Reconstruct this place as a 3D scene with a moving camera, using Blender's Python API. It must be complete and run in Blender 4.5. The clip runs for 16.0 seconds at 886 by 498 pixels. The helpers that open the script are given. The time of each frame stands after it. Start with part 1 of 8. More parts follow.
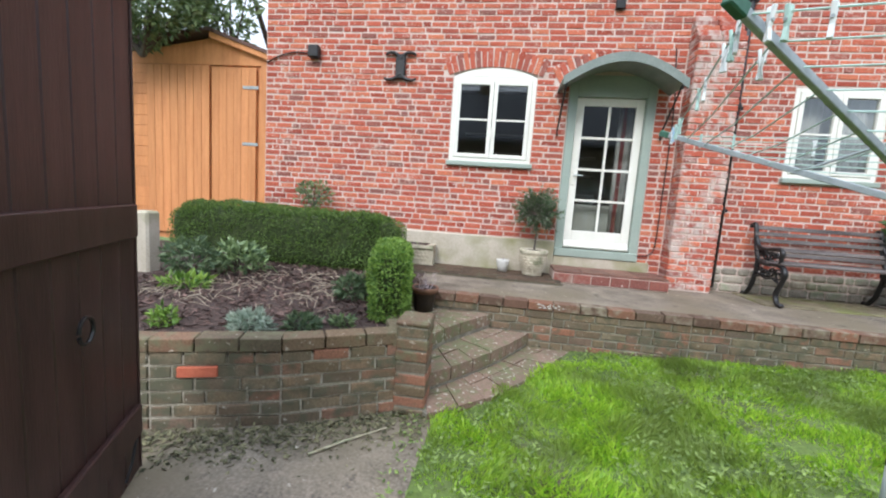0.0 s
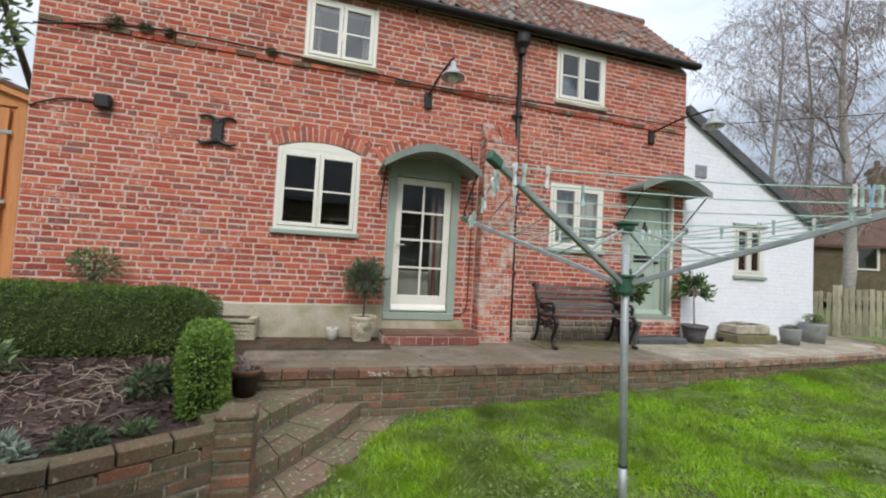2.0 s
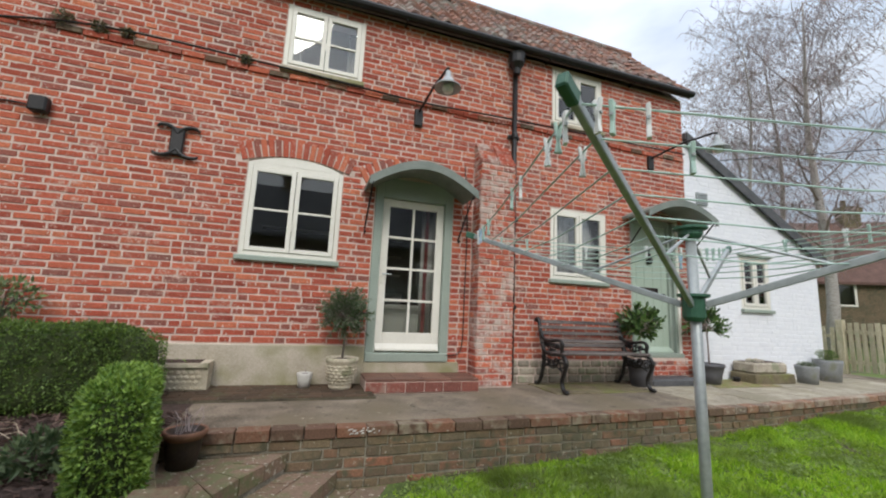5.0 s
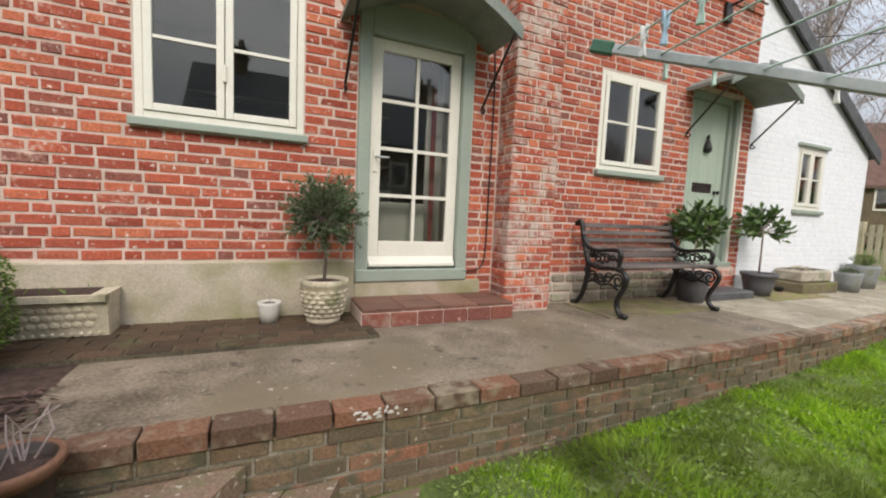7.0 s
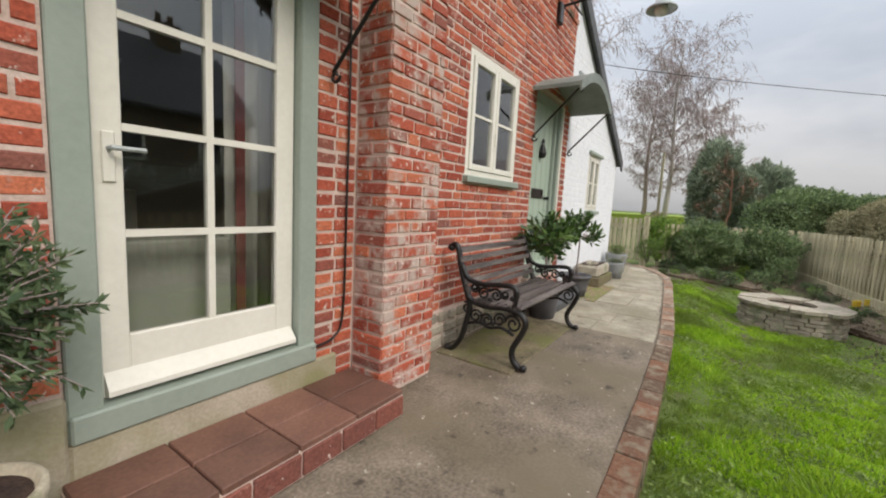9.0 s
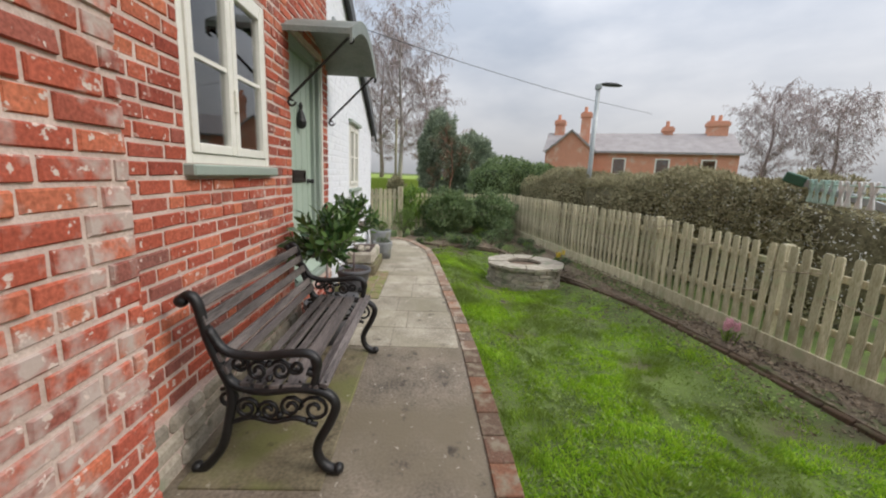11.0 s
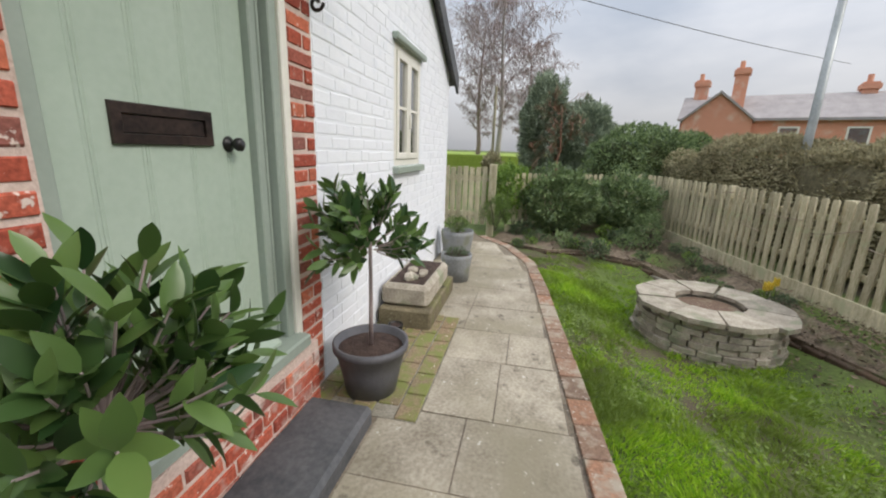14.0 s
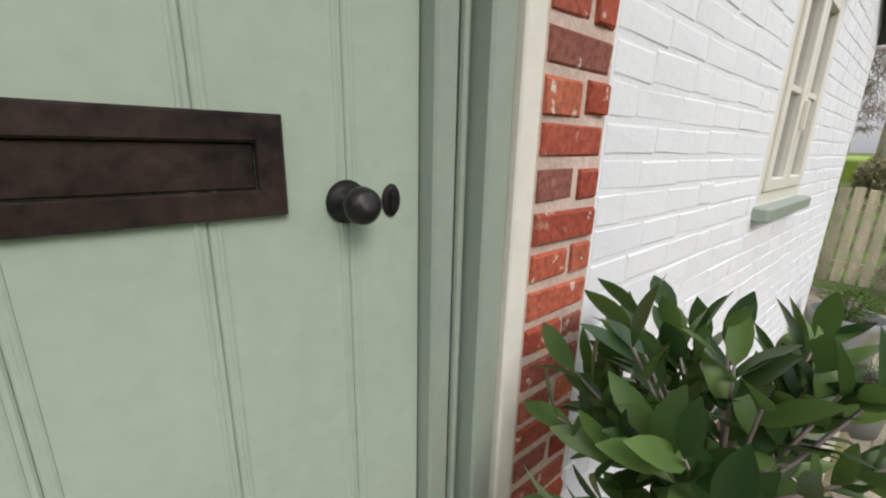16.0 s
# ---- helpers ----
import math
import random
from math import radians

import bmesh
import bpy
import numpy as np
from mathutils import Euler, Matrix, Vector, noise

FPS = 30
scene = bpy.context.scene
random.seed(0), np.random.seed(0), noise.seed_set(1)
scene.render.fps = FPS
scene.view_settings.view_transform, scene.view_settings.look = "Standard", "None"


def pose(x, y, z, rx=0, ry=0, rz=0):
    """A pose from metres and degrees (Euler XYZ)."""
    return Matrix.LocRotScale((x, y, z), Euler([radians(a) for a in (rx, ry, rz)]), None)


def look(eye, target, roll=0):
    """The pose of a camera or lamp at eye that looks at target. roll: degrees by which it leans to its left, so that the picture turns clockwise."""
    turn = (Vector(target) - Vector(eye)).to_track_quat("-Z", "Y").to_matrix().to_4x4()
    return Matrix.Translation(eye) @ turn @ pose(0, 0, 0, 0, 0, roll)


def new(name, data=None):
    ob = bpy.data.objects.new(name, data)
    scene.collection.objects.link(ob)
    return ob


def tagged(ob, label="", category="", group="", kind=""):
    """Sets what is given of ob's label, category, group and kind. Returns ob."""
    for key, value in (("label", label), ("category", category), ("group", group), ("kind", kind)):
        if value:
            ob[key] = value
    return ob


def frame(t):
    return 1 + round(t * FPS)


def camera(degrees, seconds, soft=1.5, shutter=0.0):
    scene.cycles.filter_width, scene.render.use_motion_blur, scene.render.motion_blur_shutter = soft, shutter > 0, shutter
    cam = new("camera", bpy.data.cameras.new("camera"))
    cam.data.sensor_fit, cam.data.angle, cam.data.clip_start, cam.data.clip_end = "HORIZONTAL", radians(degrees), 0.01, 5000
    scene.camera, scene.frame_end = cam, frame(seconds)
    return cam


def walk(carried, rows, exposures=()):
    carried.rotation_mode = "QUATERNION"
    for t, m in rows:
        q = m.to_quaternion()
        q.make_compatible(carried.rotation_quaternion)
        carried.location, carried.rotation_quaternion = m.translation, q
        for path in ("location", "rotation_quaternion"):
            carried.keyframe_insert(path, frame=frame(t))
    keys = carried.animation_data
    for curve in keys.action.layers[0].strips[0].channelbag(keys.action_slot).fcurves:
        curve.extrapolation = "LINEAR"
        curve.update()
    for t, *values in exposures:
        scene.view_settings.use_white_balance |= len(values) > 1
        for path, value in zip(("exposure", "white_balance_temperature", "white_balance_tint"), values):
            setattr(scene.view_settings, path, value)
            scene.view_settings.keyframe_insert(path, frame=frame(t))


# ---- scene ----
cam = camera(96.3, 16.0, soft=2.1)
PATH = [
    (0, (-0.159, -0.172, 1.326), (-0.427, 1.795, 1.084), 4.0),
    (0.5, (-0.174, -0.278, 1.367), (-0.038, 1.703, 1.124), 3.6),
    (1, (-0.161, -0.31, 1.401), (0.254, 1.632, 1.164), 3.4),
    (1.5, (-0.162, -0.334, 1.429), (0.379, 1.588, 1.31), 3.1),
    (2, (-0.178, -0.362, 1.473), (0.373, 1.558, 1.566), 3.1),
    (2.5, (-0.193, -0.375, 1.485), (0.345, 1.526, 1.797), 3.1),
    (3, (-0.217, -0.37, 1.497), (0.322, 1.513, 1.904), 3.0),
    (3.2, (-0.201, -0.364, 1.473), (0.335, 1.514, 1.901), 2.9),
    (5.3, (-0.137, 0.505, 1.358), (0.527, 2.378, 1.587), 2.6),
    (5.5, (-0.154, 0.641, 1.368), (0.536, 2.512, 1.521), 2.6),
    (6, (-0.172, 0.975, 1.311), (0.6, 2.82, 1.28), 2.6),
    (6.5, (-0.139, 1.42, 1.326), (0.658, 3.25, 1.194), 2.7),
    (7, (-0.092, 1.858, 1.309), (0.721, 3.677, 1.137), 2.6),
    (7.5, (-0.041, 2.293, 1.34), (0.898, 4.049, 1.159), 3.0),
    (8, (0.038, 2.717, 1.456), (1.158, 4.361, 1.256), 2.8),
    (8.5, (0.103, 3.065, 1.506), (1.448, 4.528, 1.278), 3.0),
    (9, (0.217, 3.351, 1.633), (1.863, 4.463, 1.398), 3.1),
    (9.5, (0.414, 3.624, 1.717), (2.268, 4.328, 1.455), 3.2),
    (10, (0.586, 3.856, 1.898), (2.552, 4.114, 1.631), 3.0),
    (10.2, (0.677, 3.922, 1.903), (2.655, 4.053, 1.633), 3.2),
    (12.3, (2.352, 4.004, 1.774), (4.307, 3.858, 1.374), 2.0),
    (12.5, (2.581, 4.01, 1.785), (4.534, 3.902, 1.368), 2.1),
    (13, (3.019, 3.978, 1.78), (4.963, 4.09, 1.327), 2.2),
    (13.5, (3.45, 4.008, 1.775), (5.374, 4.275, 1.297), 2.2),
    (14, (3.875, 4.079, 1.757), (5.775, 4.471, 1.273), 2.0),
    (14.5, (4.237, 4.207, 1.752), (6.059, 4.864, 1.256), 2.2),
    (15, (4.575, 4.373, 1.769), (6.256, 5.33, 1.261), 2.0),
    (15.5, (4.83, 4.522, 1.804), (6.299, 5.77, 1.272), 2.5),
    (16, (4.987, 4.705, 1.829), (6.219, 6.196, 1.318), 1.3),
]
walk(cam, [(t, look(eye, target, roll)) for t, eye, target, roll in PATH],
     exposures=[(0.0, 0.68, 5900, 10), (0.8, 0.4, 6000, 10), (1.6, 0.18, 6300, 10), (3.0, -0.08, 6400, 10), (5.5, 0.04, 6500, 11), (7.0, 0.25, 6900, 12), (9.0, 0.1, 6900, 12), (10.0, 0.0, 6800, 12), (12.5, 0.1, 6600, 12), (16.0, 0.05, 6800, 12)])

# ---- sky and sun ----
world = bpy.data.worlds.new("overcast_sky")
scene.world = world
world.use_nodes = True
wn, wl = world.node_tree.nodes, world.node_tree.links
wn.clear()
w_out = wn.new("ShaderNodeOutputWorld")
w_bg = wn.new("ShaderNodeBackground")
w_sky = wn.new("ShaderNodeTexSky")
w_sky.sky_type = "NISHITA"
w_sky.sun_disc = False
SUN_EL, SUN_AZ = radians(42), radians(205)
w_sky.sun_elevation, w_sky.sun_rotation = SUN_EL, SUN_AZ
w_sky.dust_density = 4.0
w_coord = wn.new("ShaderNodeTexCoord")
w_map = wn.new("ShaderNodeMapping")
w_map.inputs["Scale"].default_value = (1.0, 1.0, 2.6)
w_cloud = wn.new("ShaderNodeTexNoise")
w_cloud.inputs["Scale"].default_value = 1.7
w_cloud.inputs["Detail"].default_value = 6.0
w_cloud.inputs["Roughness"].default_value = 0.5
w_ramp = wn.new("ShaderNodeValToRGB")
w_ramp.color_ramp.elements[0].position, w_ramp.color_ramp.elements[0].color = 0.36, (3.3, 3.75, 4.4, 1)
w_ramp.color_ramp.elements[1].position, w_ramp.color_ramp.elements[1].color = 0.64, (6.0, 6.25, 6.6, 1)
w_mix = wn.new("ShaderNodeMix")
w_mix.data_type = "RGBA"
w_mix.inputs["Factor"].default_value = 0.9
w_bg.inputs["Strength"].default_value = 0.12
wl.new(w_coord.outputs["Generated"], w_map.inputs["Vector"])
wl.new(w_map.outputs["Vector"], w_cloud.inputs["Vector"])
wl.new(w_cloud.outputs["Fac"], w_ramp.inputs["Fac"])
wl.new(w_sky.outputs["Color"], w_mix.inputs[6])
wl.new(w_ramp.outputs["Color"], w_mix.inputs[7])
# an overcast sky grows brighter towards the zenith
w_sep, w_lift, w_scale = wn.new("ShaderNodeSeparateXYZ"), wn.new("ShaderNodeMapRange"), wn.new("ShaderNodeVectorMath")
w_lift.inputs["From Min"].default_value, w_lift.inputs["From Max"].default_value = 0.0, 1.0
w_lift.inputs["To Min"].default_value, w_lift.inputs["To Max"].default_value = 0.64, 3.0
w_scale.operation = "SCALE"
wl.new(w_coord.outputs["Generated"], w_sep.inputs[0])
wl.new(w_sep.outputs["Z"], w_lift.inputs["Value"])
wl.new(w_mix.outputs[2], w_scale.inputs[0])
wl.new(w_lift.outputs["Result"], w_scale.inputs["Scale"])
wl.new(w_scale.outputs["Vector"], w_bg.inputs["Color"])
wl.new(w_bg.outputs["Background"], w_out.inputs["Surface"])

sun = new("sun", bpy.data.lights.new("sun", "SUN"))
sun.data.energy, sun.data.angle, sun.data.color = 1.4, radians(22), (1.0, 0.96, 0.9)
sun.matrix_world = look((-2.0, -14.0, 16.0), (2.0, 4.0, 0.0))


# ---- materials ----
def nodes_of(name):
    m = bpy.data.materials.new(name)
    m.use_nodes = True
    n, l = m.node_tree.nodes, m.node_tree.links
    return m, n, l, n["Principled BSDF"]


def mat(name, dark, light, rough=0.8, scale=8.0, fine=60.0, bump=0.15, metal=0.0, stretch=(1, 1, 1), spots=None, vary=0.0, spec=0.4,
        spot_scale=5.0, spot_edge=(0.55, 0.66), lichen=None):
    """Two colours mixed by coarse and fine noise, with relief; spots: a third colour in patches; vary: brightness by piece."""
    m, n, l, b = nodes_of(name)
    co = n.new("ShaderNodeTexCoord")
    mp = n.new("ShaderNodeMapping")
    mp.inputs["Scale"].default_value = stretch
    l.new(co.outputs["Object"], mp.inputs["Vector"])
    a, f = n.new("ShaderNodeTexNoise"), n.new("ShaderNodeTexNoise")
    a.inputs["Scale"].default_value, a.inputs["Detail"].default_value = scale, 5
    f.inputs["Scale"].default_value, f.inputs["Detail"].default_value = fine, 4
    for t in (a, f):
        l.new(mp.outputs["Vector"], t.inputs["Vector"])
    add = n.new("ShaderNodeMath")
    add.operation = "MULTIPLY_ADD"
    add.inputs[1].default_value = 0.55
    sub = n.new("ShaderNodeMath")
    sub.operation = "MULTIPLY"
    sub.inputs[1].default_value = 0.45
    l.new(f.outputs["Fac"], sub.inputs[0])
    l.new(a.outputs["Fac"], add.inputs[0])
    l.new(sub.outputs[0], add.inputs[2])
    r = n.new("ShaderNodeValToRGB")
    r.color_ramp.elements[0].position, r.color_ramp.elements[0].color = 0.36, (*dark, 1)
    r.color_ramp.elements[1].position, r.color_ramp.elements[1].color = 0.64, (*light, 1)
    l.new(add.outputs[0], r.inputs["Fac"])
    colour = r.outputs["Color"]
    if spots:
        s = n.new("ShaderNodeTexNoise")
        s.inputs["Scale"].default_value, s.inputs["Detail"].default_value = spot_scale, 7
        l.new(co.outputs["Object"], s.inputs["Vector"])
        sr = n.new("ShaderNodeValToRGB")
        sr.color_ramp.elements[0].position, sr.color_ramp.elements[1].position = spot_edge
        l.new(s.outputs["Fac"], sr.inputs["Fac"])
        mx = n.new("ShaderNodeMix")
        mx.data_type = "RGBA"
        mx.inputs[7].default_value = (*spots, 1)
        l.new(sr.outputs["Color"], mx.inputs["Factor"])
        l.new(colour, mx.inputs[6])
        colour = mx.outputs[2]
    if lichen:
        # pale lichen dots and small dark blotches
        for scale_, edge_, tone in ((19.0, (0.655, 0.69), lichen), (7.0, (0.6, 0.7), tuple(0.55 * c for c in dark))):
            q = n.new("ShaderNodeTexNoise")
            q.inputs["Scale"].default_value, q.inputs["Detail"].default_value, q.inputs["Roughness"].default_value = scale_, 8, 0.62
            l.new(co.outputs["Object"], q.inputs["Vector"])
            qr = n.new("ShaderNodeValToRGB")
            qr.color_ramp.elements[0].position, qr.color_ramp.elements[1].position = edge_
            l.new(q.outputs["Fac"], qr.inputs["Fac"])
            qx = n.new("ShaderNodeMix")
            qx.data_type = "RGBA"
            qx.inputs[7].default_value = (*tone, 1)
            l.new(qr.outputs["Color"], qx.inputs["Factor"])
            l.new(colour, qx.inputs[6])
            colour = qx.outputs[2]
    if vary:
        colour = by_piece(n, l, colour, vary)
    l.new(colour, b.inputs["Base Color"])
    b.inputs["Roughness"].default_value, b.inputs["Metallic"].default_value = rough, metal
    b.inputs["Specular IOR Level"].default_value = spec
    if bump:
        bp = n.new("ShaderNodeBump")
        bp.inputs["Strength"].default_value, bp.inputs["Distance"].default_value = bump, 0.02
        l.new(add.outputs[0], bp.inputs["Height"])
        l.new(bp.outputs["Normal"], b.inputs["Normal"])
    return m


def piece_value(n, l):
    """A random value per piece: per object for single pieces, per island for joined ones."""
    oi, ge = n.new("ShaderNodeObjectInfo"), n.new("ShaderNodeNewGeometry")
    s, fr = n.new("ShaderNodeMath"), n.new("ShaderNodeMath")
    s.operation, fr.operation = "ADD", "FRACT"
    l.new(oi.outputs["Random"], s.inputs[0])
    l.new(ge.outputs["Random Per Island"], s.inputs[1])
    l.new(s.outputs[0], fr.inputs[0])
    return fr.outputs[0]


def by_piece(n, l, colour, vary):
    v = piece_value(n, l)
    mr = n.new("ShaderNodeMapRange")
    mr.inputs["To Min"].default_value, mr.inputs["To Max"].default_value = 1 - vary, 1 + vary
    l.new(v, mr.inputs["Value"])
    hs = n.new("ShaderNodeHueSaturation")
    l.new(colour, hs.inputs["Color"])
    l.new(mr.outputs["Result"], hs.inputs["Value"])
    return hs.outputs["Color"]


def brick_mat(name, stops, worn=(0.62, 0.5, 0.45), worn_amount=0.62, rough=0.9, scale=14.0, speck=0.635, smear=(0.66, 0.54, 0.47), relief=1.0, grain=0.28):
    """Brick: each piece takes a colour from the stops; weathered and chipped patches over it."""
    m, n, l, b = nodes_of(name)
    v = piece_value(n, l)
    r = n.new("ShaderNodeValToRGB")
    e = r.color_ramp.elements
    e[0].position, e[0].color = 0.0, (*stops[0], 1)
    e[1].position, e[1].color = 1.0, (*stops[-1], 1)
    for i, c in enumerate(stops[1:-1], 1):
        x = e.new(i / (len(stops) - 1))
        x.color = (*c, 1)
    l.new(v, r.inputs["Fac"])
    co = n.new("ShaderNodeNewGeometry")
    a, f, w = (n.new("ShaderNodeTexNoise") for _ in range(3))
    a.inputs["Scale"].default_value, a.inputs["Detail"].default_value = 2.2, 6
    f.inputs["Scale"].default_value, f.inputs["Detail"].default_value = 85, 4
    w.inputs["Scale"].default_value, w.inputs["Detail"].default_value = scale, 8
    for t in (a, f, w):
        l.new(co.outputs["Position"], t.inputs["Vector"])
    hs = n.new("ShaderNodeHueSaturation")
    mr = n.new("ShaderNodeMapRange")
    mr.inputs["From Min"].default_value, mr.inputs["From Max"].default_value = 0.3, 0.7
    mr.inputs["To Min"].default_value, mr.inputs["To Max"].default_value = 1 - grain, 1 + grain
    l.new(f.outputs["Fac"], mr.inputs["Value"])
    l.new(mr.outputs["Result"], hs.inputs["Value"])
    l.new(r.outputs["Color"], hs.inputs["Color"])
    ad = n.new("ShaderNodeMath")
    ad.operation = "MULTIPLY_ADD"
    ad.inputs[1].default_value = 0.45
    l.new(a.outputs["Fac"], ad.inputs[0])
    sc = n.new("ShaderNodeMath")
    sc.operation = "MULTIPLY"
    sc.inputs[1].default_value = 0.55
    l.new(w.outputs["Fac"], sc.inputs[0])
    l.new(sc.outputs[0], ad.inputs[2])
    wr = n.new("ShaderNodeValToRGB")
    wr.color_ramp.elements[0].position, wr.color_ramp.elements[1].position = worn_amount - 0.06, worn_amount + 0.06
    l.new(ad.outputs[0], wr.inputs["Fac"])
    mx = n.new("ShaderNodeMix")
    mx.data_type = "RGBA"
    mx.inputs[7].default_value = (*worn, 1)
    l.new(wr.outputs["Color"], mx.inputs["Factor"])
    l.new(hs.outputs["Color"], mx.inputs[6])
    # smears and specks of mortar left on the faces
    sp = n.new("ShaderNodeTexNoise")
    sp.inputs["Scale"].default_value, sp.inputs["Detail"].default_value, sp.inputs["Roughness"].default_value = 26, 9, 0.62
    l.new(co.outputs["Position"], sp.inputs["Vector"])
    sr = n.new("ShaderNodeValToRGB")
    sr.color_ramp.elements[0].position, sr.color_ramp.elements[1].position = speck, speck + 0.035
    l.new(sp.outputs["Fac"], sr.inputs["Fac"])
    m2 = n.new("ShaderNodeMix")
    m2.data_type = "RGBA"
    m2.inputs[7].default_value = (*smear, 1)
    l.new(sr.outputs["Color"], m2.inputs["Factor"])
    l.new(mx.outputs[2], m2.inputs[6])
    l.new(m2.outputs[2], b.inputs["Base Color"])
    b.inputs["Roughness"].default_value, b.inputs["Specular IOR Level"].default_value = rough, 0.25
    bp = n.new("ShaderNodeBump")
    bp.inputs["Strength"].default_value, bp.inputs["Distance"].default_value = 0.5 * relief, 0.012
    l.new(ad.outputs[0], bp.inputs["Height"])
    bp2 = n.new("ShaderNodeBump")
    bp2.inputs["Strength"].default_value, bp2.inputs["Distance"].default_value = 0.35 * relief, 0.004
    l.new(f.outputs["Fac"], bp2.inputs["Height"])
    l.new(bp.outputs["Normal"], bp2.inputs["Normal"])
    l.new(bp2.outputs["Normal"], b.inputs["Normal"])
    return m


def leaf_mat(name, a, b_, rough=0.45, trans=0.25):
    m, n, l, b = nodes_of(name)
    v = piece_value(n, l)
    r = n.new("ShaderNodeValToRGB")
    r.color_ramp.elements[0].color, r.color_ramp.elements[1].color = (*a, 1), (*b_, 1)
    l.new(v, r.inputs["Fac"])
    l.new(r.outputs["Color"], b.inputs["Base Color"])
    b.inputs["Roughness"].default_value = rough
    tr, mx = n.new("ShaderNodeBsdfTranslucent"), n.new("ShaderNodeMixShader")
    l.new(r.outputs["Color"], tr.inputs["Color"])
    mx.inputs[0].default_value = trans
    out = n["Material Output"]
    l.new(b.outputs[0], mx.inputs[1])
    l.new(tr.outputs[0], mx.inputs[2])
    l.new(mx.outputs[0], out.inputs["Surface"])
    return m


def grass_mat(name):
    """Blades of several greens in drifts: lime tufts, darker moss and dry yellow bits."""
    m = leaf_mat(name, (0.17, 0.37, 0.012), (0.5, 0.7, 0.06), 0.5, 0.45)
    n, l = m.node_tree.nodes, m.node_tree.links
    ramp = [q for q in n if q.bl_idname == "ShaderNodeValToRGB"][0]
    geo, no, edge, mx = n.new("ShaderNodeNewGeometry"), n.new("ShaderNodeTexNoise"), n.new("ShaderNodeValToRGB"), n.new("ShaderNodeMix")
    no.inputs["Scale"].default_value, no.inputs["Detail"].default_value = 1.5, 5
    edge.color_ramp.elements[0].position, edge.color_ramp.elements[1].position = 0.42, 0.6
    mx.data_type = "RGBA"
    mx.inputs[7].default_value = (0.19, 0.27, 0.05, 1)
    l.new(geo.outputs["Position"], no.inputs["Vector"])
    l.new(no.outputs["Fac"], edge.inputs["Fac"])
    l.new(edge.outputs["Color"], mx.inputs["Factor"])
    l.new(ramp.outputs["Color"], mx.inputs[6])
    for q in n:
        if q.bl_idname in ("ShaderNodeBsdfPrincipled", "ShaderNodeBsdfTranslucent"):
            l.new(mx.outputs[2], q.inputs[0])
    return m


def glass_mat(name, rough=0.02):
    m, n, l, b = nodes_of(name)
    out = n["Material Output"]
    tr, gl, mx = n.new("ShaderNodeBsdfTransparent"), n.new("ShaderNodeBsdfGlossy"), n.new("ShaderNodeMixShader")
    fr = n.new("ShaderNodeFresnel")
    fr.inputs["IOR"].default_value = 1.52
    bo = n.new("ShaderNodeMath")
    bo.operation = "MULTIPLY_ADD"
    bo.inputs[1].default_value, bo.inputs[2].default_value = 2.1, 0.0
    l.new(fr.outputs[0], bo.inputs[0])
    tr.inputs["Color"].default_value = (0.8, 0.83, 0.82, 1)
    gl.inputs["Roughness"].default_value = rough
    l.new(bo.outputs[0], mx.inputs[0])
    l.new(tr.outputs[0], mx.inputs[1])
    l.new(gl.outputs[0], mx.inputs[2])
    l.new(mx.outputs[0], out.inputs["Surface"])
    return m


RED = [(0.27, 0.06, 0.04), (0.38, 0.085, 0.05), (0.45, 0.11, 0.065), (0.49, 0.13, 0.075), (0.54, 0.17, 0.09), (0.35, 0.09, 0.06), (0.43, 0.1, 0.06), (0.24, 0.1, 0.08), (0.4, 0.09, 0.055)]
OLD = [(0.15, 0.11, 0.065), (0.21, 0.16, 0.1), (0.12, 0.09, 0.06), (0.22, 0.15, 0.09), (0.16, 0.125, 0.08), (0.28, 0.13, 0.08), (0.14, 0.105, 0.075), (0.19, 0.155, 0.095)]
M_BRICK = brick_mat("red_brick", RED, worn=(0.58, 0.36, 0.29), worn_amount=0.62, scale=30.0, speck=0.615)
M_PIER = brick_mat("weathered_pier_brick", RED, worn=(0.5, 0.4, 0.35), worn_amount=0.535, scale=12.0, speck=0.6)
M_OLD = brick_mat("old_grey_brown_brick", OLD, worn=(0.1, 0.095, 0.06), worn_amount=0.53, speck=0.64, smear=(0.4, 0.36, 0.29))
M_TREAD = brick_mat("worn_step_brick", [(0.18, 0.12, 0.082), (0.235, 0.16, 0.115), (0.16, 0.115, 0.08), (0.22, 0.145, 0.105)], worn=(0.15, 0.15, 0.075), worn_amount=0.54, speck=0.6, smear=(0.45, 0.41, 0.33))
M_KERB = brick_mat("dark_kerb_brick", [(0.1, 0.065, 0.045), (0.17, 0.09, 0.06), (0.12, 0.08, 0.055), (0.24, 0.11, 0.065), (0.12, 0.08, 0.055), (0.15, 0.1, 0.07)], worn=(0.25, 0.21, 0.15), worn_amount=0.56, speck=0.65, smear=(0.42, 0.37, 0.3))
M_KERB_PALE = brick_mat("lichened_kerb_brick", [(0.2, 0.13, 0.09), (0.27, 0.17, 0.12), (0.16, 0.12, 0.09), (0.34, 0.17, 0.1), (0.22, 0.16, 0.12)], worn=(0.36, 0.31, 0.24), worn_amount=0.54, speck=0.6, smear=(0.45, 0.4, 0.33))
M_MORTAR = mat("lime_mortar", (0.5, 0.38, 0.32), (0.7, 0.57, 0.5), 0.95, 6, 90, 0.4)
M_MORTAR_OLD = mat("old_mortar", (0.13, 0.12, 0.085), (0.34, 0.31, 0.25), 0.95, 7, 80, 0.4)
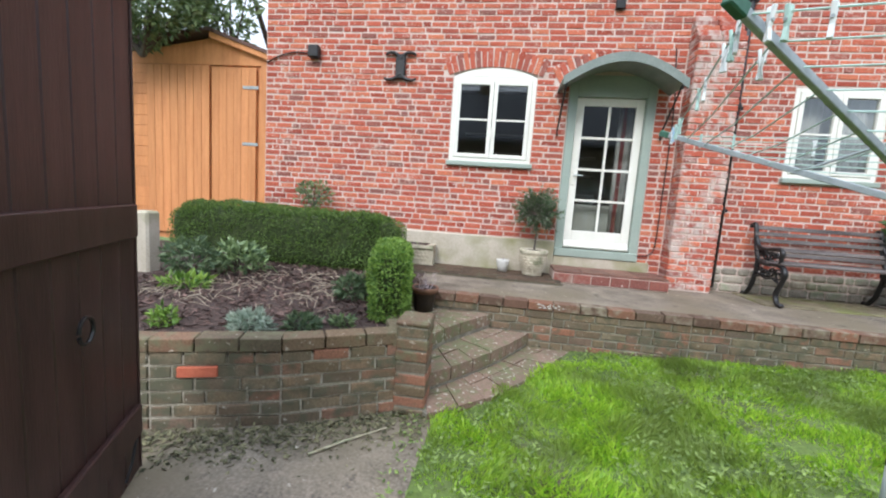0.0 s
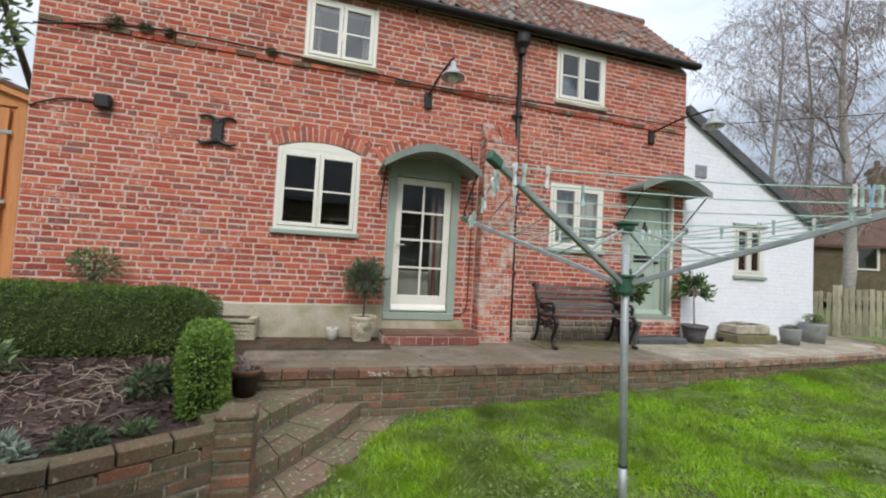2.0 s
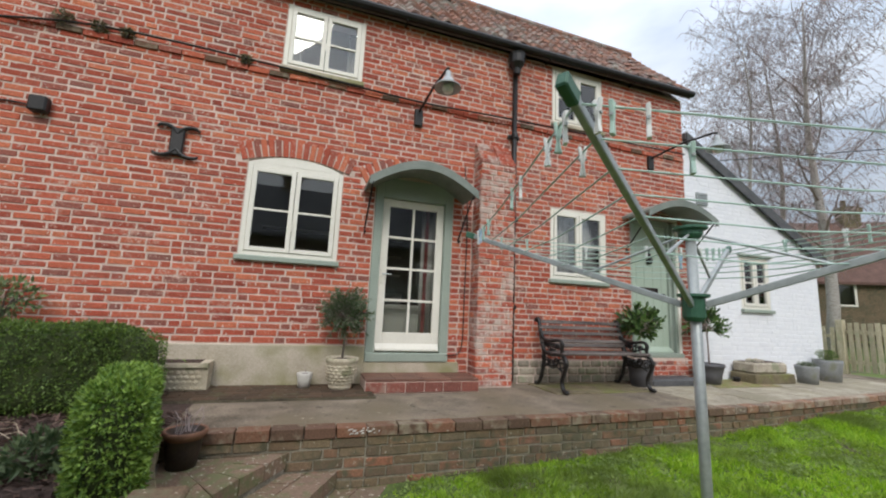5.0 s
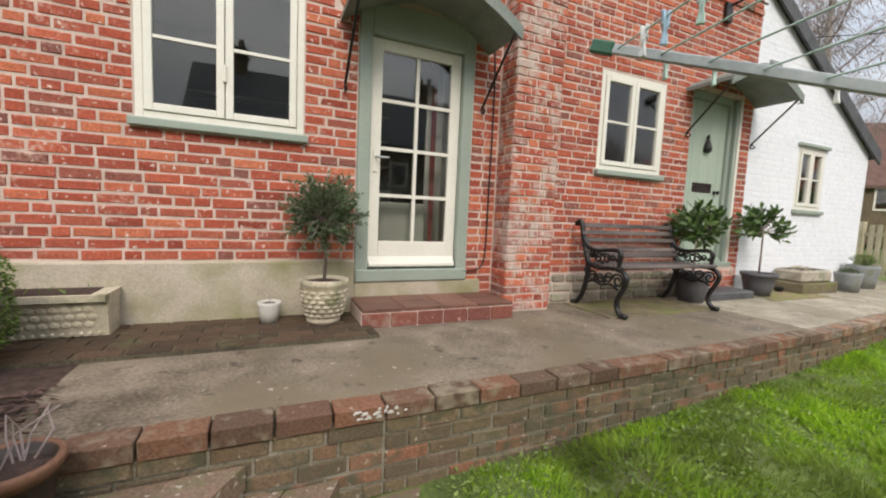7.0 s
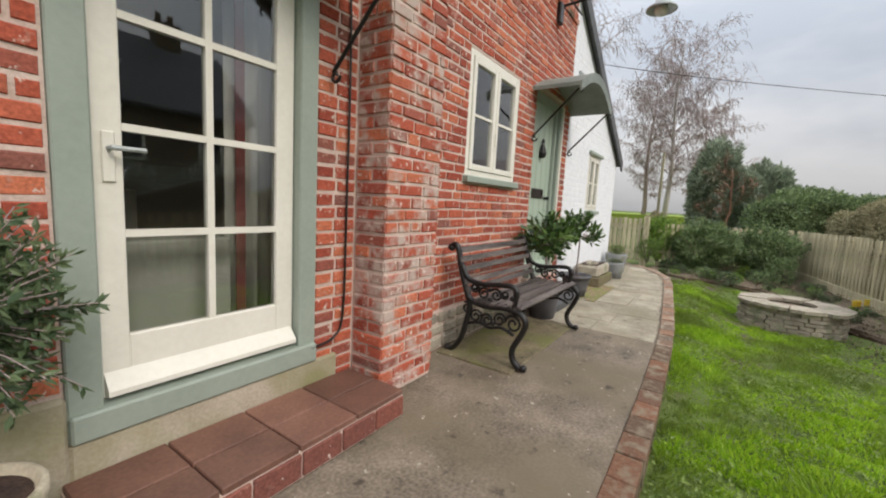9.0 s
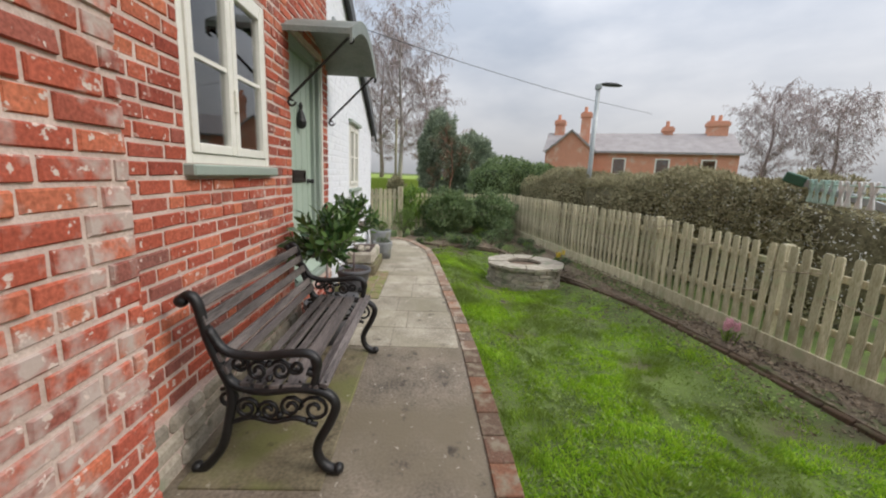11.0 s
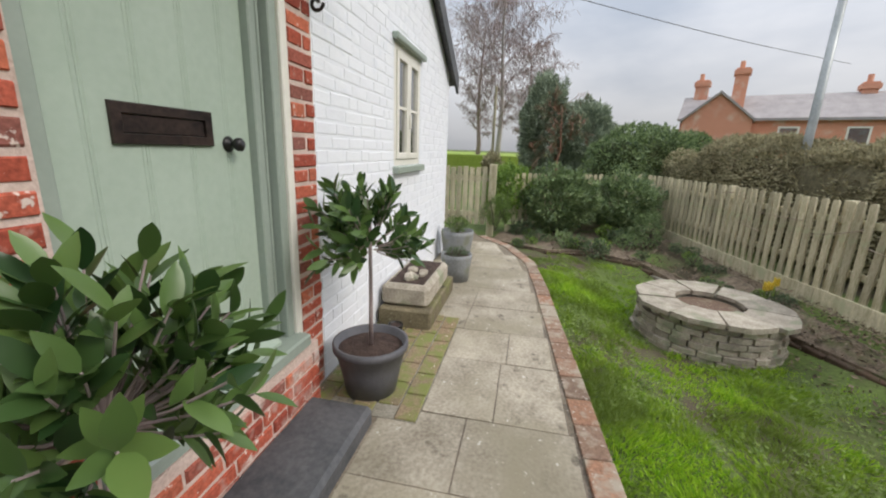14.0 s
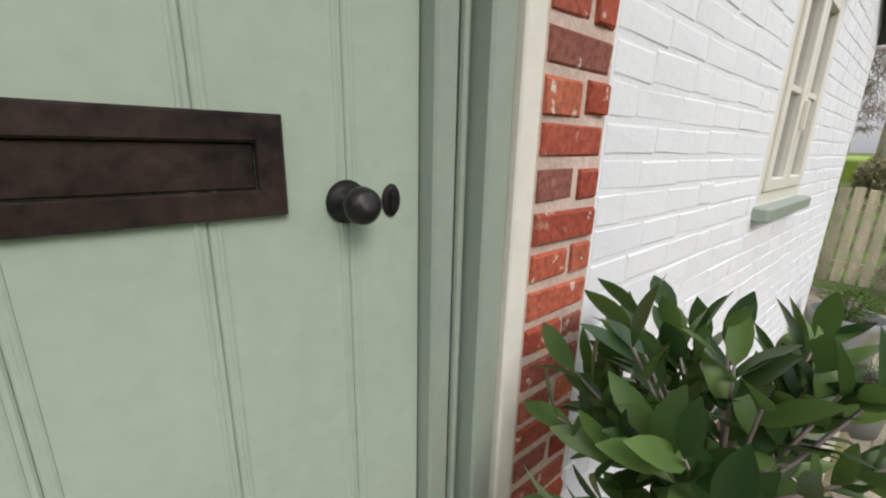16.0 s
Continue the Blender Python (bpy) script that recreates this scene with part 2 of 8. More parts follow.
M_WHITEWASH = brick_mat("whitewashed_brick", [(0.78, 0.8, 0.84), (0.82, 0.84, 0.87), (0.8, 0.82, 0.86)], worn=(0.74, 0.77, 0.82), worn_amount=0.6, rough=0.75, smear=(0.78, 0.81, 0.85), relief=0.6, grain=0.03)
M_GARDENCAP = brick_mat("orange_brown_cap_brick", [(0.13, 0.1, 0.06), (0.17, 0.115, 0.07), (0.27, 0.11, 0.055), (0.14, 0.1, 0.065), (0.12, 0.095, 0.06), (0.18, 0.12, 0.07)], worn=(0.15, 0.14, 0.08), worn_amount=0.54, speck=0.63, smear=(0.42, 0.36, 0.28))
M_RISER = brick_mat("worn_riser_brick", [(0.21, 0.075, 0.055), (0.25, 0.09, 0.068), (0.18, 0.07, 0.055)], worn=(0.3, 0.2, 0.16), worn_amount=0.6, relief=0.5)
M_JOINT = mat("dirt_filled_joint", (0.045, 0.038, 0.026), (0.14, 0.12, 0.08), 0.95, 6, 70, 0.4)
M_MOSSSLAB = mat("mossy_stone_slab", (0.1, 0.083, 0.05), (0.25, 0.21, 0.13), 0.9, 5, 60, 0.3, spots=(0.16, 0.16, 0.06), spot_scale=3.0, spot_edge=(0.48, 0.62), lichen=(0.36, 0.33, 0.25))
M_TUB = mat("dull_grey_tub", (0.17, 0.18, 0.18), (0.29, 0.3, 0.3), 0.6, 5, 50, 0.08, spots=(0.2, 0.21, 0.16))
M_FRESH = mat("fresh_orange_brick", (0.4, 0.095, 0.05), (0.52, 0.15, 0.08), 0.9, 14, 80, 0.3)
M_MORTAR_PALE = mat("crumbling_pale_mortar", (0.15, 0.13, 0.09), (0.5, 0.45, 0.36), 0.95, 5, 80, 0.6)
M_LITTER = mat("leaf_litter_earth", (0.085, 0.065, 0.045), (0.26, 0.2, 0.14), 1.0, 14, 70, 0.9, spots=(0.1, 0.13, 0.045), spot_scale=2.5)
M_WHITEWALL = mat("whitewash", (0.76, 0.79, 0.83), (0.83, 0.85, 0.88), 0.8, 5, 70, 0.3)
M_RENDER = mat("stained_cement_plinth", (0.38, 0.33, 0.25), (0.55, 0.49, 0.395), 0.95, 4, 70, 0.25, spots=(0.27, 0.26, 0.13), spot_scale=1.9, spot_edge=(0.47, 0.66))
M_CONCRETE = mat("weathered_concrete", (0.085, 0.069, 0.049), (0.285, 0.235, 0.178), 0.7, 3.4, 60, 0.35, spots=(0.16, 0.13, 0.085), spot_scale=1.3, spot_edge=(0.44, 0.66), vary=0.12, lichen=(0.42, 0.38, 0.31))
M_FLAG = mat("paving_flag", (0.22, 0.19, 0.14), (0.47, 0.42, 0.33), 0.85, 4, 55, 0.3, spots=(0.27, 0.24, 0.165), spot_scale=1.7, spot_edge=(0.46, 0.68), vary=0.07, lichen=(0.55, 0.51, 0.43))
M_MOSSBRICK = brick_mat("mossy_paving_brick", [(0.25, 0.18, 0.11), (0.3, 0.22, 0.14), (0.2, 0.16, 0.1)], worn=(0.2, 0.22, 0.07), worn_amount=0.5)
M_SILVER = leaf_mat("silver_leaf", (0.22, 0.28, 0.2), (0.42, 0.48, 0.38), 0.7)
M_PADBRICK = brick_mat("dark_paving_brick", [(0.075, 0.05, 0.032), (0.105, 0.068, 0.044), (0.058, 0.041, 0.028)], worn=(0.1, 0.09, 0.05), worn_amount=0.58, speck=0.68, smear=(0.25, 0.22, 0.17))
M_QUARRY = mat("quarry_tile", (0.14, 0.068, 0.05), (0.24, 0.12, 0.085), 0.5, 5, 60, 0.1, vary=0.3)
M_STONE = mat("rubble_stone", (0.24, 0.21, 0.165), (0.44, 0.395, 0.32), 0.95, 9, 60, 0.5, vary=0.25, spots=(0.24, 0.25, 0.17))
M_CREAM = mat("cream_painted_joinery", (0.74, 0.72, 0.64), (0.8, 0.78, 0.7), 0.4, 5, 40, 0.03)
M_SAGE = mat("sage_green_paint", (0.29, 0.345, 0.295), (0.335, 0.39, 0.335), 0.4, 4, 40, 0.04)
M_SAGE_DOOR = mat("pale_sage_door_paint", (0.37, 0.455, 0.37), (0.42, 0.505, 0.42), 0.45, 3, 35, 0.05)
M_LEAD = mat("grey_green_lead", (0.16, 0.19, 0.17), (0.25, 0.28, 0.25), 0.55, 5, 50, 0.1)
M_BLACK = mat("black_cast_iron", (0.008, 0.008, 0.008), (0.02, 0.018, 0.017), 0.4, 12, 80, 0.15)
M_BRONZE = mat("dark_bronze", (0.02, 0.016, 0.015), (0.075, 0.05, 0.042), 0.38, 7, 60, 0.08, metal=0.5)
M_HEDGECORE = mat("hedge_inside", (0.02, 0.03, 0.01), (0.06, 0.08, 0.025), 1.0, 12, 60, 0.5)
M_TWIGCORE = mat("twig_mass", (0.06, 0.055, 0.03), (0.19, 0.17, 0.1), 1.0, 14, 60, 0.8)
M_GLASS = glass_mat("window_glass")
M_PANTILE = brick_mat("clay_pantile", [(0.15, 0.09, 0.075), (0.25, 0.125, 0.09), (0.18, 0.125, 0.11), (0.31, 0.15, 0.1), (0.16, 0.115, 0.105)], worn=(0.27, 0.25, 0.22), worn_amount=0.55, scale=7.0)
M_SLATE = mat("dark_slate", (0.05, 0.055, 0.06), (0.12, 0.12, 0.125), 0.6, 4, 40, 0.1)
M_SHED = mat("orange_stained_timber", (0.53, 0.21, 0.075), (0.68, 0.3, 0.115), 0.6, 3, 30, 0.1, stretch=(6, 6, 0.6), vary=0.08)
M_GATE = mat("dark_brown_stained_timber", (0.024, 0.011, 0.0095), (0.055, 0.027, 0.022), 0.45, 3, 30, 0.12, stretch=(6, 6, 0.5))
M_FENCE = mat("lichened_fence_timber", (0.32, 0.285, 0.17), (0.62, 0.56, 0.4), 0.9, 4, 40, 0.4, stretch=(4, 4, 0.6), vary=0.22, spots=(0.4, 0.4, 0.25), spot_scale=6.0)
M_BENCHWOOD = mat("weathered_brown_slat", (0.036, 0.029, 0.027), (0.2, 0.17, 0.155), 0.6, 3, 30, 0.35, stretch=(0.5, 6, 6), vary=0.3)
M_SOIL = mat("bark_mulch_soil", (0.03, 0.019, 0.015), (0.09, 0.058, 0.046), 1.0, 20, 90, 0.8)
M_GROUND = mat("grass_soil", (0.065, 0.09, 0.025), (0.14, 0.2, 0.045), 1.0, 1.9, 34, 0.8, spots=(0.085, 0.07, 0.042), spot_scale=0.9, spot_edge=(0.5, 0.62))
M_BOX = leaf_mat("box_leaf", (0.06, 0.14, 0.018), (0.28, 0.42, 0.07))
M_BOXDARK = leaf_mat("box_leaf_dark", (0.035, 0.075, 0.012), (0.18, 0.28, 0.05))
M_BAY = leaf_mat("bay_leaf", (0.024, 0.066, 0.021), (0.14, 0.235, 0.06), 0.33)
M_OLIVE = leaf_mat("olive_leaf", (0.045, 0.085, 0.036), (0.15, 0.205, 0.095), 0.5)
M_LAUREL = leaf_mat("shrub_leaf", (0.07, 0.12, 0.05), (0.27, 0.36, 0.15), 0.4)
# distance haze is mixed into this green, paler than the needles themselves
M_PINE = leaf_mat("hazed_conifer_needle", (0.17, 0.22, 0.16), (0.4, 0.46, 0.33), 0.6)
M_TWIG = mat("grey_brown_twig", (0.3, 0.235, 0.225), (0.43, 0.35, 0.34), 0.9, 6, 40, 0.1)
# bare twig colour raised, with the haze over the hedge painted in
M_HEDGETWIG = leaf_mat("hazed_hedge_twig", (0.2, 0.18, 0.1), (0.5, 0.46, 0.29), 0.9)
M_BIRCH = mat("birch_bark", (0.22, 0.2, 0.18), (0.5, 0.47, 0.44), 0.8, 8, 40, 0.2, stretch=(1, 1, 4))
M_BARK = mat("brown_bark", (0.06, 0.05, 0.04), (0.14, 0.11, 0.09), 0.9, 8, 50, 0.4)
M_GRASS = grass_mat("grass_blade")
M_GALV = mat("galvanised_metal", (0.3, 0.33, 0.33), (0.42, 0.45, 0.45), 0.45, 6, 40, 0.05, metal=0.4)
M_DRYGREEN = mat("green_plastic", (0.03, 0.1, 0.06), (0.05, 0.14, 0.09), 0.5, 6, 40, 0.02)
M_LINE = mat("pale_green_washing_line", (0.36, 0.52, 0.46), (0.45, 0.6, 0.53), 0.5, 6, 40, 0.0)
M_WHITEPLASTIC = mat("white_plastic", (0.66, 0.68, 0.66), (0.76, 0.78, 0.76), 0.45, 6, 40, 0.0)
M_BLUEPLASTIC = mat("blue_plastic", (0.3, 0.46, 0.6), (0.38, 0.54, 0.68), 0.45, 6, 40, 0.0)
M_PINKPLASTIC = mat("pink_plastic", (0.62, 0.3, 0.36), (0.7, 0.38, 0.44), 0.45, 6, 40, 0.0)
M_RECON = mat("cream_cast_stone", (0.42, 0.37, 0.27), (0.62, 0.56, 0.43), 0.9, 10, 60, 0.35, spots=(0.22, 0.22, 0.13))
M_GREYPOT = mat("grey_plastic_pot", (0.09, 0.09, 0.1), (0.13, 0.13, 0.14), 0.55, 6, 50, 0.05)
M_TERRA = mat("brown_glazed_terracotta", (0.025, 0.018, 0.014), (0.06, 0.04, 0.028), 0.45, 6, 50, 0.1)
M_TERRARIM = mat("terracotta_rim", (0.14, 0.07, 0.045), (0.26, 0.13, 0.08), 0.7, 6, 50, 0.1)
M_WHITEPOT = mat("pale_stoneware", (0.5, 0.48, 0.43), (0.62, 0.6, 0.55), 0.7, 8, 50, 0.05)
M_ROOM = mat("dim_room_plaster", (0.3, 0.28, 0.26), (0.36, 0.34, 0.31), 0.9, 3, 30, 0.02)
M_ROOMDARK = mat("dark_room_lining", (0.03, 0.025, 0.02), (0.06, 0.05, 0.04), 0.8, 3, 30, 0.02)
M_CURTAIN = mat("pale_curtain", (0.62, 0.59, 0.55), (0.74, 0.71, 0.67), 0.9, 3, 30, 0.05)
M_CURTAINRED = mat("red_curtain_stripe", (0.25, 0.06, 0.06), (0.34, 0.1, 0.1), 0.9, 3, 30, 0.05)
# far house brick and slate are lightened to paint in the haze
M_FARHOUSE = brick_mat("hazed_orange_brick", [(0.62, 0.29, 0.19), (0.66, 0.33, 0.22), (0.58, 0.27, 0.18)], worn=(0.62, 0.42, 0.32), worn_amount=0.58, scale=2.0)
M_FARSLATE = mat("hazed_far_slate", (0.27, 0.25, 0.245), (0.38, 0.35, 0.34), 0.8, 2, 20, 0.1)
M_DARKROOF = mat("brown_roof_tile", (0.1, 0.06, 0.05), (0.17, 0.1, 0.08), 0.9, 3, 30, 0.2)
M_FIELD = mat("field_grass", (0.19, 0.28, 0.04), (0.3, 0.4, 0.07), 1.0, 0.3, 8, 0.2)


# ---- building tools ----
def put(bm, name, material, parent=None, inverse=None, smooth=False):
    me = bpy.data.meshes.new(name)
    bm.to_mesh(me)
    bm.free()
    if smooth:
        me.polygons.foreach_set("use_smooth", [True] * len(me.polygons))
    me.materials.append(material)
    ob = new(name, me)
    if parent is not None:
        ob.parent = parent
        if inverse is not None:
            ob.matrix_parent_inverse = inverse
    return ob


HOMES = {}


def thing(name, at, label, category, group="", kind=""):
    """An empty at the thing's base; its parts are given in world places."""
    ob = new(name)
    ob.empty_display_size = 0.1
    ob.location = at
    HOMES[ob] = Matrix.Translation(at).inverted()
    return tagged(ob, label, category, group, kind)


def part(name, bm, material, parent, label="", smooth=False):
    ob = put(bm, name, material, parent, HOMES.get(parent), smooth)
    if label:
        ob["label"] = label
    return ob


def struct(name, bm, material, label, category, kind="structure", smooth=False):
    return tagged(put(bm, name, material, smooth=smooth), label, category, "", kind)


def new_bm():
    return bmesh.new()


def add_box(bm, x0, x1, y0, y1, z0, z1, m=None, bevel=0.0):
    """An axis-aligned box, turned by m if given."""
    v = bmesh.ops.create_cube(bm, size=1.0)["verts"]
    bmesh.ops.transform(bm, verts=v, matrix=Matrix.LocRotScale(((x0 + x1) / 2, (y0 + y1) / 2, (z0 + z1) / 2), None, (abs(x1 - x0), abs(y1 - y0), abs(z1 - z0))))
    if bevel:
        es = list({e for q in v for e in q.link_edges})
        made = bmesh.ops.bevel(bm, geom=es, offset=bevel, segments=1, affect="EDGES")
        v = list({q for q in made["verts"]} | {q for q in v if q.is_valid})
    if m is not None:
        bmesh.ops.transform(bm, verts=[q for q in v if q.is_valid], matrix=m)
    return bm


def box(x0, x1, y0, y1, z0, z1, m=None, bevel=0.0):
    return add_box(new_bm(), x0, x1, y0, y1, z0, z1, m, bevel)


def add_prism(bm, outline, lo, hi, axis="z"):
    """A solid from a flat outline: (x, y) raised along z, or (x, z) along y, or (y, z) along x."""
    place = {"z": lambda a, b, c: (a, b, c), "y": lambda a, b, c: (a, c, b), "x": lambda a, b, c: (c, a, b)}[axis]
    low = [bm.verts.new(place(a, b, lo)) for a, b in outline]
    high = [bm.verts.new(place(a, b, hi)) for a, b in outline]
    n = len(outline)
    fs = [bm.faces.new(low), bm.faces.new(high)]
    fs += [bm.faces.new((low[i], low[(i + 1) % n], high[(i + 1) % n], high[i])) for i in range(n)]
    bmesh.ops.recalc_face_normals(bm, faces=fs)
    return bm


def add_lathe(bm, profile, centre, seg=24, wobble=0.0):
    """A turned body: (radius, height) pairs round an upright axis at centre."""
    cx, cy, cz = centre
    rings = []
    for r, h in profile:
        ring = []
        for i in range(seg):
            a = 2 * math.pi * i / seg
            k = r * (1 + wobble * noise.noise(Vector((math.cos(a) * 2, math.sin(a) * 2, h * 9))))
            ring.append(bm.verts.new((cx + k * math.cos(a), cy + k * math.sin(a), cz + h)))
        rings.append(ring)
    for p, q in zip(rings, rings[1:]):
        for i in range(seg):
            bm.faces.new((p[i], p[(i + 1) % seg], q[(i + 1) % seg], q[i]))
    bm.faces.new(rings[0][::-1])
    bm.faces.new(rings[-1])
    return bm


def add_tube(bm, points, radius, seg=8, taper=None):
    """A round bar along points; taper: a second radius at its end."""
    pts = [Vector(p) for p in points]
    rings = []
    side = None
    for i, p in enumerate(pts):
        ahead = (pts[min(i + 1, len(pts) - 1)] - pts[max(i - 1, 0)])
        if ahead.length < 1e-6:
            ahead = Vector((0, 0, 1))
        ahead.normalize()
        if side is None:
            side = ahead.cross(Vector((0, 0, 1)) if abs(ahead.z) < 0.9 else Vector((1, 0, 0))).normalized()
        side = (side - ahead * side.dot(ahead)).normalized()
        up = ahead.cross(side)
        r = radius if taper is None else radius + (taper - radius) * i / max(1, len(pts) - 1)
        rings.append([bm.verts.new(p + r * (math.cos(2 * math.pi * k / seg) * side + math.sin(2 * math.pi * k / seg) * up)) for k in range(seg)])
    for p, q in zip(rings, rings[1:]):
        for k in range(seg):
            bm.faces.new((p[k], p[(k + 1) % seg], q[(k + 1) % seg], q[k]))
    if seg > 2:
        bm.faces.new(rings[0][::-1])
        bm.faces.new(rings[-1])
    return bm


def tube(points, radius, seg=8, taper=None):
    return add_tube(new_bm(), points, radius, seg, taper)


def curve_pts(points, steps=6):
    """A smooth line through the points (Catmull-Rom)."""
    p = [Vector(q) for q in points]
    p = [2 * p[0] - p[1], *p, 2 * p[-1] - p[-2]]
    out = []
    for i in range(1, len(p) - 2):
        for s in range(steps):
            t = s / steps
            out.append(0.5 * ((2 * p[i]) + (p[i + 1] - p[i - 1]) * t + (2 * p[i - 1] - 5 * p[i] + 4 * p[i + 1] - p[i + 2]) * t * t
                              + (3 * p[i] - p[i - 1] - 3 * p[i + 1] + p[i + 2]) * t ** 3))
    return out + [p[-2]]


def ground_z(x, y):
    """The lawn's height: it climbs gently to the east, and dips round the well."""
    dip = max(0.0, min(x - 3.0, 5.0)) * 0.05 * min(1.0, max(0.0, (y - 1.2) / 0.6)) * min(1.0, max(0.0, (3.45 - y) / 0.6)) * min(1.0, max(0.0, (10.2 - x) / 0.8))
    return 0.0 - dip + 0.04 * max(-4.0, min(x, 7.0)) + 0.012 * noise.noise(Vector((x * 0.8, y * 0.8, 0)))


rng = random.Random(7)
# ---- the ground and the house ----
WALL = 5.13          # the mortar face of the garden front; bricks stand 10 mm proud
OPENINGS = [(-0.66, 0.28, 4.17, 5.02), (3.13, 4.04, 4.23, 5.1), (-0.89, 0.16, 1.86, 3.04), (0.57, 1.6, 0.72, 2.98),
            (3.11, 4.08, 1.87, 2.9), (4.55, 5.53, 0.8, 2.95)]
EAST, WEST, EAVE = 5.735, -3.5, 5.16


def holed_wall(x0, x1, z0, z1, y0, y1, holes):
    """An upright wall along x with rectangular holes right through it."""
    xs = sorted({x0, x1, *(v for h in holes for v in h[:2])})
    zs = sorted({z0, z1, *(v for h in holes for v in h[2:])})
    bm = new_bm()
    for a, b in zip(xs, xs[1:]):
        run = None
        for c, d in zip(zs, zs[1:]):
            inside = any(h[0] <= (a + b) / 2 <= h[1] and h[2] <= (c + d) / 2 <= h[3] for h in holes)
            if inside:
                if run:
                    add_box(bm, a, b, y0, y1, *run)
                run = None
            else:
                run = (run[0], d) if run else (c, d)
        if run:
            add_box(bm, a, b, y0, y1, *run)
    bmesh.ops.remove_doubles(bm, verts=bm.verts, dist=1e-4)
    return bm


wall_south = struct("wall_south", holed_wall(WEST, EAST, -0.3, EAVE, WALL, WALL + 0.3, OPENINGS), M_MORTAR,
                    "red brick cottage front wall with pale lime mortar joints", "wall")
struct("wall_west", box(WEST, WEST + 0.3, WALL + 0.3, 7.65, -0.3, EAVE), M_MORTAR, "end wall of the brick cottage", "wall")
struct("wall_east", box(EAST - 0.3, EAST, WALL + 0.3, 7.65, -0.3, EAVE), M_MORTAR, "end wall of the brick cottage", "wall")
struct("wall_north", box(WEST + 0.3, EAST - 0.3, 7.4, 7.65, -0.3, EAVE), M_ROOM, "rear wall of the cottage rooms", "wall")
struct("wall_inner", box(2.1, 2.3, WALL + 0.3, 7.4, 0.5, EAVE), M_ROOM, "plain inner partition wall between the rooms", "wall")
struct("floor_lower", box(WEST + 0.3, EAST - 0.3, WALL + 0.3, 7.4, 0.55, 0.7), M_ROOMDARK, "dark floor of the ground floor rooms", "floor")
struct("ceiling_lower", box(WEST + 0.3, EAST - 0.3, WALL + 0.3, 7.4, 3.3, 3.45), M_ROOM, "plain ceiling between the two storeys", "ceiling")
# dark colour here stands in for the dimness behind the upper panes
struct("ceiling_upper", box(WEST + 0.3, EAST - 0.3, WALL + 0.3, 7.4, EAVE - 0.02, EAVE + 0.06), M_ROOMDARK, "ceiling of the upper rooms, coloured dark to dim the interior", "ceiling")

# gables close the loft under the roof
RIDGE_Y, RIDGE_W, RIDGE_E = 6.4, 7.12, 6.86
for gx, gz, gname in ((WEST, RIDGE_W, "wall_gable_west"), (EAST - 0.25, RIDGE_E, "wall_gable_east")):
    struct(gname, add_prism(new_bm(), [(WALL, EAVE), (7.65, EAVE), (RIDGE_Y, gz - 0.1)], gx, gx + 0.25, "x"), M_MORTAR, "brick gable under the tiled roof", "wall")


def roof_z(x, up):
    """The roof's height at x, up = 0 at the eaves to 1 at the ridge; the old ridge sags towards the east."""
    t = (x - WEST) / (EAST - WEST)
    sag = -0.07 * math.sin(math.pi * t) * up
    return (EAVE + 0.02 + 0.1 * t) * (1 - up) + (RIDGE_W + (RIDGE_E - RIDGE_W) * t) * up + sag


def pantile_slope():
    """Overlapping S-shaped clay tiles, each a little out of line with its neighbours."""
    verts, faces = [], []
    rows, width, per = 11, 0.235, 6
    x0, x1 = WEST - 0.12, EAST + 0.12
    count = int((x1 - x0) / width)
    eave_y = WALL - 0.15
    r = random.Random(19)
    for row in range(rows):
        lo, hi = row / rows, min((row + 1.12) / rows, 1.0)
        for c in range(count):
            base = len(verts)
            lift, slip = r.uniform(-0.006, 0.01), r.uniform(-0.018, 0.018)
            for k, up in enumerate((lo, hi)):
                for i in range(per + 1):
                    x = x0 + (c + i / per * 1.04) * width
                    ph = 2 * math.pi * i / per
                    wave = 0.03 * math.sin(ph) + 0.012 * math.sin(2 * ph)
                    y = eave_y + (RIDGE_Y - eave_y) * up + slip * (k == 0)
                    verts.append((x, y, roof_z(x, up) + wave + lift + (0.035 if k == 0 else 0.0)))
            for i in range(per + 1):
                v = verts[base + i]
                verts.append((v[0], v[1] + 0.008, v[2] - 0.03))
            for i in range(per):
                faces.append((base + i, base + i + 1, base + per + 2 + i, base + per + 1 + i))
                faces.append((base + 2 * per + 2 + i, base + 2 * per + 3 + i, base + i + 1, base + i))
    return verts, faces


def from_lists(name, verts, faces, material, parent=None, smooth=False):
    me = bpy.data.meshes.new(name)
    me.from_pydata(verts, [], faces)
    me.materials.append(material)
    if smooth:
        me.polygons.foreach_set("use_smooth", [True] * len(me.polygons))
    ob = new(name, me)
    if parent is not None:
        ob.parent = parent
        if parent in HOMES:
            ob.matrix_parent_inverse = HOMES[parent]
    return ob


def deck():
    bm = new_bm()
    ey = WALL - 0.12
    pts = [(ey, 0), (RIDGE_Y, 1), (7.85, 0)]
    rows = [[bm.verts.new((x, y, roof_z(x, u) - d)) for y, u in pts] for x in (WEST - 0.1, EAST + 0.1) for d in (0.05, 0.13)]
    for a, b in ((0, 2), (1, 3), (0, 1), (2, 3)):
        for k in range(2):
            bm.faces.new((rows[a][k], rows[a][k + 1], rows[b][k + 1], rows[b][k]))
    bm.faces.new((rows[0][0], rows[1][0], rows[3][0], rows[2][0]))
    bm.faces.new((rows[0][2], rows[1][2], rows[3][2], rows[2][2]))
    return bm


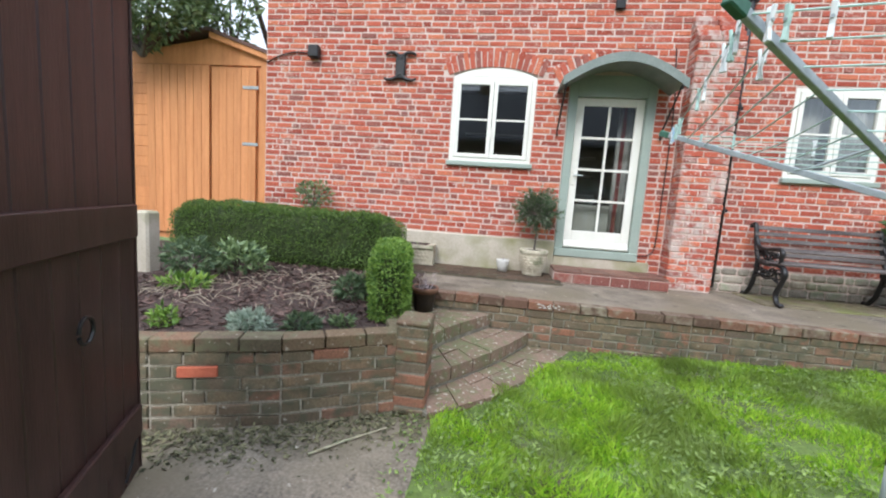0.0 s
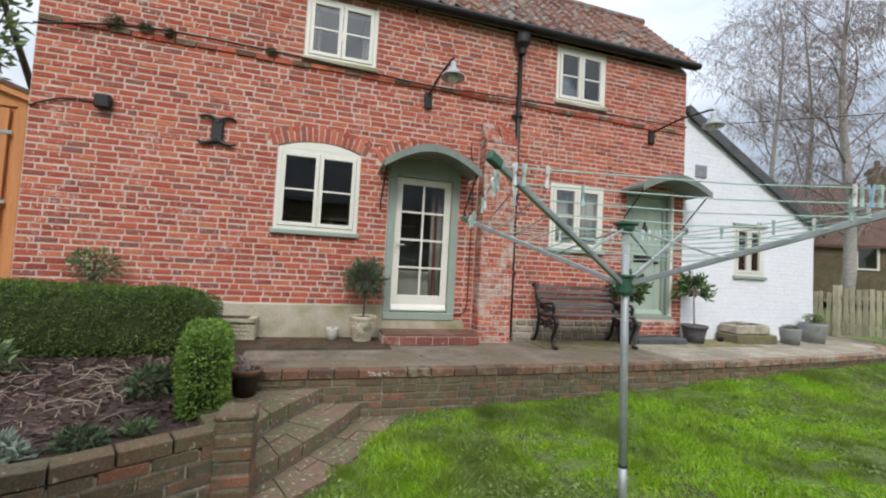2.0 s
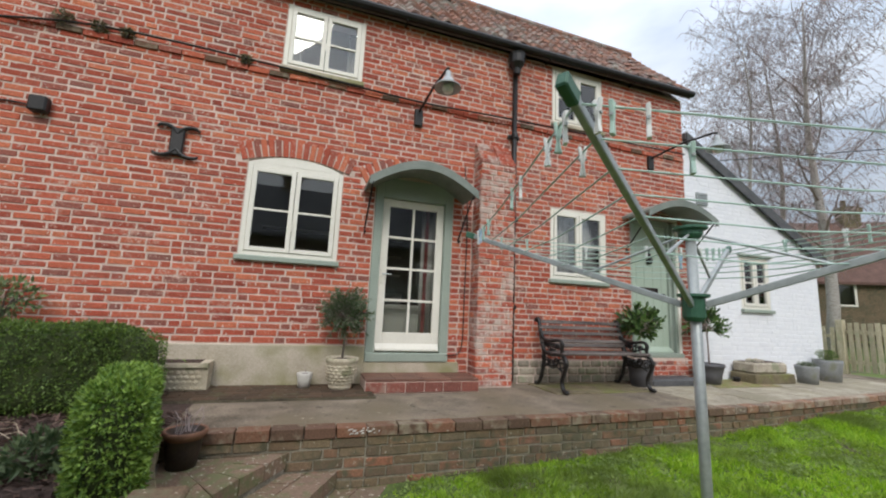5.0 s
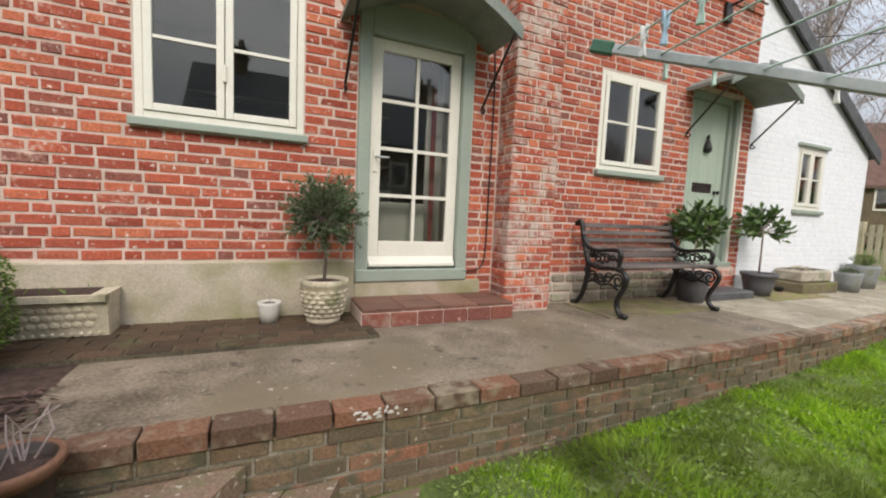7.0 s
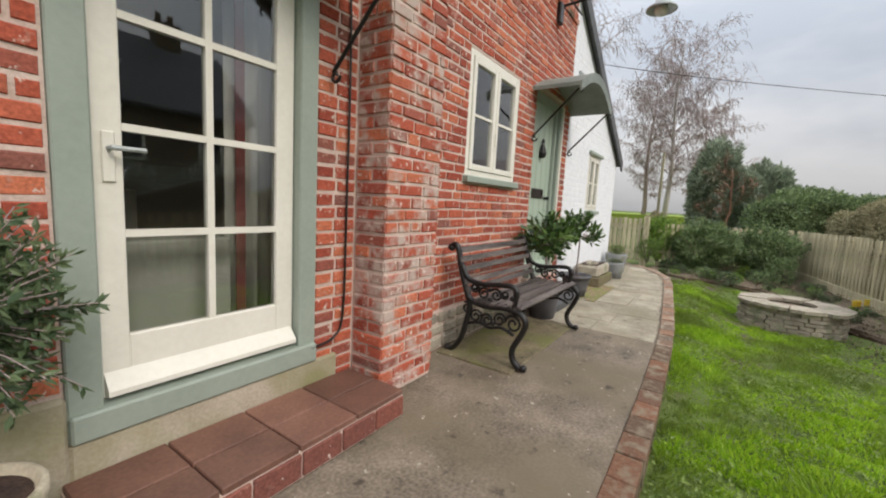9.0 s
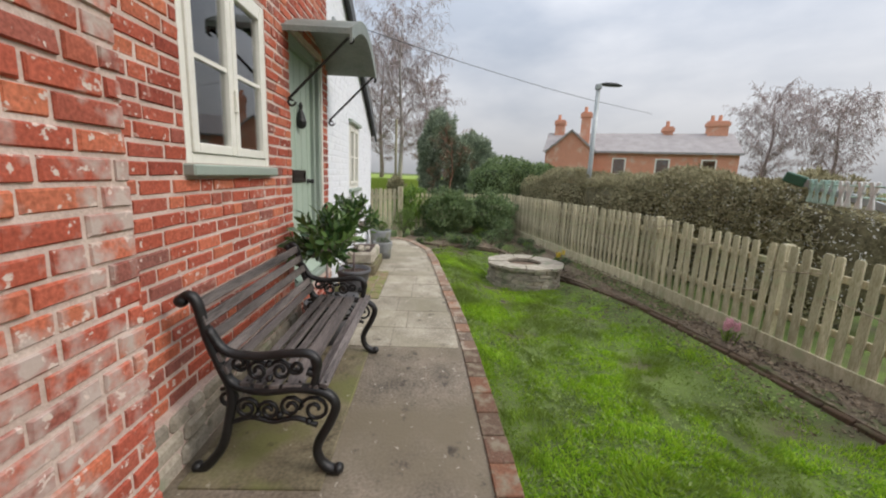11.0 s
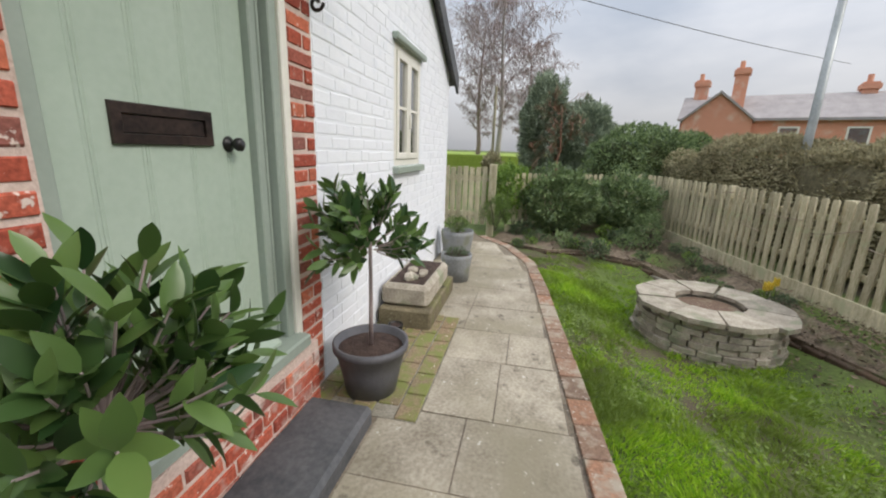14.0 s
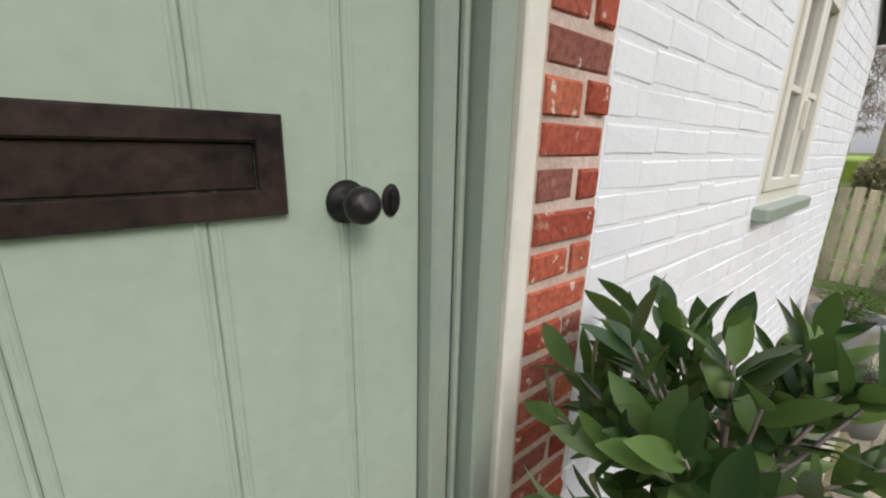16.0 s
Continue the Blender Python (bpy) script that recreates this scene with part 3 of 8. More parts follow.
roof = struct("roof", deck(), M_DARKROOF, "steep old clay pantile roof with a sagging ridge", "roof")
rv, rf = pantile_slope()
tagged(from_lists("roof_tiles", rv, rf, M_PANTILE, roof), kind="stuff")
bm = new_bm()
for i in range(24):
    x = WEST - 0.1 + i * 0.395
    m = look((x, RIDGE_Y, roof_z(x, 1)), (x + 1, RIDGE_Y, roof_z(x + 1, 1)))
    add_tube(bm, [(x, RIDGE_Y, roof_z(x, 1) - 0.02), (x + 0.38, RIDGE_Y, roof_z(x + 0.38, 1) - 0.02)], 0.1, 8)
part("ridge_tiles", bm, M_PANTILE, roof)

chimney = thing("chimney", (1.38, 6.35, 6.6), "old brick chimney stack with a corbelled top on the ridge", "chimney", kind="structure")
bm = box(1.1, 1.66, 6.05, 6.65, 6.5, 8.1, bevel=0.01)
add_box(bm, 1.06, 1.7, 6.01, 6.69, 7.9, 8.0)
add_box(bm, 1.03, 1.73, 5.98, 6.72, 8.0, 8.2, bevel=0.01)
part("stack", bm, M_OLD, chimney)
part("flashing", box(1.02, 1.74, 5.95, 6.75, 6.62, 6.84), M_LEAD, chimney, "grey lead flashing")
part("chimney_pot", add_lathe(new_bm(), [(0.13, 8.2), (0.11, 8.3), (0.1, 8.55), (0.12, 8.6)], (1.38, 6.35, 0), 14), M_TERRARIM, chimney, "terracotta pot")

# gutter and downpipe
gutter = thing("gutter", (1, WALL - 0.25, 5.0), "black half-round gutter along the tiled eaves", "gutter", kind="structure")
bm = new_bm()
gl = [(x, WALL - 0.15, EAVE - 0.03 + 0.1 * (x - WEST) / (EAST - WEST)) for x in (WEST - 0.1, -1.0, 1.5, 3.5, EAST + 0.12)]
add_tube(bm, gl, 0.055, 10)
part("trough", bm, M_BLACK, gutter)
for gx in (-3.0, -1.2, 0.8, 3.0, 4.6):
    part("bracket", box(gx - 0.012, gx + 0.012, WALL - 0.16, WALL, EAVE - 0.1 + 0.1 * (gx + 3.5) / 9.2, EAVE - 0.07 + 0.1 * (gx + 3.5) / 9.2), M_BLACK, gutter)
pipe = thing("downpipe", (2.45, WALL - 0.07, 0.5), "black cast iron rainwater downpipe with a hopper head", "downpipe", kind="structure")
part("pipe", tube([(2.47, 5.055, 0.5), (2.45, 5.055, 4.86)], 0.036, 10), M_BLACK, pipe, smooth=True)
bm = new_bm()
add_lathe(bm, [(0.05, 0), (0.06, 0.08), (0.11, 0.16), (0.12, 0.27), (0.13, 0.3)], (2.44, 5.0, 4.76), 12)
part("hopper", bm, M_BLACK, pipe)
for pz in (1.4, 2.6, 3.8):
    bm = new_bm()
    add_lathe(bm, [(0.045, 0), (0.05, 0.02), (0.05, 0.06), (0.045, 0.08)], (2.46, 5.055, pz), 12)
    add_box(bm, 2.37, 2.55, 5.08, 5.12, pz + 0.02, pz + 0.06)
    part("pipe_collar", bm, M_BLACK, pipe)

# plinths
struct("plinth_render", box(WEST - 0.02, 0.57, WALL - 0.035, WALL + 0.05, 0.0, 0.9, bevel=0.012), M_RENDER, "stained cement plinth, green with algae near the paving", "plinth")
struct("plinth_sill", box(0.57, 1.75, WALL - 0.03, WALL + 0.05, 0.45, 0.72, bevel=0.01), M_RENDER, "rendered base under the glazed door", "plinth")

# the buttress beside the glazed door: core here, bricks at the end of the file
PIER = (1.88, 2.39, 4.87, 3.3)
bm = box(PIER[0] + 0.01, PIER[1] - 0.01, PIER[2] + 0.01, WALL, 0.4, PIER[3])
buttress = struct("buttress", bm, M_MORTAR, "weathered red brick buttress standing out from the wall", "buttress")

# the whitewashed outshot
WEND = 9.0


def white_top(x):
    return 4.4 - (x - 5.78) * (4.4 - 2.6) / (9.05 - 5.78)


bm = new_bm()
W3 = (6.93, 7.66, 1.62, 2.53)
for a, b, holes in ((EAST, W3[0], None), (W3[1], WEND, None)):
    add_prism(bm, [(a, 0.0), (b, 0.0), (b, white_top(b)), (a, white_top(a))], WALL, WALL + 0.28, "y")
add_box(bm, W3[0], W3[1], WALL, WALL + 0.28, 0.0, W3[2])
add_prism(bm, [(W3[0], W3[3]), (W3[1], W3[3]), (W3[1], white_top(W3[1])), (W3[0], white_top(W3[0]))], WALL, WALL + 0.28, "y")
wall_white = struct("wall_outshot_south", bm, M_WHITEWALL, "whitewashed brick gable wall of the low outshot", "wall")
struct("wall_outshot_east", box(WEND - 0.25, WEND, WALL + 0.28, 9.0, 0.0, 2.55), M_WHITEWALL, "whitewashed side wall of the outshot", "wall")
struct("wall_outshot_north", box(EAST, WEND - 0.25, 8.75, 9.0, 0.0, 2.6), M_WHITEWALL, "rear wall of the outshot", "wall")
struct("floor_outshot", box(EAST, WEND - 0.25, WALL + 0.28, 8.75, 0.3, 0.45), M_ROOMDARK, "floor of the outshot", "floor")
bm = add_prism(new_bm(), [(EAST, white_top(EAST) + 0.02), (9.18, white_top(9.18) + 0.02), (9.18, white_top(9.18) + 0.13), (EAST, white_top(EAST) + 0.13)], WALL - 0.06, 9.1, "y")
roof_out = struct("roof_outshot", bm, M_SLATE, "lean-to roof of the white outshot with a dark verge", "roof")
part("bargeboard", add_prism(new_bm(), [(EAST + 0.02, white_top(EAST) - 0.06), (9.2, white_top(9.2) - 0.06), (9.2, white_top(9.2) + 0.14), (EAST + 0.02, white_top(EAST) + 0.14)], WALL - 0.085, WALL - 0.055, "y"), M_SLATE, roof_out, "dark grey painted bargeboard")
vent = thing("wall_vent", (6.1, WALL - 0.02, 3.33), "small grey louvred vent on the white gable", "vent")
part("frame", box(5.98, 6.22, WALL - 0.03, WALL + 0.005, 3.33, 3.54), M_GALV, vent)
for i in range(4):
    part("slat", box(6.0, 6.2, WALL - 0.04, WALL - 0.028, 3.36 + 0.045 * i, 3.385 + 0.045 * i), M_GALV, vent)

# terrace: slab, kerb line and ground
KERB = [(-0.97, 3.52), (0.4, 3.51), (1.6, 3.51), (2.9, 3.52), (4.2, 3.55), (5.0, 3.59), (5.7, 3.645), (6.8, 3.735), (7.8, 3.82), (8.7, 3.93), (9.5, 4.25), (10.1, 4.7)]
TERR = 0.45
bm = add_prism(new_bm(), [(-3.9, 3.6)] + [(x, y + 0.1) for x, y in KERB] + [(10.6, 5.0), (10.6, 5.6), (WEND, 5.6), (WEND, WALL), (-3.9, WALL)], -0.3, TERR - 0.003)
terrace = struct("terrace", bm, M_CONCRETE, "weathered concrete terrace path along the cottage", "path")


def ground_sheet():
    """One sheet from under the terrace to the horizon, fine near the lawn."""
    xs = [-400, -150, -60, -25, -10, -6] + [-4 + 0.25 * i for i in range(69)] + [15, 18, 24, 34, 60, 150, 400]
    ys = [-400, -150, -60, -25, -10, -5] + [-3 + 0.25 * i for i in range(37)] + [7.5, 9, 12, 18, 30, 60, 150, 400]
    verts, faces = [], []
    for y in ys:
        for x in xs:
            z = ground_z(x, y)
            if x > 13:
                z += 0.02 * (x - 13) if x < 100 else 1.7
            verts.append((x, y, z))
    n = len(xs)
    for j in range(len(ys) - 1):
        for i in range(n - 1):
            faces.append((j * n + i, j * n + i + 1, (j + 1) * n + i + 1, (j + 1) * n + i))
    return verts, faces


gv, gf = ground_sheet()
ground = tagged(from_lists("ground", gv, gf, M_GROUND, smooth=True), "lawn earth and fields running to the horizon", "ground", "", "structure")
patio = struct("pavement", add_prism(new_bm(), [(-3.0, -1.5), (-0.5, -1.5), (-0.48, 1.2), (-0.46, 2.1), (-1.2, 2.0), (-2.2, 1.75), (-3.0, 1.5)], -0.3, -0.012), M_CONCRETE, "worn concrete paving beside the garden wall", "pavement")

# raised bed and its wall
GW = [(-3.0, 1.42), (-1.93, 1.6), (-1.3, 1.82), (-0.68, 2.16)]
bm = add_prism(new_bm(), [(x, y + 0.1) for x, y in GW] + [(-0.85, 2.4), (-1.05, 3.56), (-4.6, 3.56), (-4.6, 1.6)], -0.2, 0.44)
struct("ground_bed", bm, M_SOIL, "raised bed of dark bark mulch with bare stems", "flower bed")
struct("ground_back", box(-6.5, -0.98, 3.56, WALL - 0.04, -0.2, 0.448), M_SOIL, "bare earth behind the hedge", "ground")

# ---- doors and windows ----


def rect_frame(bm, x0, x1, z0, z1, y0, y1, w, bottom=None):
    b = w if bottom is None else bottom
    add_box(bm, x0, x0 + w, y0, y1, z0, z1, bevel=0.004)
    add_box(bm, x1 - w, x1, y0, y1, z0, z1, bevel=0.004)
    add_box(bm, x0 + w, x1 - w, y0 + 0.001, y1, z1 - w, z1, bevel=0.004)
    add_box(bm, x0 + w, x1 - w, y0 + 0.001, y1, z0, z0 + b, bevel=0.004)
    return bm


def casement(name, x0, x1, z0, z1, label, rise=0.0, sill=M_SAGE, joinery=M_CREAM):
    """A pair of painted casements, each of two panes, with a sill; rise: an arched head."""
    win = thing(name, ((x0 + x1) / 2, WALL, z0), label, "window", kind="structure")
    y0, y1 = WALL + 0.0, WALL + 0.09
    spring = z1 - rise
    bm = new_bm()
    rect_frame(bm, x0, x1, z0, spring, y0, y1, 0.05)
    if rise:
        n = 12
        arc = [(x0 + (x1 - x0) * i / n, spring + rise * (1 - (2 * i / n - 1) ** 2)) for i in range(n + 1)]
        add_prism(bm, [(x0, spring)] + arc[1:-1] + [(x1, spring)], y0, y1, "y")
    part("window_frame", bm, joinery, win)
    mid = (x0 + x1) / 2
    for a, b in ((x0 + 0.05, mid), (mid, x1 - 0.05)):
        c, d = z0 + 0.05, spring - 0.05
        part("casement", rect_frame(new_bm(), a + 0.003, b - 0.003, c + 0.003, d - 0.003, y0 - 0.012, y0 + 0.04, 0.05), joinery, win)
        h = (c + d) / 2
        part("glazing_bar", box(a + 0.05, b - 0.05, y0, y0 + 0.03, h - 0.011, h + 0.011), joinery, win)
        for e, f in ((c + 0.05, h - 0.01), (h + 0.01, d - 0.05)):
            pane = part("pane", box(a + 0.048, b - 0.048, y0 + 0.012, y0 + 0.018, e - 0.002, f + 0.002), M_GLASS, win)
            pane.visible_shadow = False
    part("catch", box(mid - 0.012, mid + 0.012, y0 - 0.03, y0 - 0.012, z0 + 0.3, z0 + 0.42, bevel=0.004), M_CREAM, win)
    part("window_sill", box(x0 - 0.03, x1 + 0.03, WALL - 0.055, WALL + 0.06, z0 - 0.06, z0 - 0.002, bevel=0.008), sill, win)
    return win


casement("window_1", -0.89, 0.16, 1.86, 3.04, "cream casement window with an arched head and four panes", rise=0.11)
casement("window_2", 3.11, 4.08, 1.87, 2.9, "cream casement window of four panes with a grey sill")
casement("window_3", -0.66, 0.28, 4.17, 5.02, "upper cream casement window tight under the eaves", sill=M_RENDER)
casement("window_4", 3.13, 4.04, 4.23, 5.1, "upper cream casement window beside the downpipe", sill=M_RENDER)
casement("window_5", W3[0], W3[1], W3[2], W3[3], "small cream casement in the whitewashed wall", sill=M_SAGE)
part("drip_board", box(W3[0] - 0.05, W3[1] + 0.05, WALL - 0.05, WALL, 2.535, 2.58, bevel=0.006), M_SAGE, bpy.data.objects["window_5"])


def glazed_door():
    door = thing("door_1", (1.08, 5.18, 0.72), "white half-glazed garden door of eight panes in a green frame", "door", kind="structure")
    bm = new_bm()
    add_box(bm, 0.572, 0.675, WALL - 0.02, WALL + 0.12, 0.72, 2.98, bevel=0.006)
    add_box(bm, 1.495, 1.598, WALL - 0.02, WALL + 0.12, 0.72, 2.98, bevel=0.006)
    add_box(bm, 0.675, 1.495, WALL - 0.015, WALL + 0.12, 2.725, 2.98, bevel=0.006)
    part("door_frame", bm, M_SAGE, door, "sage green painted frame")
    part("threshold", box(0.575, 1.595, WALL - 0.045, WALL + 0.12, 0.722, 0.825, bevel=0.008), M_SAGE, door, "grey-green painted sill")
    y0, y1 = 5.165, 5.21
    x0, x1, z0, z1 = 0.68, 1.49, 0.83, 2.72
    bm = rect_frame(new_bm(), x0, x1, z0, z1, y0, y1, 0.095, 0.23)
    leaf = part("door_leaf", bm, M_CREAM, door)
    part("weather_bar", add_prism(new_bm(), [(y0, 0.85), (y0 - 0.05, 0.85), (y0 - 0.05, 0.87), (y0, 0.93)], x0 + 0.01, x1 - 0.01, "x"), M_CREAM, door)
    gx = [x0 + 0.095, (x0 + x1) / 2, x1 - 0.095]
    gz = [z0 + 0.23 + (z1 - 0.095 - z0 - 0.23) * i / 4 for i in range(5)]
    part("glazing_bar", box(gx[1] - 0.014, gx[1] + 0.014, y0 + 0.004, y1 - 0.004, gz[0], gz[-1]), M_CREAM, door)
    for z in gz[1:-1]:
        part("glazing_bar", box(gx[0], gx[2], y0 + 0.006, y1 - 0.006, z - 0.014, z + 0.014), M_CREAM, door)
    for a, b in zip(gx, gx[1:]):
        for c, d in zip(gz, gz[1:]):
            p = part("pane", box(a + 0.002, b - 0.002, 5.185, 5.19, c + 0.002, d - 0.002), M_GLASS, door)
            p.visible_shadow = False
    bm = box(0.71, 0.75, y0 - 0.012, y0, 1.64, 1.82, bevel=0.004)
    part("handle_plate", bm, M_CREAM, door)
    part("door_handle", tube([(0.73, y0 - 0.01, 1.76), (0.73, y0 - 0.05, 1.76), (0.83, y0 - 0.055, 1.76)], 0.009, 8), M_GALV, door, "lever handle")
    return door


glazed_door()


def plank_door():
    door = thing("door_2", (4.97, 5.2, 0.8), "pale sage green boarded door with bronze furniture, closed", "door", kind="structure")
    edges = [4.6, 4.725, 4.885, 5.06, 5.23, 5.35]
    for a, b in zip(edges, edges[1:]):
        bm = box(a + 0.0003, b - 0.0003, 5.205, 5.24, 0.86, 2.86, bevel=0.0025)
        for x in ((b - 0.011,) if b < 5.3 else ()) + ((a + 0.011,) if a > 4.65 else ()):
            add_tube(bm, [(x, 5.2065, 0.87), (x, 5.2065, 2.85)], 0.004, 8)
        part("board", bm, M_SAGE_DOOR, door)
    part("backing", box(4.59, 5.36, 5.24, 5.26, 0.85, 2.87), M_SAGE_DOOR, door)
    for nm, steps in (("jamb", ((5.352, 5.395, 5.17), (5.395, 5.425, 5.185), (5.425, 5.478, 5.135))), ("jamb", ((4.552, 4.6, 5.15),))):
        bm = new_bm()
        for a, b, y in steps:
            add_box(bm, a, b, y, 5.3, 0.86, 2.92, bevel=0.005)
        if len(steps) > 1:
            add_tube(bm, [(5.41, 5.178, 0.87), (5.41, 5.178, 2.9)], 0.008, 8)
        part(nm, bm, M_SAGE, door, "darker sage painted jamb with bead mouldings")
    part("head", box(4.6, 5.352, 5.15, 5.3, 2.865, 2.94), M_SAGE, door)
    part("mortar_fillet", box(5.479, 5.528, 5.122, 5.3, 0.8, 2.94, bevel=0.004), M_CREAM, door, "cream sealing strip beside the frame")
    part("weather_board", add_prism(new_bm(), [(5.204, 0.868), (5.12, 0.868), (5.12, 0.885), (5.204, 0.95)], 4.61, 5.345, "x"), M_SAGE_DOOR, door)
    part("threshold", box(4.552, 5.5, 5.06, 5.3, 0.8, 0.862, bevel=0.008), M_SAGE, door, "painted timber sill")
    # letter plate
    bm = new_bm()
    loops = [[bm.verts.new((x, y, z)) for x, z in ((4.785 + w, 1.742 + w), (5.146 - w, 1.742 + w), (5.146 - w, 1.858 - w), (4.785 + w, 1.858 - w))]
             for w, y in ((0.0, 5.206), (0.0, 5.195), (0.003, 5.192), (0.029, 5.192), (0.031, 5.194), (0.031, 5.206))]
    for p, q in zip(loops, loops[1:]):
        for i in range(4):
            bm.faces.new((p[i], p[(i + 1) % 4], q[(i + 1) % 4], q[i]))
    bmesh.ops.recalc_face_normals(bm, faces=bm.faces)
    plate = part("letter_plate", bm, M_BRONZE, door, "dark bronze letter plate")
    part("flap", box(4.817, 5.114, 5.2, 5.206, 1.774, 1.826, bevel=0.002), M_BRONZE, plate)
    knob = part("door_knob", add_knob(5.205), M_BLACK, door, "black turned knob", smooth=True)
    bm = new_bm()
    add_lathe(bm, [(0.0, 0), (0.019, 0.0), (0.021, 0.004), (0.014, 0.006), (0.0, 0.006)], (0, 0, 0), 20)
    bmesh.ops.transform(bm, verts=bm.verts, matrix=Matrix.Translation((5.297, 5.206, 1.748)) @ Matrix.Rotation(radians(90), 4, "X") @ Matrix.Diagonal((0.75, 1.15, 1, 1)))
    add_box(bm, 5.294, 5.3, 5.196, 5.2, 1.733, 1.757)
    part("escutcheon", bm, M_BLACK, door)
    bm = new_bm()
    add_lathe(bm, [(0.02, 0.0), (0.045, 0.02), (0.05, 0.06), (0.035, 0.12), (0.015, 0.17), (0.02, 0.2), (0.008, 0.23)], (4.97, 5.175, 2.23), 14)
    part("knocker", bm, M_BLACK, door, "black bell-shaped knocker")


def add_knob(y):
    bm = new_bm()
    add_lathe(bm, [(0.0, 0), (0.034, 0), (0.036, 0.006), (0.028, 0.01), (0.026, 0.014), (0.013, 0.02), (0.013, 0.034), (0.024, 0.042),
                   (0.03, 0.055), (0.028, 0.07), (0.018, 0.079), (0.0, 0.081)], (0, 0, 0), 24)
    bmesh.ops.transform(bm, verts=bm.verts, matrix=Matrix.Translation((5.226, y, 1.751)) @ Matrix.Rotation(radians(90), 4, "X") @ Matrix.Scale(0.82, 4))
    return bm


plank_door()


def canopy(x0, x1, y0, zs, rise, label):
    """An arched hood on two iron scroll brackets."""
    c = thing("door_canopy", ((x0 + x1) / 2, WALL, zs), label, "canopy", "door canopies")
    n = 16
    arc = [(x0 + (x1 - x0) * i / n, zs + rise * math.sin(math.pi * (0.08 + 0.84 * i / n)) - rise * 0.25) for i in range(n + 1)]
    bm = new_bm()
    top = [[bm.verts.new((x, y, z + 0.02)) for x, z in arc] for y in (y0, WALL)]
    low = [[bm.verts.new((x, y, z - 0.02)) for x, z in arc] for y in (y0, WALL)]
    for i in range(n):
        bm.faces.new((top[0][i], top[0][i + 1], top[1][i + 1], top[1][i]))
        bm.faces.new((low[0][i + 1], low[0][i], low[1][i], low[1][i + 1]))
        for s in (0, 1):
            bm.faces.new((top[s][i + 1], top[s][i], low[s][i], low[s][i + 1]))
    for i in (0, n):
        bm.faces.new((top[0][i], top[1][i], low[1][i], low[0][i]))
    bmesh.ops.recalc_face_normals(bm, faces=bm.faces)
    part("hood", bm, M_LEAD, c, smooth=False)
    outer = [(x, z - 0.02) for x, z in arc]
    bm = add_prism(new_bm(), [(x, z - 0.055) for x, z in outer] + [(x, z + 0.045) for x, z in outer[::-1]], y0 - 0.02, y0, "y")
    part("fascia", bm, M_LEAD, c)
    for bx in (x0 + 0.04, x1 - 0.06):
        bz = arc[0][1]
        bm = new_bm()
        add_tube(bm, [(bx, WALL - 0.03, bz - 0.5), (bx, y0 + 0.02, bz - 0.04)], 0.011, 8)
        scroll = [(bx, WALL - 0.05 - 0.035 * math.cos(a) * (1 - a / 9), bz - 0.52 - 0.035 * math.sin(a) * (1 - a / 9)) for a in [0.4 * k for k in range(16)]]
        add_tube(bm, scroll, 0.009, 6)
        tip = [(bx, y0 + 0.0 + 0.022 * math.cos(a), bz - 0.055 + 0.022 * math.sin(a)) for a in [0.5 * k for k in range(11)]]
        add_tube(bm, tip, 0.008, 6)
        part("bracket", bm, M_BLACK, c, "black wrought iron scroll bracket")
    return c


canopy(0.42, 1.74, 4.62, 2.78, 0.36, "arched grey-green canopy on iron brackets over the glazed door")
canopy(4.4, 5.77, 4.62, 2.9, 0.3, "arched grey-green canopy on iron brackets over the boarded door")


# ---- leaves, stems and other growing things ----
def leaf_mesh(name, centres, dirs, normals, lengths, widths, material, parent=None, fold=0.25):
    """Many folded pointed leaves in one mesh, from arrays of places and directions."""
    c, d, nn = np.asarray(centres), np.asarray(dirs, float), np.asarray(normals, float)
    d = d / np.linalg.norm(d, axis=1, keepdims=True)
    s = np.cross(d, nn)
    s /= np.linalg.norm(s, axis=1, keepdims=True) + 1e-9
    u = np.cross(s, d)
    L, Wd = np.asarray(lengths)[:, None], np.asarray(widths)[:, None]
    base, tip = c, c + d * L
    mid = c + d * L * 0.5 - u * Wd * fold
    left, right = c + d * L * 0.45 - s * Wd / 2, c + d * L * 0.45 + s * Wd / 2
    v = np.stack([base, left, tip, right, mid], 1).reshape(-1, 3)
    k = np.arange(len(c))[:, None] * 5
    f = np.concatenate([k + [0, 4, 1], k + [1, 4, 2], k + [2, 4, 3], k + [3, 4, 0]])
    return from_lists(name, v.tolist(), f.tolist(), material, parent)


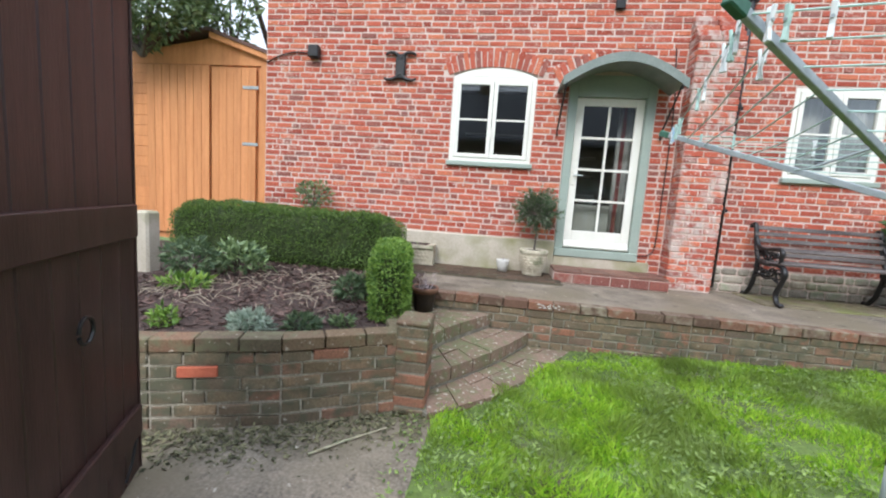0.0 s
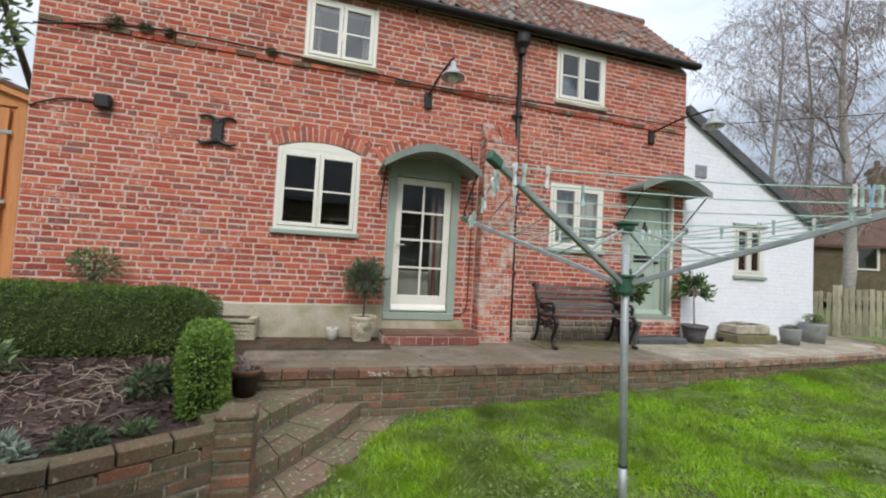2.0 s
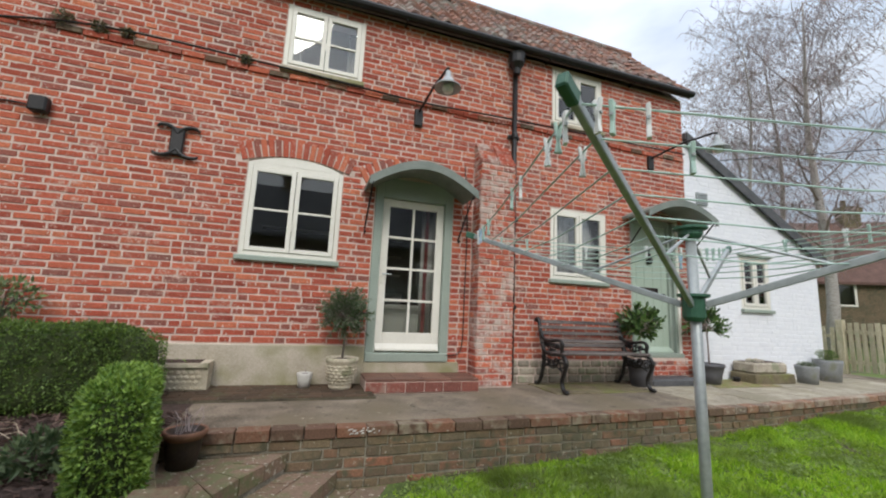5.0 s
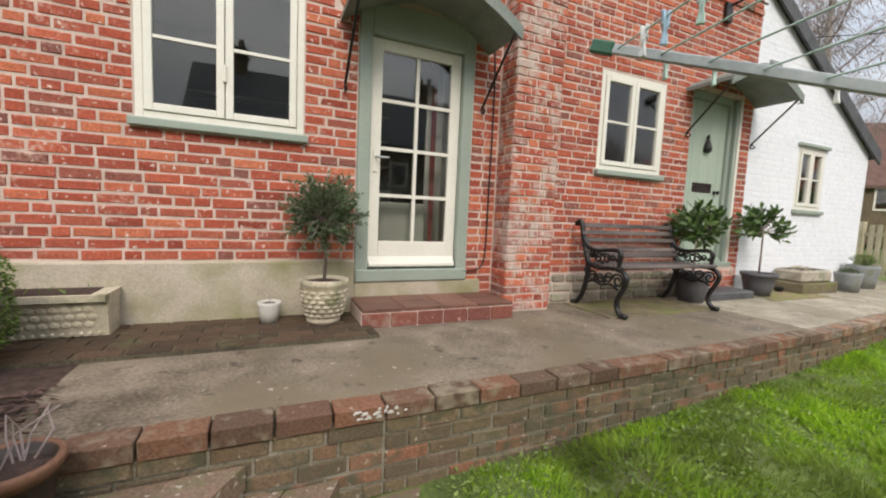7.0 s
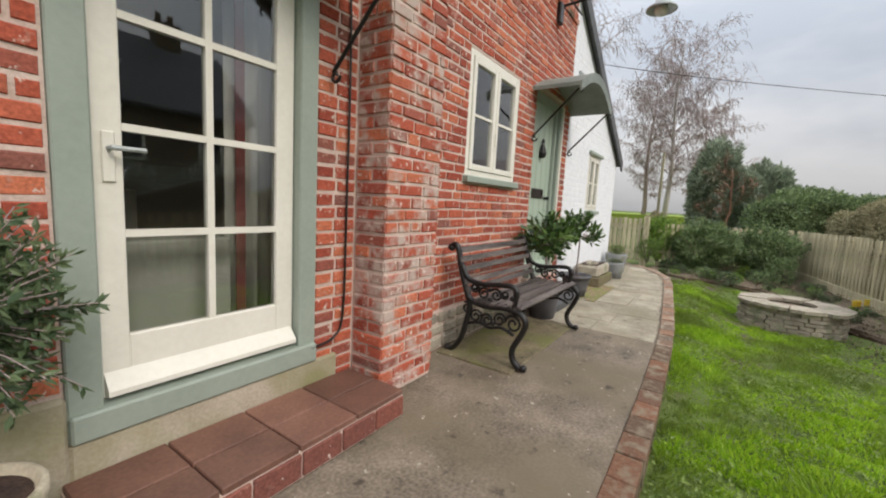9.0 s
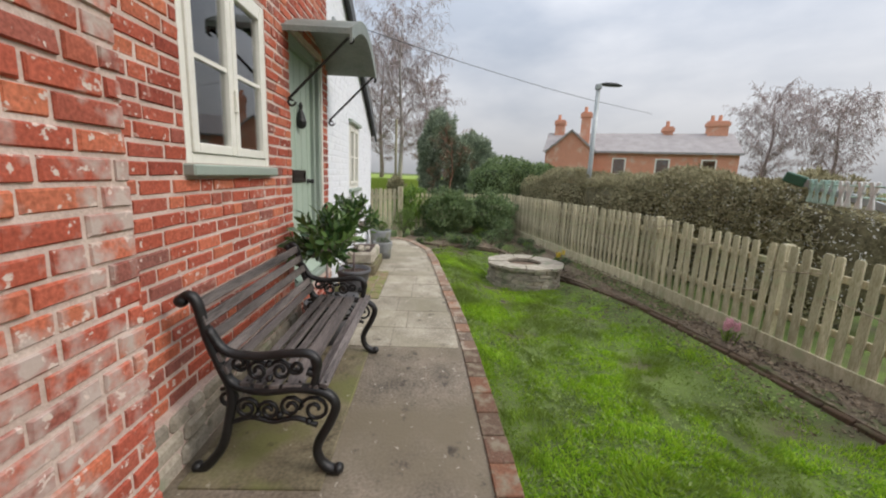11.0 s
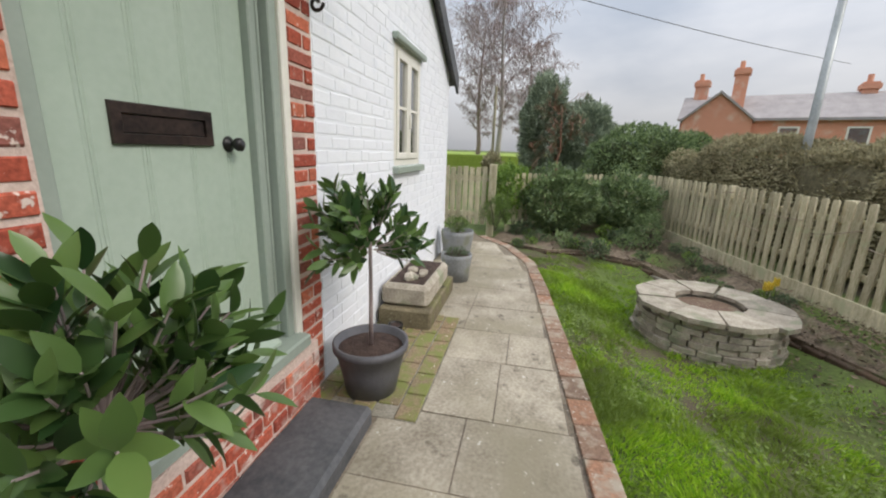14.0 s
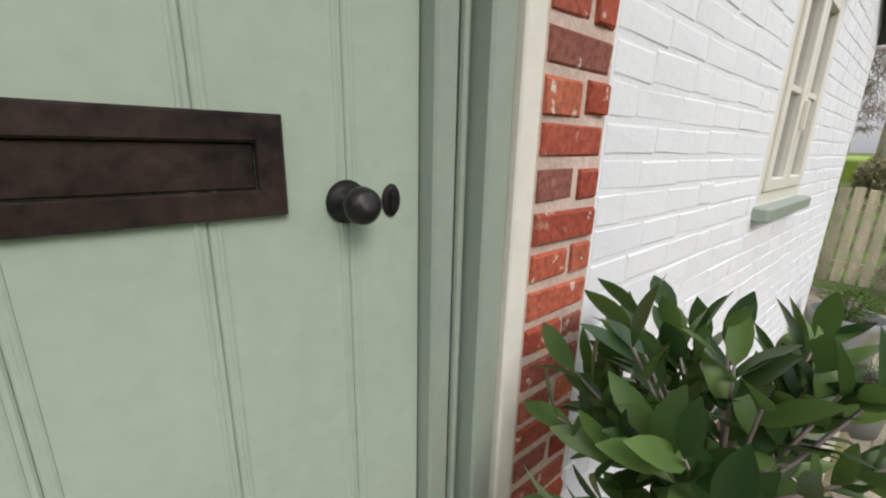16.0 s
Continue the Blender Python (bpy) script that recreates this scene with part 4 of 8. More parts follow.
def hedge_points(count, x0, x1, y0, y1, z0, z1, seed, round_=0.12, power=5):
    """Points and outward normals on the uneven skin of a clipped block."""
    r = np.random.RandomState(seed)
    c = np.array([(x0 + x1) / 2, (y0 + y1) / 2, (z0 + z1) / 2])
    h = np.array([(x1 - x0) / 2, (y1 - y0) / 2, (z1 - z0) / 2])
    area = np.array([h[1] * h[2], h[1] * h[2], h[0] * h[2], h[0] * h[2], h[0] * h[1] * 1.4])
    face = r.choice(5, count, p=area / area.sum())
    uv = r.uniform(-1, 1, (count, 2))
    p = np.zeros((count, 3))
    for k, (ax, sg) in enumerate(((0, -1), (0, 1), (1, -1), (1, 1), (2, 1))):
        i = face == k
        o = [a for a in range(3) if a != ax]
        p[i, ax], p[i, o[0]], p[i, o[1]] = sg, uv[i, 0], uv[i, 1]
    norm = (np.abs(p) ** power).sum(1, keepdims=True) ** (1 / power)
    q = p / norm
    n = np.sign(q) * np.abs(q) ** (power - 1) / h
    n /= np.linalg.norm(n, axis=1, keepdims=True)
    w = c + q * h
    bump = np.array([noise.noise(Vector(a * 3.3)) * 0.05 + noise.noise(Vector(a * 11)) * 0.02 for a in w])
    w = w + n * (bump - r.uniform(0, 0.05, count))[:, None]
    return w, n, r


def clipped_hedge(name, label, x0, x1, y0, y1, z0, z1, count, material, seed, leaf=0.024, category="hedge", power=5, turn=0.0):
    h = thing(name, ((x0 + x1) / 2, (y0 + y1) / 2, z0), label, category)
    w, n, r = hedge_points(count, x0, x1, y0, y1, z0, z1, seed, power=power)
    c, s = math.cos(turn), math.sin(turn)
    mid, R = np.array([(x0 + x1) / 2, (y0 + y1) / 2, 0.0]), np.array([[c, -s, 0], [s, c, 0], [0, 0, 1]])
    w, n = (w - mid) @ R.T + mid, n @ R.T
    d = n + r.normal(0, 0.6, n.shape)
    nn = n + r.normal(0, 0.5, n.shape)
    tagged(leaf_mesh("leaves", w, d, nn, r.uniform(0.7, 1.4, count) * leaf, r.uniform(0.45, 0.7, count) * leaf, material, h), kind="stuff")
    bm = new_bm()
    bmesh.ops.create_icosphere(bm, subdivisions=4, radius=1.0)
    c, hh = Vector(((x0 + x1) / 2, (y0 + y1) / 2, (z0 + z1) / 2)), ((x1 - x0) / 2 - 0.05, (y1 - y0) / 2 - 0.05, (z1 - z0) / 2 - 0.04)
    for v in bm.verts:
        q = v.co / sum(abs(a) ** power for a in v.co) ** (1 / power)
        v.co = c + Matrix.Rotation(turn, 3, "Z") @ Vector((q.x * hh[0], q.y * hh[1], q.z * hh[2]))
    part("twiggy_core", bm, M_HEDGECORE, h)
    return h


clipped_hedge("box_hedge", "long clipped box hedge along the back of the bed", -4.2, -1.25, 4.05, 4.7, 0.42, 1.12, 26000, M_BOXDARK, 3)
clipped_hedge("box_hedge", "bright green clipped box block at the bed's corner", -1.13, -0.83, 2.43, 3.35, 0.38, 0.97, 12000, M_BOX, 4, turn=radians(14))


def bush(name, label, centre, radii, count, material, seed, leaf, category="shrub", core=True, lean=0.6):
    """A loose shrub: leaves through an uneven shell, with gaps, on a few stems."""
    r = np.random.RandomState(seed)
    b = thing(name, (centre[0], centre[1], centre[2] - radii[2]), label, category)
    d = r.normal(0, 1, (count, 3))
    d /= np.linalg.norm(d, axis=1, keepdims=True)
    k = np.array([0.78 + 0.42 * noise.noise(Vector(a * 2.2) + Vector((seed, 0, 0))) for a in d])
    p = np.array(centre) + d * np.array(radii) * (k * r.uniform(0.45, 1.0, count) ** 0.5)[:, None]
    nn = d + r.normal(0, 0.7, d.shape)
    dd = d * lean + r.normal(0, 0.6, d.shape) + (0, 0, 0.25)
    tagged(leaf_mesh("leaves", p, dd, nn, r.uniform(0.7, 1.35, count) * leaf, r.uniform(0.3, 0.5, count) * leaf, material, b), kind="stuff")
    bm = new_bm()
    base = Vector((centre[0], centre[1], centre[2] - radii[2]))
    for i in range(7):
        a = r.uniform(0, 6.28)
        tip = Vector(centre) + Vector((math.cos(a) * radii[0] * 0.7, math.sin(a) * radii[1] * 0.7, r.uniform(0.0, 0.6) * radii[2]))
        add_tube(bm, [base, base.lerp(tip, 0.5) + Vector((0, 0, 0.05)), tip], max(0.006, radii[0] * 0.03), 5, 0.003)
    tagged(part("stem_mass", bm, M_BARK, b), kind="stuff")
    return b


def branches(start, ahead, length, radius, depth, r, out, spread=0.55, droop=0.0, kids=3):
    """Grow limbs by forking; out collects (points, radius, end radius)."""
    pts = [Vector(start)]
    d = Vector(ahead).normalized()
    steps = 4
    for i in range(steps):
        d = (d + Vector((r.gauss(0, 0.1), r.gauss(0, 0.1), r.gauss(0, 0.06) - droop))).normalized()
        pts.append(pts[-1] + d * length / steps)
    out.append((pts, radius, radius * (0.55 if depth else 0.35)))
    if depth == 0:
        return
    for k in range(kids):
        at = pts[2 + k % 3] if k < kids - 1 else pts[-1]
        side = Vector((r.gauss(0, 1), r.gauss(0, 1), r.gauss(0, 0.35)))
        nd = (d + side.normalized() * spread * r.uniform(0.7, 1.3)).normalized()
        branches(at, nd, length * r.uniform(0.55, 0.8), radius * 0.52, depth - 1, r, out, spread, droop + 0.02 * (depth < 3), kids)


def bare_tree(name, label, base, height, seed, bark, depth=4, kids=3, lean=(0, 0), trunk=None, droop=0.02, twig=None, stems=1, spread=0.55, least=0.006):
    t = thing(name, base, label, "tree")
    r = random.Random(seed)
    out = []
    rad = trunk or height * 0.016
    for s in range(stems):
        top = Vector(base) + Vector((lean[0] + r.gauss(0, 0.25) * s, lean[1] + r.gauss(0, 0.25) * s, height * 0.92))
        n = 7
        line = [Vector(base).lerp(top, i / n) + Vector((r.gauss(0, 0.05), r.gauss(0, 0.05), 0)) * (i > 0) for i in range(n + 1)]
        line[0] = Vector(base) + Vector((0.25 * s, 0.1 * s, 0))
        part("trunk", tube(line, rad, 8, rad * 0.22), bark, t, smooth=True)
        for i in range(2, n + 1):
            for _ in range(3 if i > 2 else 2):
                a = r.uniform(0, 6.28)
                up = r.uniform(0.35, 0.9)
                branches(line[i], (math.cos(a), math.sin(a), up), height * r.uniform(0.16, 0.27) * (1.15 - 0.5 * i / n), rad * (0.42 - 0.04 * i), depth - 1, r, out, spread, droop, kids)
    verts, faces = [], []
    for pts, ra, rb in out:
        base_i = len(verts)
        for i, p in enumerate(pts):
            k = ra + (rb - ra) * i / (len(pts) - 1)
            k = max(k, least)
            for c, s_ in ((1, 0), (-0.5, 0.87), (-0.5, -0.87)):
                verts.append((p.x + k * c, p.y + k * s_, p.z))
        for i in range(len(pts) - 1):
            for j in range(3):
                a, b = base_i + 3 * i + j, base_i + 3 * i + (j + 1) % 3
                faces.append((a, b, b + 3, a + 3))
    tagged(from_lists("crown", verts, faces, twig or bark, t), kind="stuff")
    return t


def birch(name, label, base, height, seed, bark, radius, limbs, least=0.0075, width=0.24):
    """A bare tree with one running trunk, rising limbs and a haze of fine hanging twigs."""
    t = thing(name, base, label, "tree")
    r = random.Random(seed)
    foot = Vector(base)
    line = [foot + Vector((0.12 * math.sin(seed + 0.9 * i), 0.12 * math.cos(seed * 2 + 0.8 * i), height * i / 9)) * (1 if i else 0.0001) for i in range(10)]
    line[0] = foot
    part("trunk", tube(line, radius, 8, radius * 0.12), bark, t, smooth=True)
    verts, faces = [], []

    def strand(pts, ra, rb):
        b0 = len(verts)
        for i, p in enumerate(pts):
            k = max(least, ra + (rb - ra) * i / (len(pts) - 1))
            verts.extend(((p.x + k, p.y, p.z), (p.x - 0.5 * k, p.y + 0.87 * k, p.z), (p.x - 0.5 * k, p.y - 0.87 * k, p.z)))
        for i in range(len(pts) - 1):
            for j in range(3):
                q, w = b0 + 3 * i + j, b0 + 3 * i + (j + 1) % 3
                faces.append((q, w, w + 3, q + 3))

    for n in range(limbs):
        u = 0.17 + 0.8 * (n + r.random()) / limbs
        f = u * 9
        at = line[int(f)].lerp(line[min(9, int(f) + 1)], f - int(f))
        reach = height * width * (0.35 + 0.65 * math.sin(math.pi * min(1.0, 1.12 - u) ** 0.8)) * r.uniform(0.75, 1.15)
        a = n * 2.4 + r.uniform(-0.4, 0.4)
        d = Vector((math.cos(a), math.sin(a), r.uniform(0.55, 1.0)))
        pts = [at]
        for i in range(5):
            d = (d + Vector((r.gauss(0, 0.12), r.gauss(0, 0.12), r.gauss(-0.04, 0.1)))).normalized()
            pts.append(pts[-1] + d * reach / 4)
        thick = radius * 0.34 * (1.1 - u)
        strand(pts, thick, thick * 0.25)
        for m in range(11):
            g = 0.7 + 4.2 * (m + r.random()) / 11
            root = pts[int(g)].lerp(pts[int(g) + 1], g - int(g))
            e = (d * 0.6 + Vector((r.gauss(0, 0.7), r.gauss(0, 0.7), r.uniform(-0.1, 0.6)))).normalized()
            side = [root]
            for i in range(3):
                e = (e + Vector((r.gauss(0, 0.15), r.gauss(0, 0.15), -0.1))).normalized()
                side.append(side[-1] + e * reach * r.uniform(0.1, 0.17))
            strand(side, thick * 0.32, least)
            for w in range(9):
                g2 = 3 * (w + r.random()) / 9.01
                s0 = side[int(g2)].lerp(side[int(g2) + 1], g2 - int(g2))
                v = (e * 0.5 + Vector((r.gauss(0, 0.6), r.gauss(0, 0.6), r.gauss(0, 0.35)))).normalized()
                ln = reach * r.uniform(0.06, 0.17)
                mid_ = s0 + v * ln
                strand([s0, mid_, mid_ + (v * 0.6 + Vector((0, 0, -0.75))) * ln], least, least * 0.6)
    tagged(from_lists("crown", verts, faces, M_TWIG, t), kind="stuff")
    return t


# ---- garden furniture ----
def park_bench():
    b = thing("garden_bench", (3.46, 4.7, TERR), "weathered brown slatted bench with black scrolled cast iron ends", "bench")
    x0, x1 = 2.83, 4.13

    def side(x):
        bm = new_bm()
        P = lambda pts: [(x, y, z) for y, z in pts]
        # back upright with rolled top, down into the rear leg
        add_tube(bm, curve_pts(P([(5.04, 1.28), (5.0, 1.31), (4.965, 1.27), (4.93, 1.12), (4.88, 0.98), (4.84, 0.86), (4.86, 0.72), (4.9, 0.58), (4.98, 0.475), (5.03, 0.475)]), 5), 0.022, 8)
        # seat rail running into the front leg
        add_tube(bm, curve_pts(P([(4.88, 0.98), (4.83, 0.9), (4.7, 0.87), (4.55, 0.885), (4.43, 0.87), (4.375, 0.81), (4.4, 0.72), (4.46, 0.6), (4.45, 0.52), (4.4, 0.475), (4.35, 0.475)]), 5), 0.022, 8)
        # arm
        add_tube(bm, curve_pts(P([(4.93, 1.16), (4.86, 1.06), (4.74, 1.035), (4.6, 1.05), (4.5, 1.055), (4.455, 1.02), (4.465, 0.965), (4.5, 0.97)]), 5), 0.02, 8)
        add_tube(bm, curve_pts(P([(4.47, 1.03), (4.46, 0.96), (4.48, 0.88)]), 5), 0.018, 8)

        def scroll(cy, cz, r, turns=1.6, start=0.0, hand=1):
            pts = []
            n = 16
            for i in range(n + 1):
                a = start + hand * 2 * math.pi * turns * i / n
                k = r * (1 - 0.75 * i / n)
                pts.append((cy + k * math.cos(a), cz + k * math.sin(a)))
            add_tube(bm, P(pts), 0.0095, 6)

        for cy, cz, r, st, hd in ((4.47, 0.78, 0.07, 0.0, 1), (4.58, 0.79, 0.055, 3.1, -1), (4.68, 0.77, 0.05, 0, 1), (4.78, 0.78, 0.055, 3.1, -1),
                                  (4.86, 0.83, 0.05, 1.0, 1), (4.62, 0.97, 0.05, 0.5, 1), (4.72, 0.965, 0.05, 2.6, -1), (4.55, 0.985, 0.035, 0.5, -1), (4.8, 1.0, 0.04, 2.6, 1)):
            scroll(cy, cz, r, 1.5, st, hd)
        add_tube(bm, curve_pts(P([(4.46, 0.7), (4.56, 0.735), (4.66, 0.715), (4.76, 0.735), (4.87, 0.7)]), 5), 0.012, 6)
        for cy, cz in ((4.67, 0.93), (4.67, 1.0), (4.63, 0.75), (4.73, 0.75), (4.5, 0.72)):
            bmesh.ops.create_icosphere(bm, subdivisions=2, radius=0.017, matrix=Matrix.Translation((x, cy, cz)))
        for cy in (5.02, 4.365):
            bmesh.ops.create_uvsphere(bm, u_segments=10, v_segments=6, radius=0.026, matrix=Matrix.Translation((x, cy, 0.475)))
        bmesh.ops.create_uvsphere(bm, u_segments=10, v_segments=6, radius=0.03, matrix=Matrix.Translation((x, 5.03, 1.285)))
        # thicken across the bench
        for v in bm.verts:
            v.co.x = x + (v.co.x - x) * 1.25
        return bm

    part("bench_end", side(x0), M_BLACK, b, "black cast iron end with scrollwork", smooth=True)
    part("bench_end", side(x1), M_BLACK, b, "black cast iron end with scrollwork", smooth=True)

    def slat(y, z, w, tilt, seed):
        m = Matrix.Translation((0, y, z)) @ Matrix.Rotation(radians(tilt), 4, "X")
        bm = box(x0 - 0.02, x1 + 0.02, -w / 2, w / 2, -0.011, 0.011, bevel=0.003)
        rr = random.Random(seed)
        bmesh.ops.transform(bm, verts=bm.verts, matrix=m @ Matrix.Rotation(rr.uniform(-0.004, 0.004), 4, "Z"))
        part("slat", bm, M_BENCHWOOD, b)

    for i in range(7):
        y = 4.42 + i * 0.058
        slat(y, 0.905 - 0.012 * math.sin(i / 6 * 3.1), 0.043, 0 if i else 18, i)
    for i in range(5):
        z = 0.965 + i * 0.075
        slat(4.845 + (z - 0.94) * 0.36, z, 0.046, 72, 20 + i)
    for bx in (x0, x1):
        bm = new_bm()
        for i in range(7):
            bmesh.ops.create_icosphere(bm, subdivisions=1, radius=0.007, matrix=Matrix.Translation((bx, 4.42 + i * 0.058, 0.917)))
        tagged(part("bolts", bm, M_BLACK, b), kind="stuff")


park_bench()


def planter(name, label, centre, profile, material, category="plant pot", group="", seg=28, soil=True, rim=None, wobble=0.0):
    p = thing(name, centre, label, category, group)
    part("pot", add_lathe(new_bm(), profile, centre, seg, wobble), material, p, smooth=True)
    if rim:
        part("rim", add_lathe(new_bm(), rim[0], centre, seg), rim[1], p, smooth=True)
    if soil:
        r, h = soil
        bm = new_bm()
        add_lathe(bm, [(r, h), (r * 0.6, h + 0.012), (0.0, h + 0.015)], centre, seg, 0.02)
        part("soil", bm, M_SOIL, p, "dark potting soil")
    return p


def cup(r0, r1, h, t=0.018, lip=0.0):
    """A pot's section: foot, flaring side, rim and a little of the inside."""
    return [(0.0, 0.0), (r0, 0.0), (r0 + (r1 - r0) * 0.5, h * 0.5), (r1, h * 0.86), (r1 + lip, h * 0.87), (r1 + lip, h), (r1 + lip - t, h), (r1 - t, h * 0.84), (0.0, h * 0.83)]


def leaf_piece(length, width):
    me = bpy.data.meshes.new("leaf")
    v, f = [], []
    n = 5
    for i in range(n + 1):
        t = i / n
        w = width / 2 * math.sin(math.pi * min(1, t * 0.92 + 0.06)) ** 0.8 if 0 < i < n else 0.0012
        z = -0.12 * length * t * t
        v += [(-w, t * length, z + 0.22 * w), (0, t * length, z), (w, t * length, z + 0.22 * w)]
    for i in range(n):
        for k in (0, 1):
            a = 3 * i + k
            f.append((a, a + 1, a + 4, a + 3))
    me.from_pydata(v, [], f)
    me.materials.append(M_BAY)
    me.polygons.foreach_set("use_smooth", [True] * len(me.polygons))
    return me


def bay_tree(label, base, pot, height, crown_z, radius, sprigs, seed, lean=(0.0, 0.0)):
    """A bay laurel standard in a pot: clear stem, and a ball of upright leafy sprigs."""
    r = random.Random(seed)
    potob = planter("plant_pot", "grey plastic pot of dark soil on the paving" if pot[2] < 0.36 else "tall grey plastic pot of dark soil", base, cup(*pot[:3], 0.016, 0.012), M_GREYPOT, group="grey bay tree pots",
                    soil=(pot[1] - 0.014, pot[2] * 0.86))
    t = thing("bay_tree", (base[0], base[1], base[2] + pot[2] * 0.85), label, "tree", "potted bay trees")
    z0 = base[2] + pot[2] * 0.85
    top = Vector((base[0] + lean[0], base[1] + lean[1], crown_z))
    part("trunk", tube([(base[0], base[1], z0), ((base[0] + top.x) / 2 + 0.005, (base[1] + top.y) / 2, (z0 + top.z) / 2), (top.x, top.y, top.z + radius * 0.4)], 0.013, 8, 0.009), M_TWIG, t, smooth=True)
    bm = new_bm()
    leaves = []
    for s in range(sprigs):
        a = r.uniform(0, 6.283)
        e = r.uniform(-0.7, 1.35)
        d = Vector((math.cos(a) * math.cos(e), math.sin(a) * math.cos(e), math.sin(e)))
        root = top + d * radius * 0.15
        tip = top + Vector((d.x, d.y, d.z * 0.95 + 0.15)) * radius * r.uniform(0.6, 0.95)
        add_tube(bm, [root, root.lerp(tip, 0.5) + Vector((0, 0, -0.01)), tip], 0.004, 5, 0.0022)
        ax = (tip - root).normalized()
        side = ax.cross(Vector((0.3, 0.2, 1))).normalized()
        up = side.cross(ax)
        n = r.randint(6, 9)
        for i in range(n):
            k = 0.35 + 0.65 * i / (n - 1)
            ang = i * 2.4 + r.uniform(-0.3, 0.3)
            out = (side * math.cos(ang) + up * math.sin(ang))
            dirn = (ax * r.uniform(0.55, 0.95) + out * (0.95 - 0.45 * k) + Vector((0, 0, 0.15))).normalized()
            place = root.lerp(tip, k)
            nrm = (ax - dirn * ax.dot(dirn))
            if nrm.length < 1e-3:
                nrm = Vector((0, 0, 1))
            nrm.normalize()
            x = dirn.cross(nrm).normalized()
            m = Matrix((x, dirn, nrm)).transposed().to_4x4()
            leaves.append(Matrix.Translation(place) @ m @ Matrix.Diagonal((1, 1, 1, 1)) @ Matrix.Scale(r.uniform(0.72, 1.15), 4))
    part("branchwork", bm, M_TWIG, t)
    me = leaf_piece(0.098, 0.037)
    for m in leaves[:300]:
        ob = new("leaf", me)
        ob.parent, ob.matrix_parent_inverse, ob.matrix_basis = t, HOMES[t], m
    if len(leaves) > 300:
        vs, fs = [], []
        for m in leaves[300:]:
            b0 = len(vs)
            vs += [tuple(m @ v.co) for v in me.vertices]
            fs += [tuple(b0 + i for i in p.vertices) for p in me.polygons]
        tagged(from_lists("leaves", vs, fs, M_BAY, t, smooth=True), kind="stuff")
    return t


bay_tree("dense potted bay tree standing beside the bench's end", (4.36, 4.8, TERR), (0.13, 0.18, 0.34), 1.6, 1.24, 0.32, 84, 11)
bay_tree("bay standard with a slim clear stem in a grey pot", (5.72, 4.84, TERR), (0.135, 0.19, 0.3), 1.7, 1.28, 0.31, 62, 12, lean=(-0.07, -0.03))

# olive in the cast stone urn, by the glazed door
urn = planter("plant_pot", "cream cast stone urn pot with a woven pattern", (0.3, 4.87, TERR + 0.03),
              [(0.0, 0.0), (0.12, 0.0), (0.125, 0.03), (0.112, 0.045), (0.14, 0.1), (0.165, 0.2), (0.158, 0.255), (0.168, 0.27), (0.176, 0.285), (0.176, 0.318), (0.158, 0.322), (0.148, 0.295), (0.0, 0.29)], M_RECON, soil=(0.145, 0.295))
bm = new_bm()
for row in range(6):
    for k in range(16):
        a = 2 * math.pi * (k + 0.5 * (row % 2)) / 16
        z = TERR + 0.03 + 0.065 + row * 0.034
        rr = 0.125 + 0.04 * math.sin(min(1, (row + 1) / 5) * 1.57)
        bmesh.ops.create_icosphere(bm, subdivisions=1, radius=0.02, matrix=Matrix.Translation((0.3 + rr * math.cos(a), 4.87 + rr * math.sin(a), z)) @ Matrix.Rotation(a, 4, "Z") @ Matrix.Diagonal((0.5, 1.4, 0.62, 1)))
tagged(part("woven_relief", bm, M_RECON, urn), kind="stuff")
olive = thing("olive_tree", (0.3, 4.87, 0.77), "small round-headed olive standard with loose grey-green shoots", "tree")
part("trunk", tube([(0.3, 4.87, 0.77), (0.31, 4.87, 1.0), (0.295, 4.86, 1.3)], 0.013, 8, 0.008), M_BARK, olive)
r_ = random.Random(21)
bm = new_bm()
oc, od, on, ol = [], [], [], []
for k in range(270):
    d = Vector((r_.gauss(0, 1), r_.gauss(0, 1), r_.gauss(0.15, 0.9))).normalized()
    root = Vector((0.298, 4.862, 1.27)) + d * r_.uniform(0.02, 0.1)
    reach = r_.uniform(0.12, 0.24) * (1.25 if k % 7 == 0 else 1.0)
    tip = root + Vector((d.x, d.y * 0.85, d.z * 0.9)) * reach + Vector((0, 0, r_.uniform(-0.02, 0.05)))
    add_tube(bm, [root, root.lerp(tip, 0.5) + Vector((0, 0, 0.012)), tip], 0.003, 4, 0.0015)
    for j in range(15):
        p = root.lerp(tip, 0.25 + 0.75 * j / 14)
        side = Vector((r_.gauss(0, 1), r_.gauss(0, 1), r_.gauss(0, 1))).normalized()
        oc.append(p)
        od.append((tip - root).normalized() * 0.7 + side * 0.8)
        on.append(side.cross(d) + Vector((0, 0, 0.4)))
        ol.append(r_.uniform(0.028, 0.054))
part("branchwork", bm, M_TWIG, olive)
tagged(leaf_mesh("leaves", oc, od, on, ol, [0.36 * v for v in ol], M_OLIVE, olive), kind="stuff")

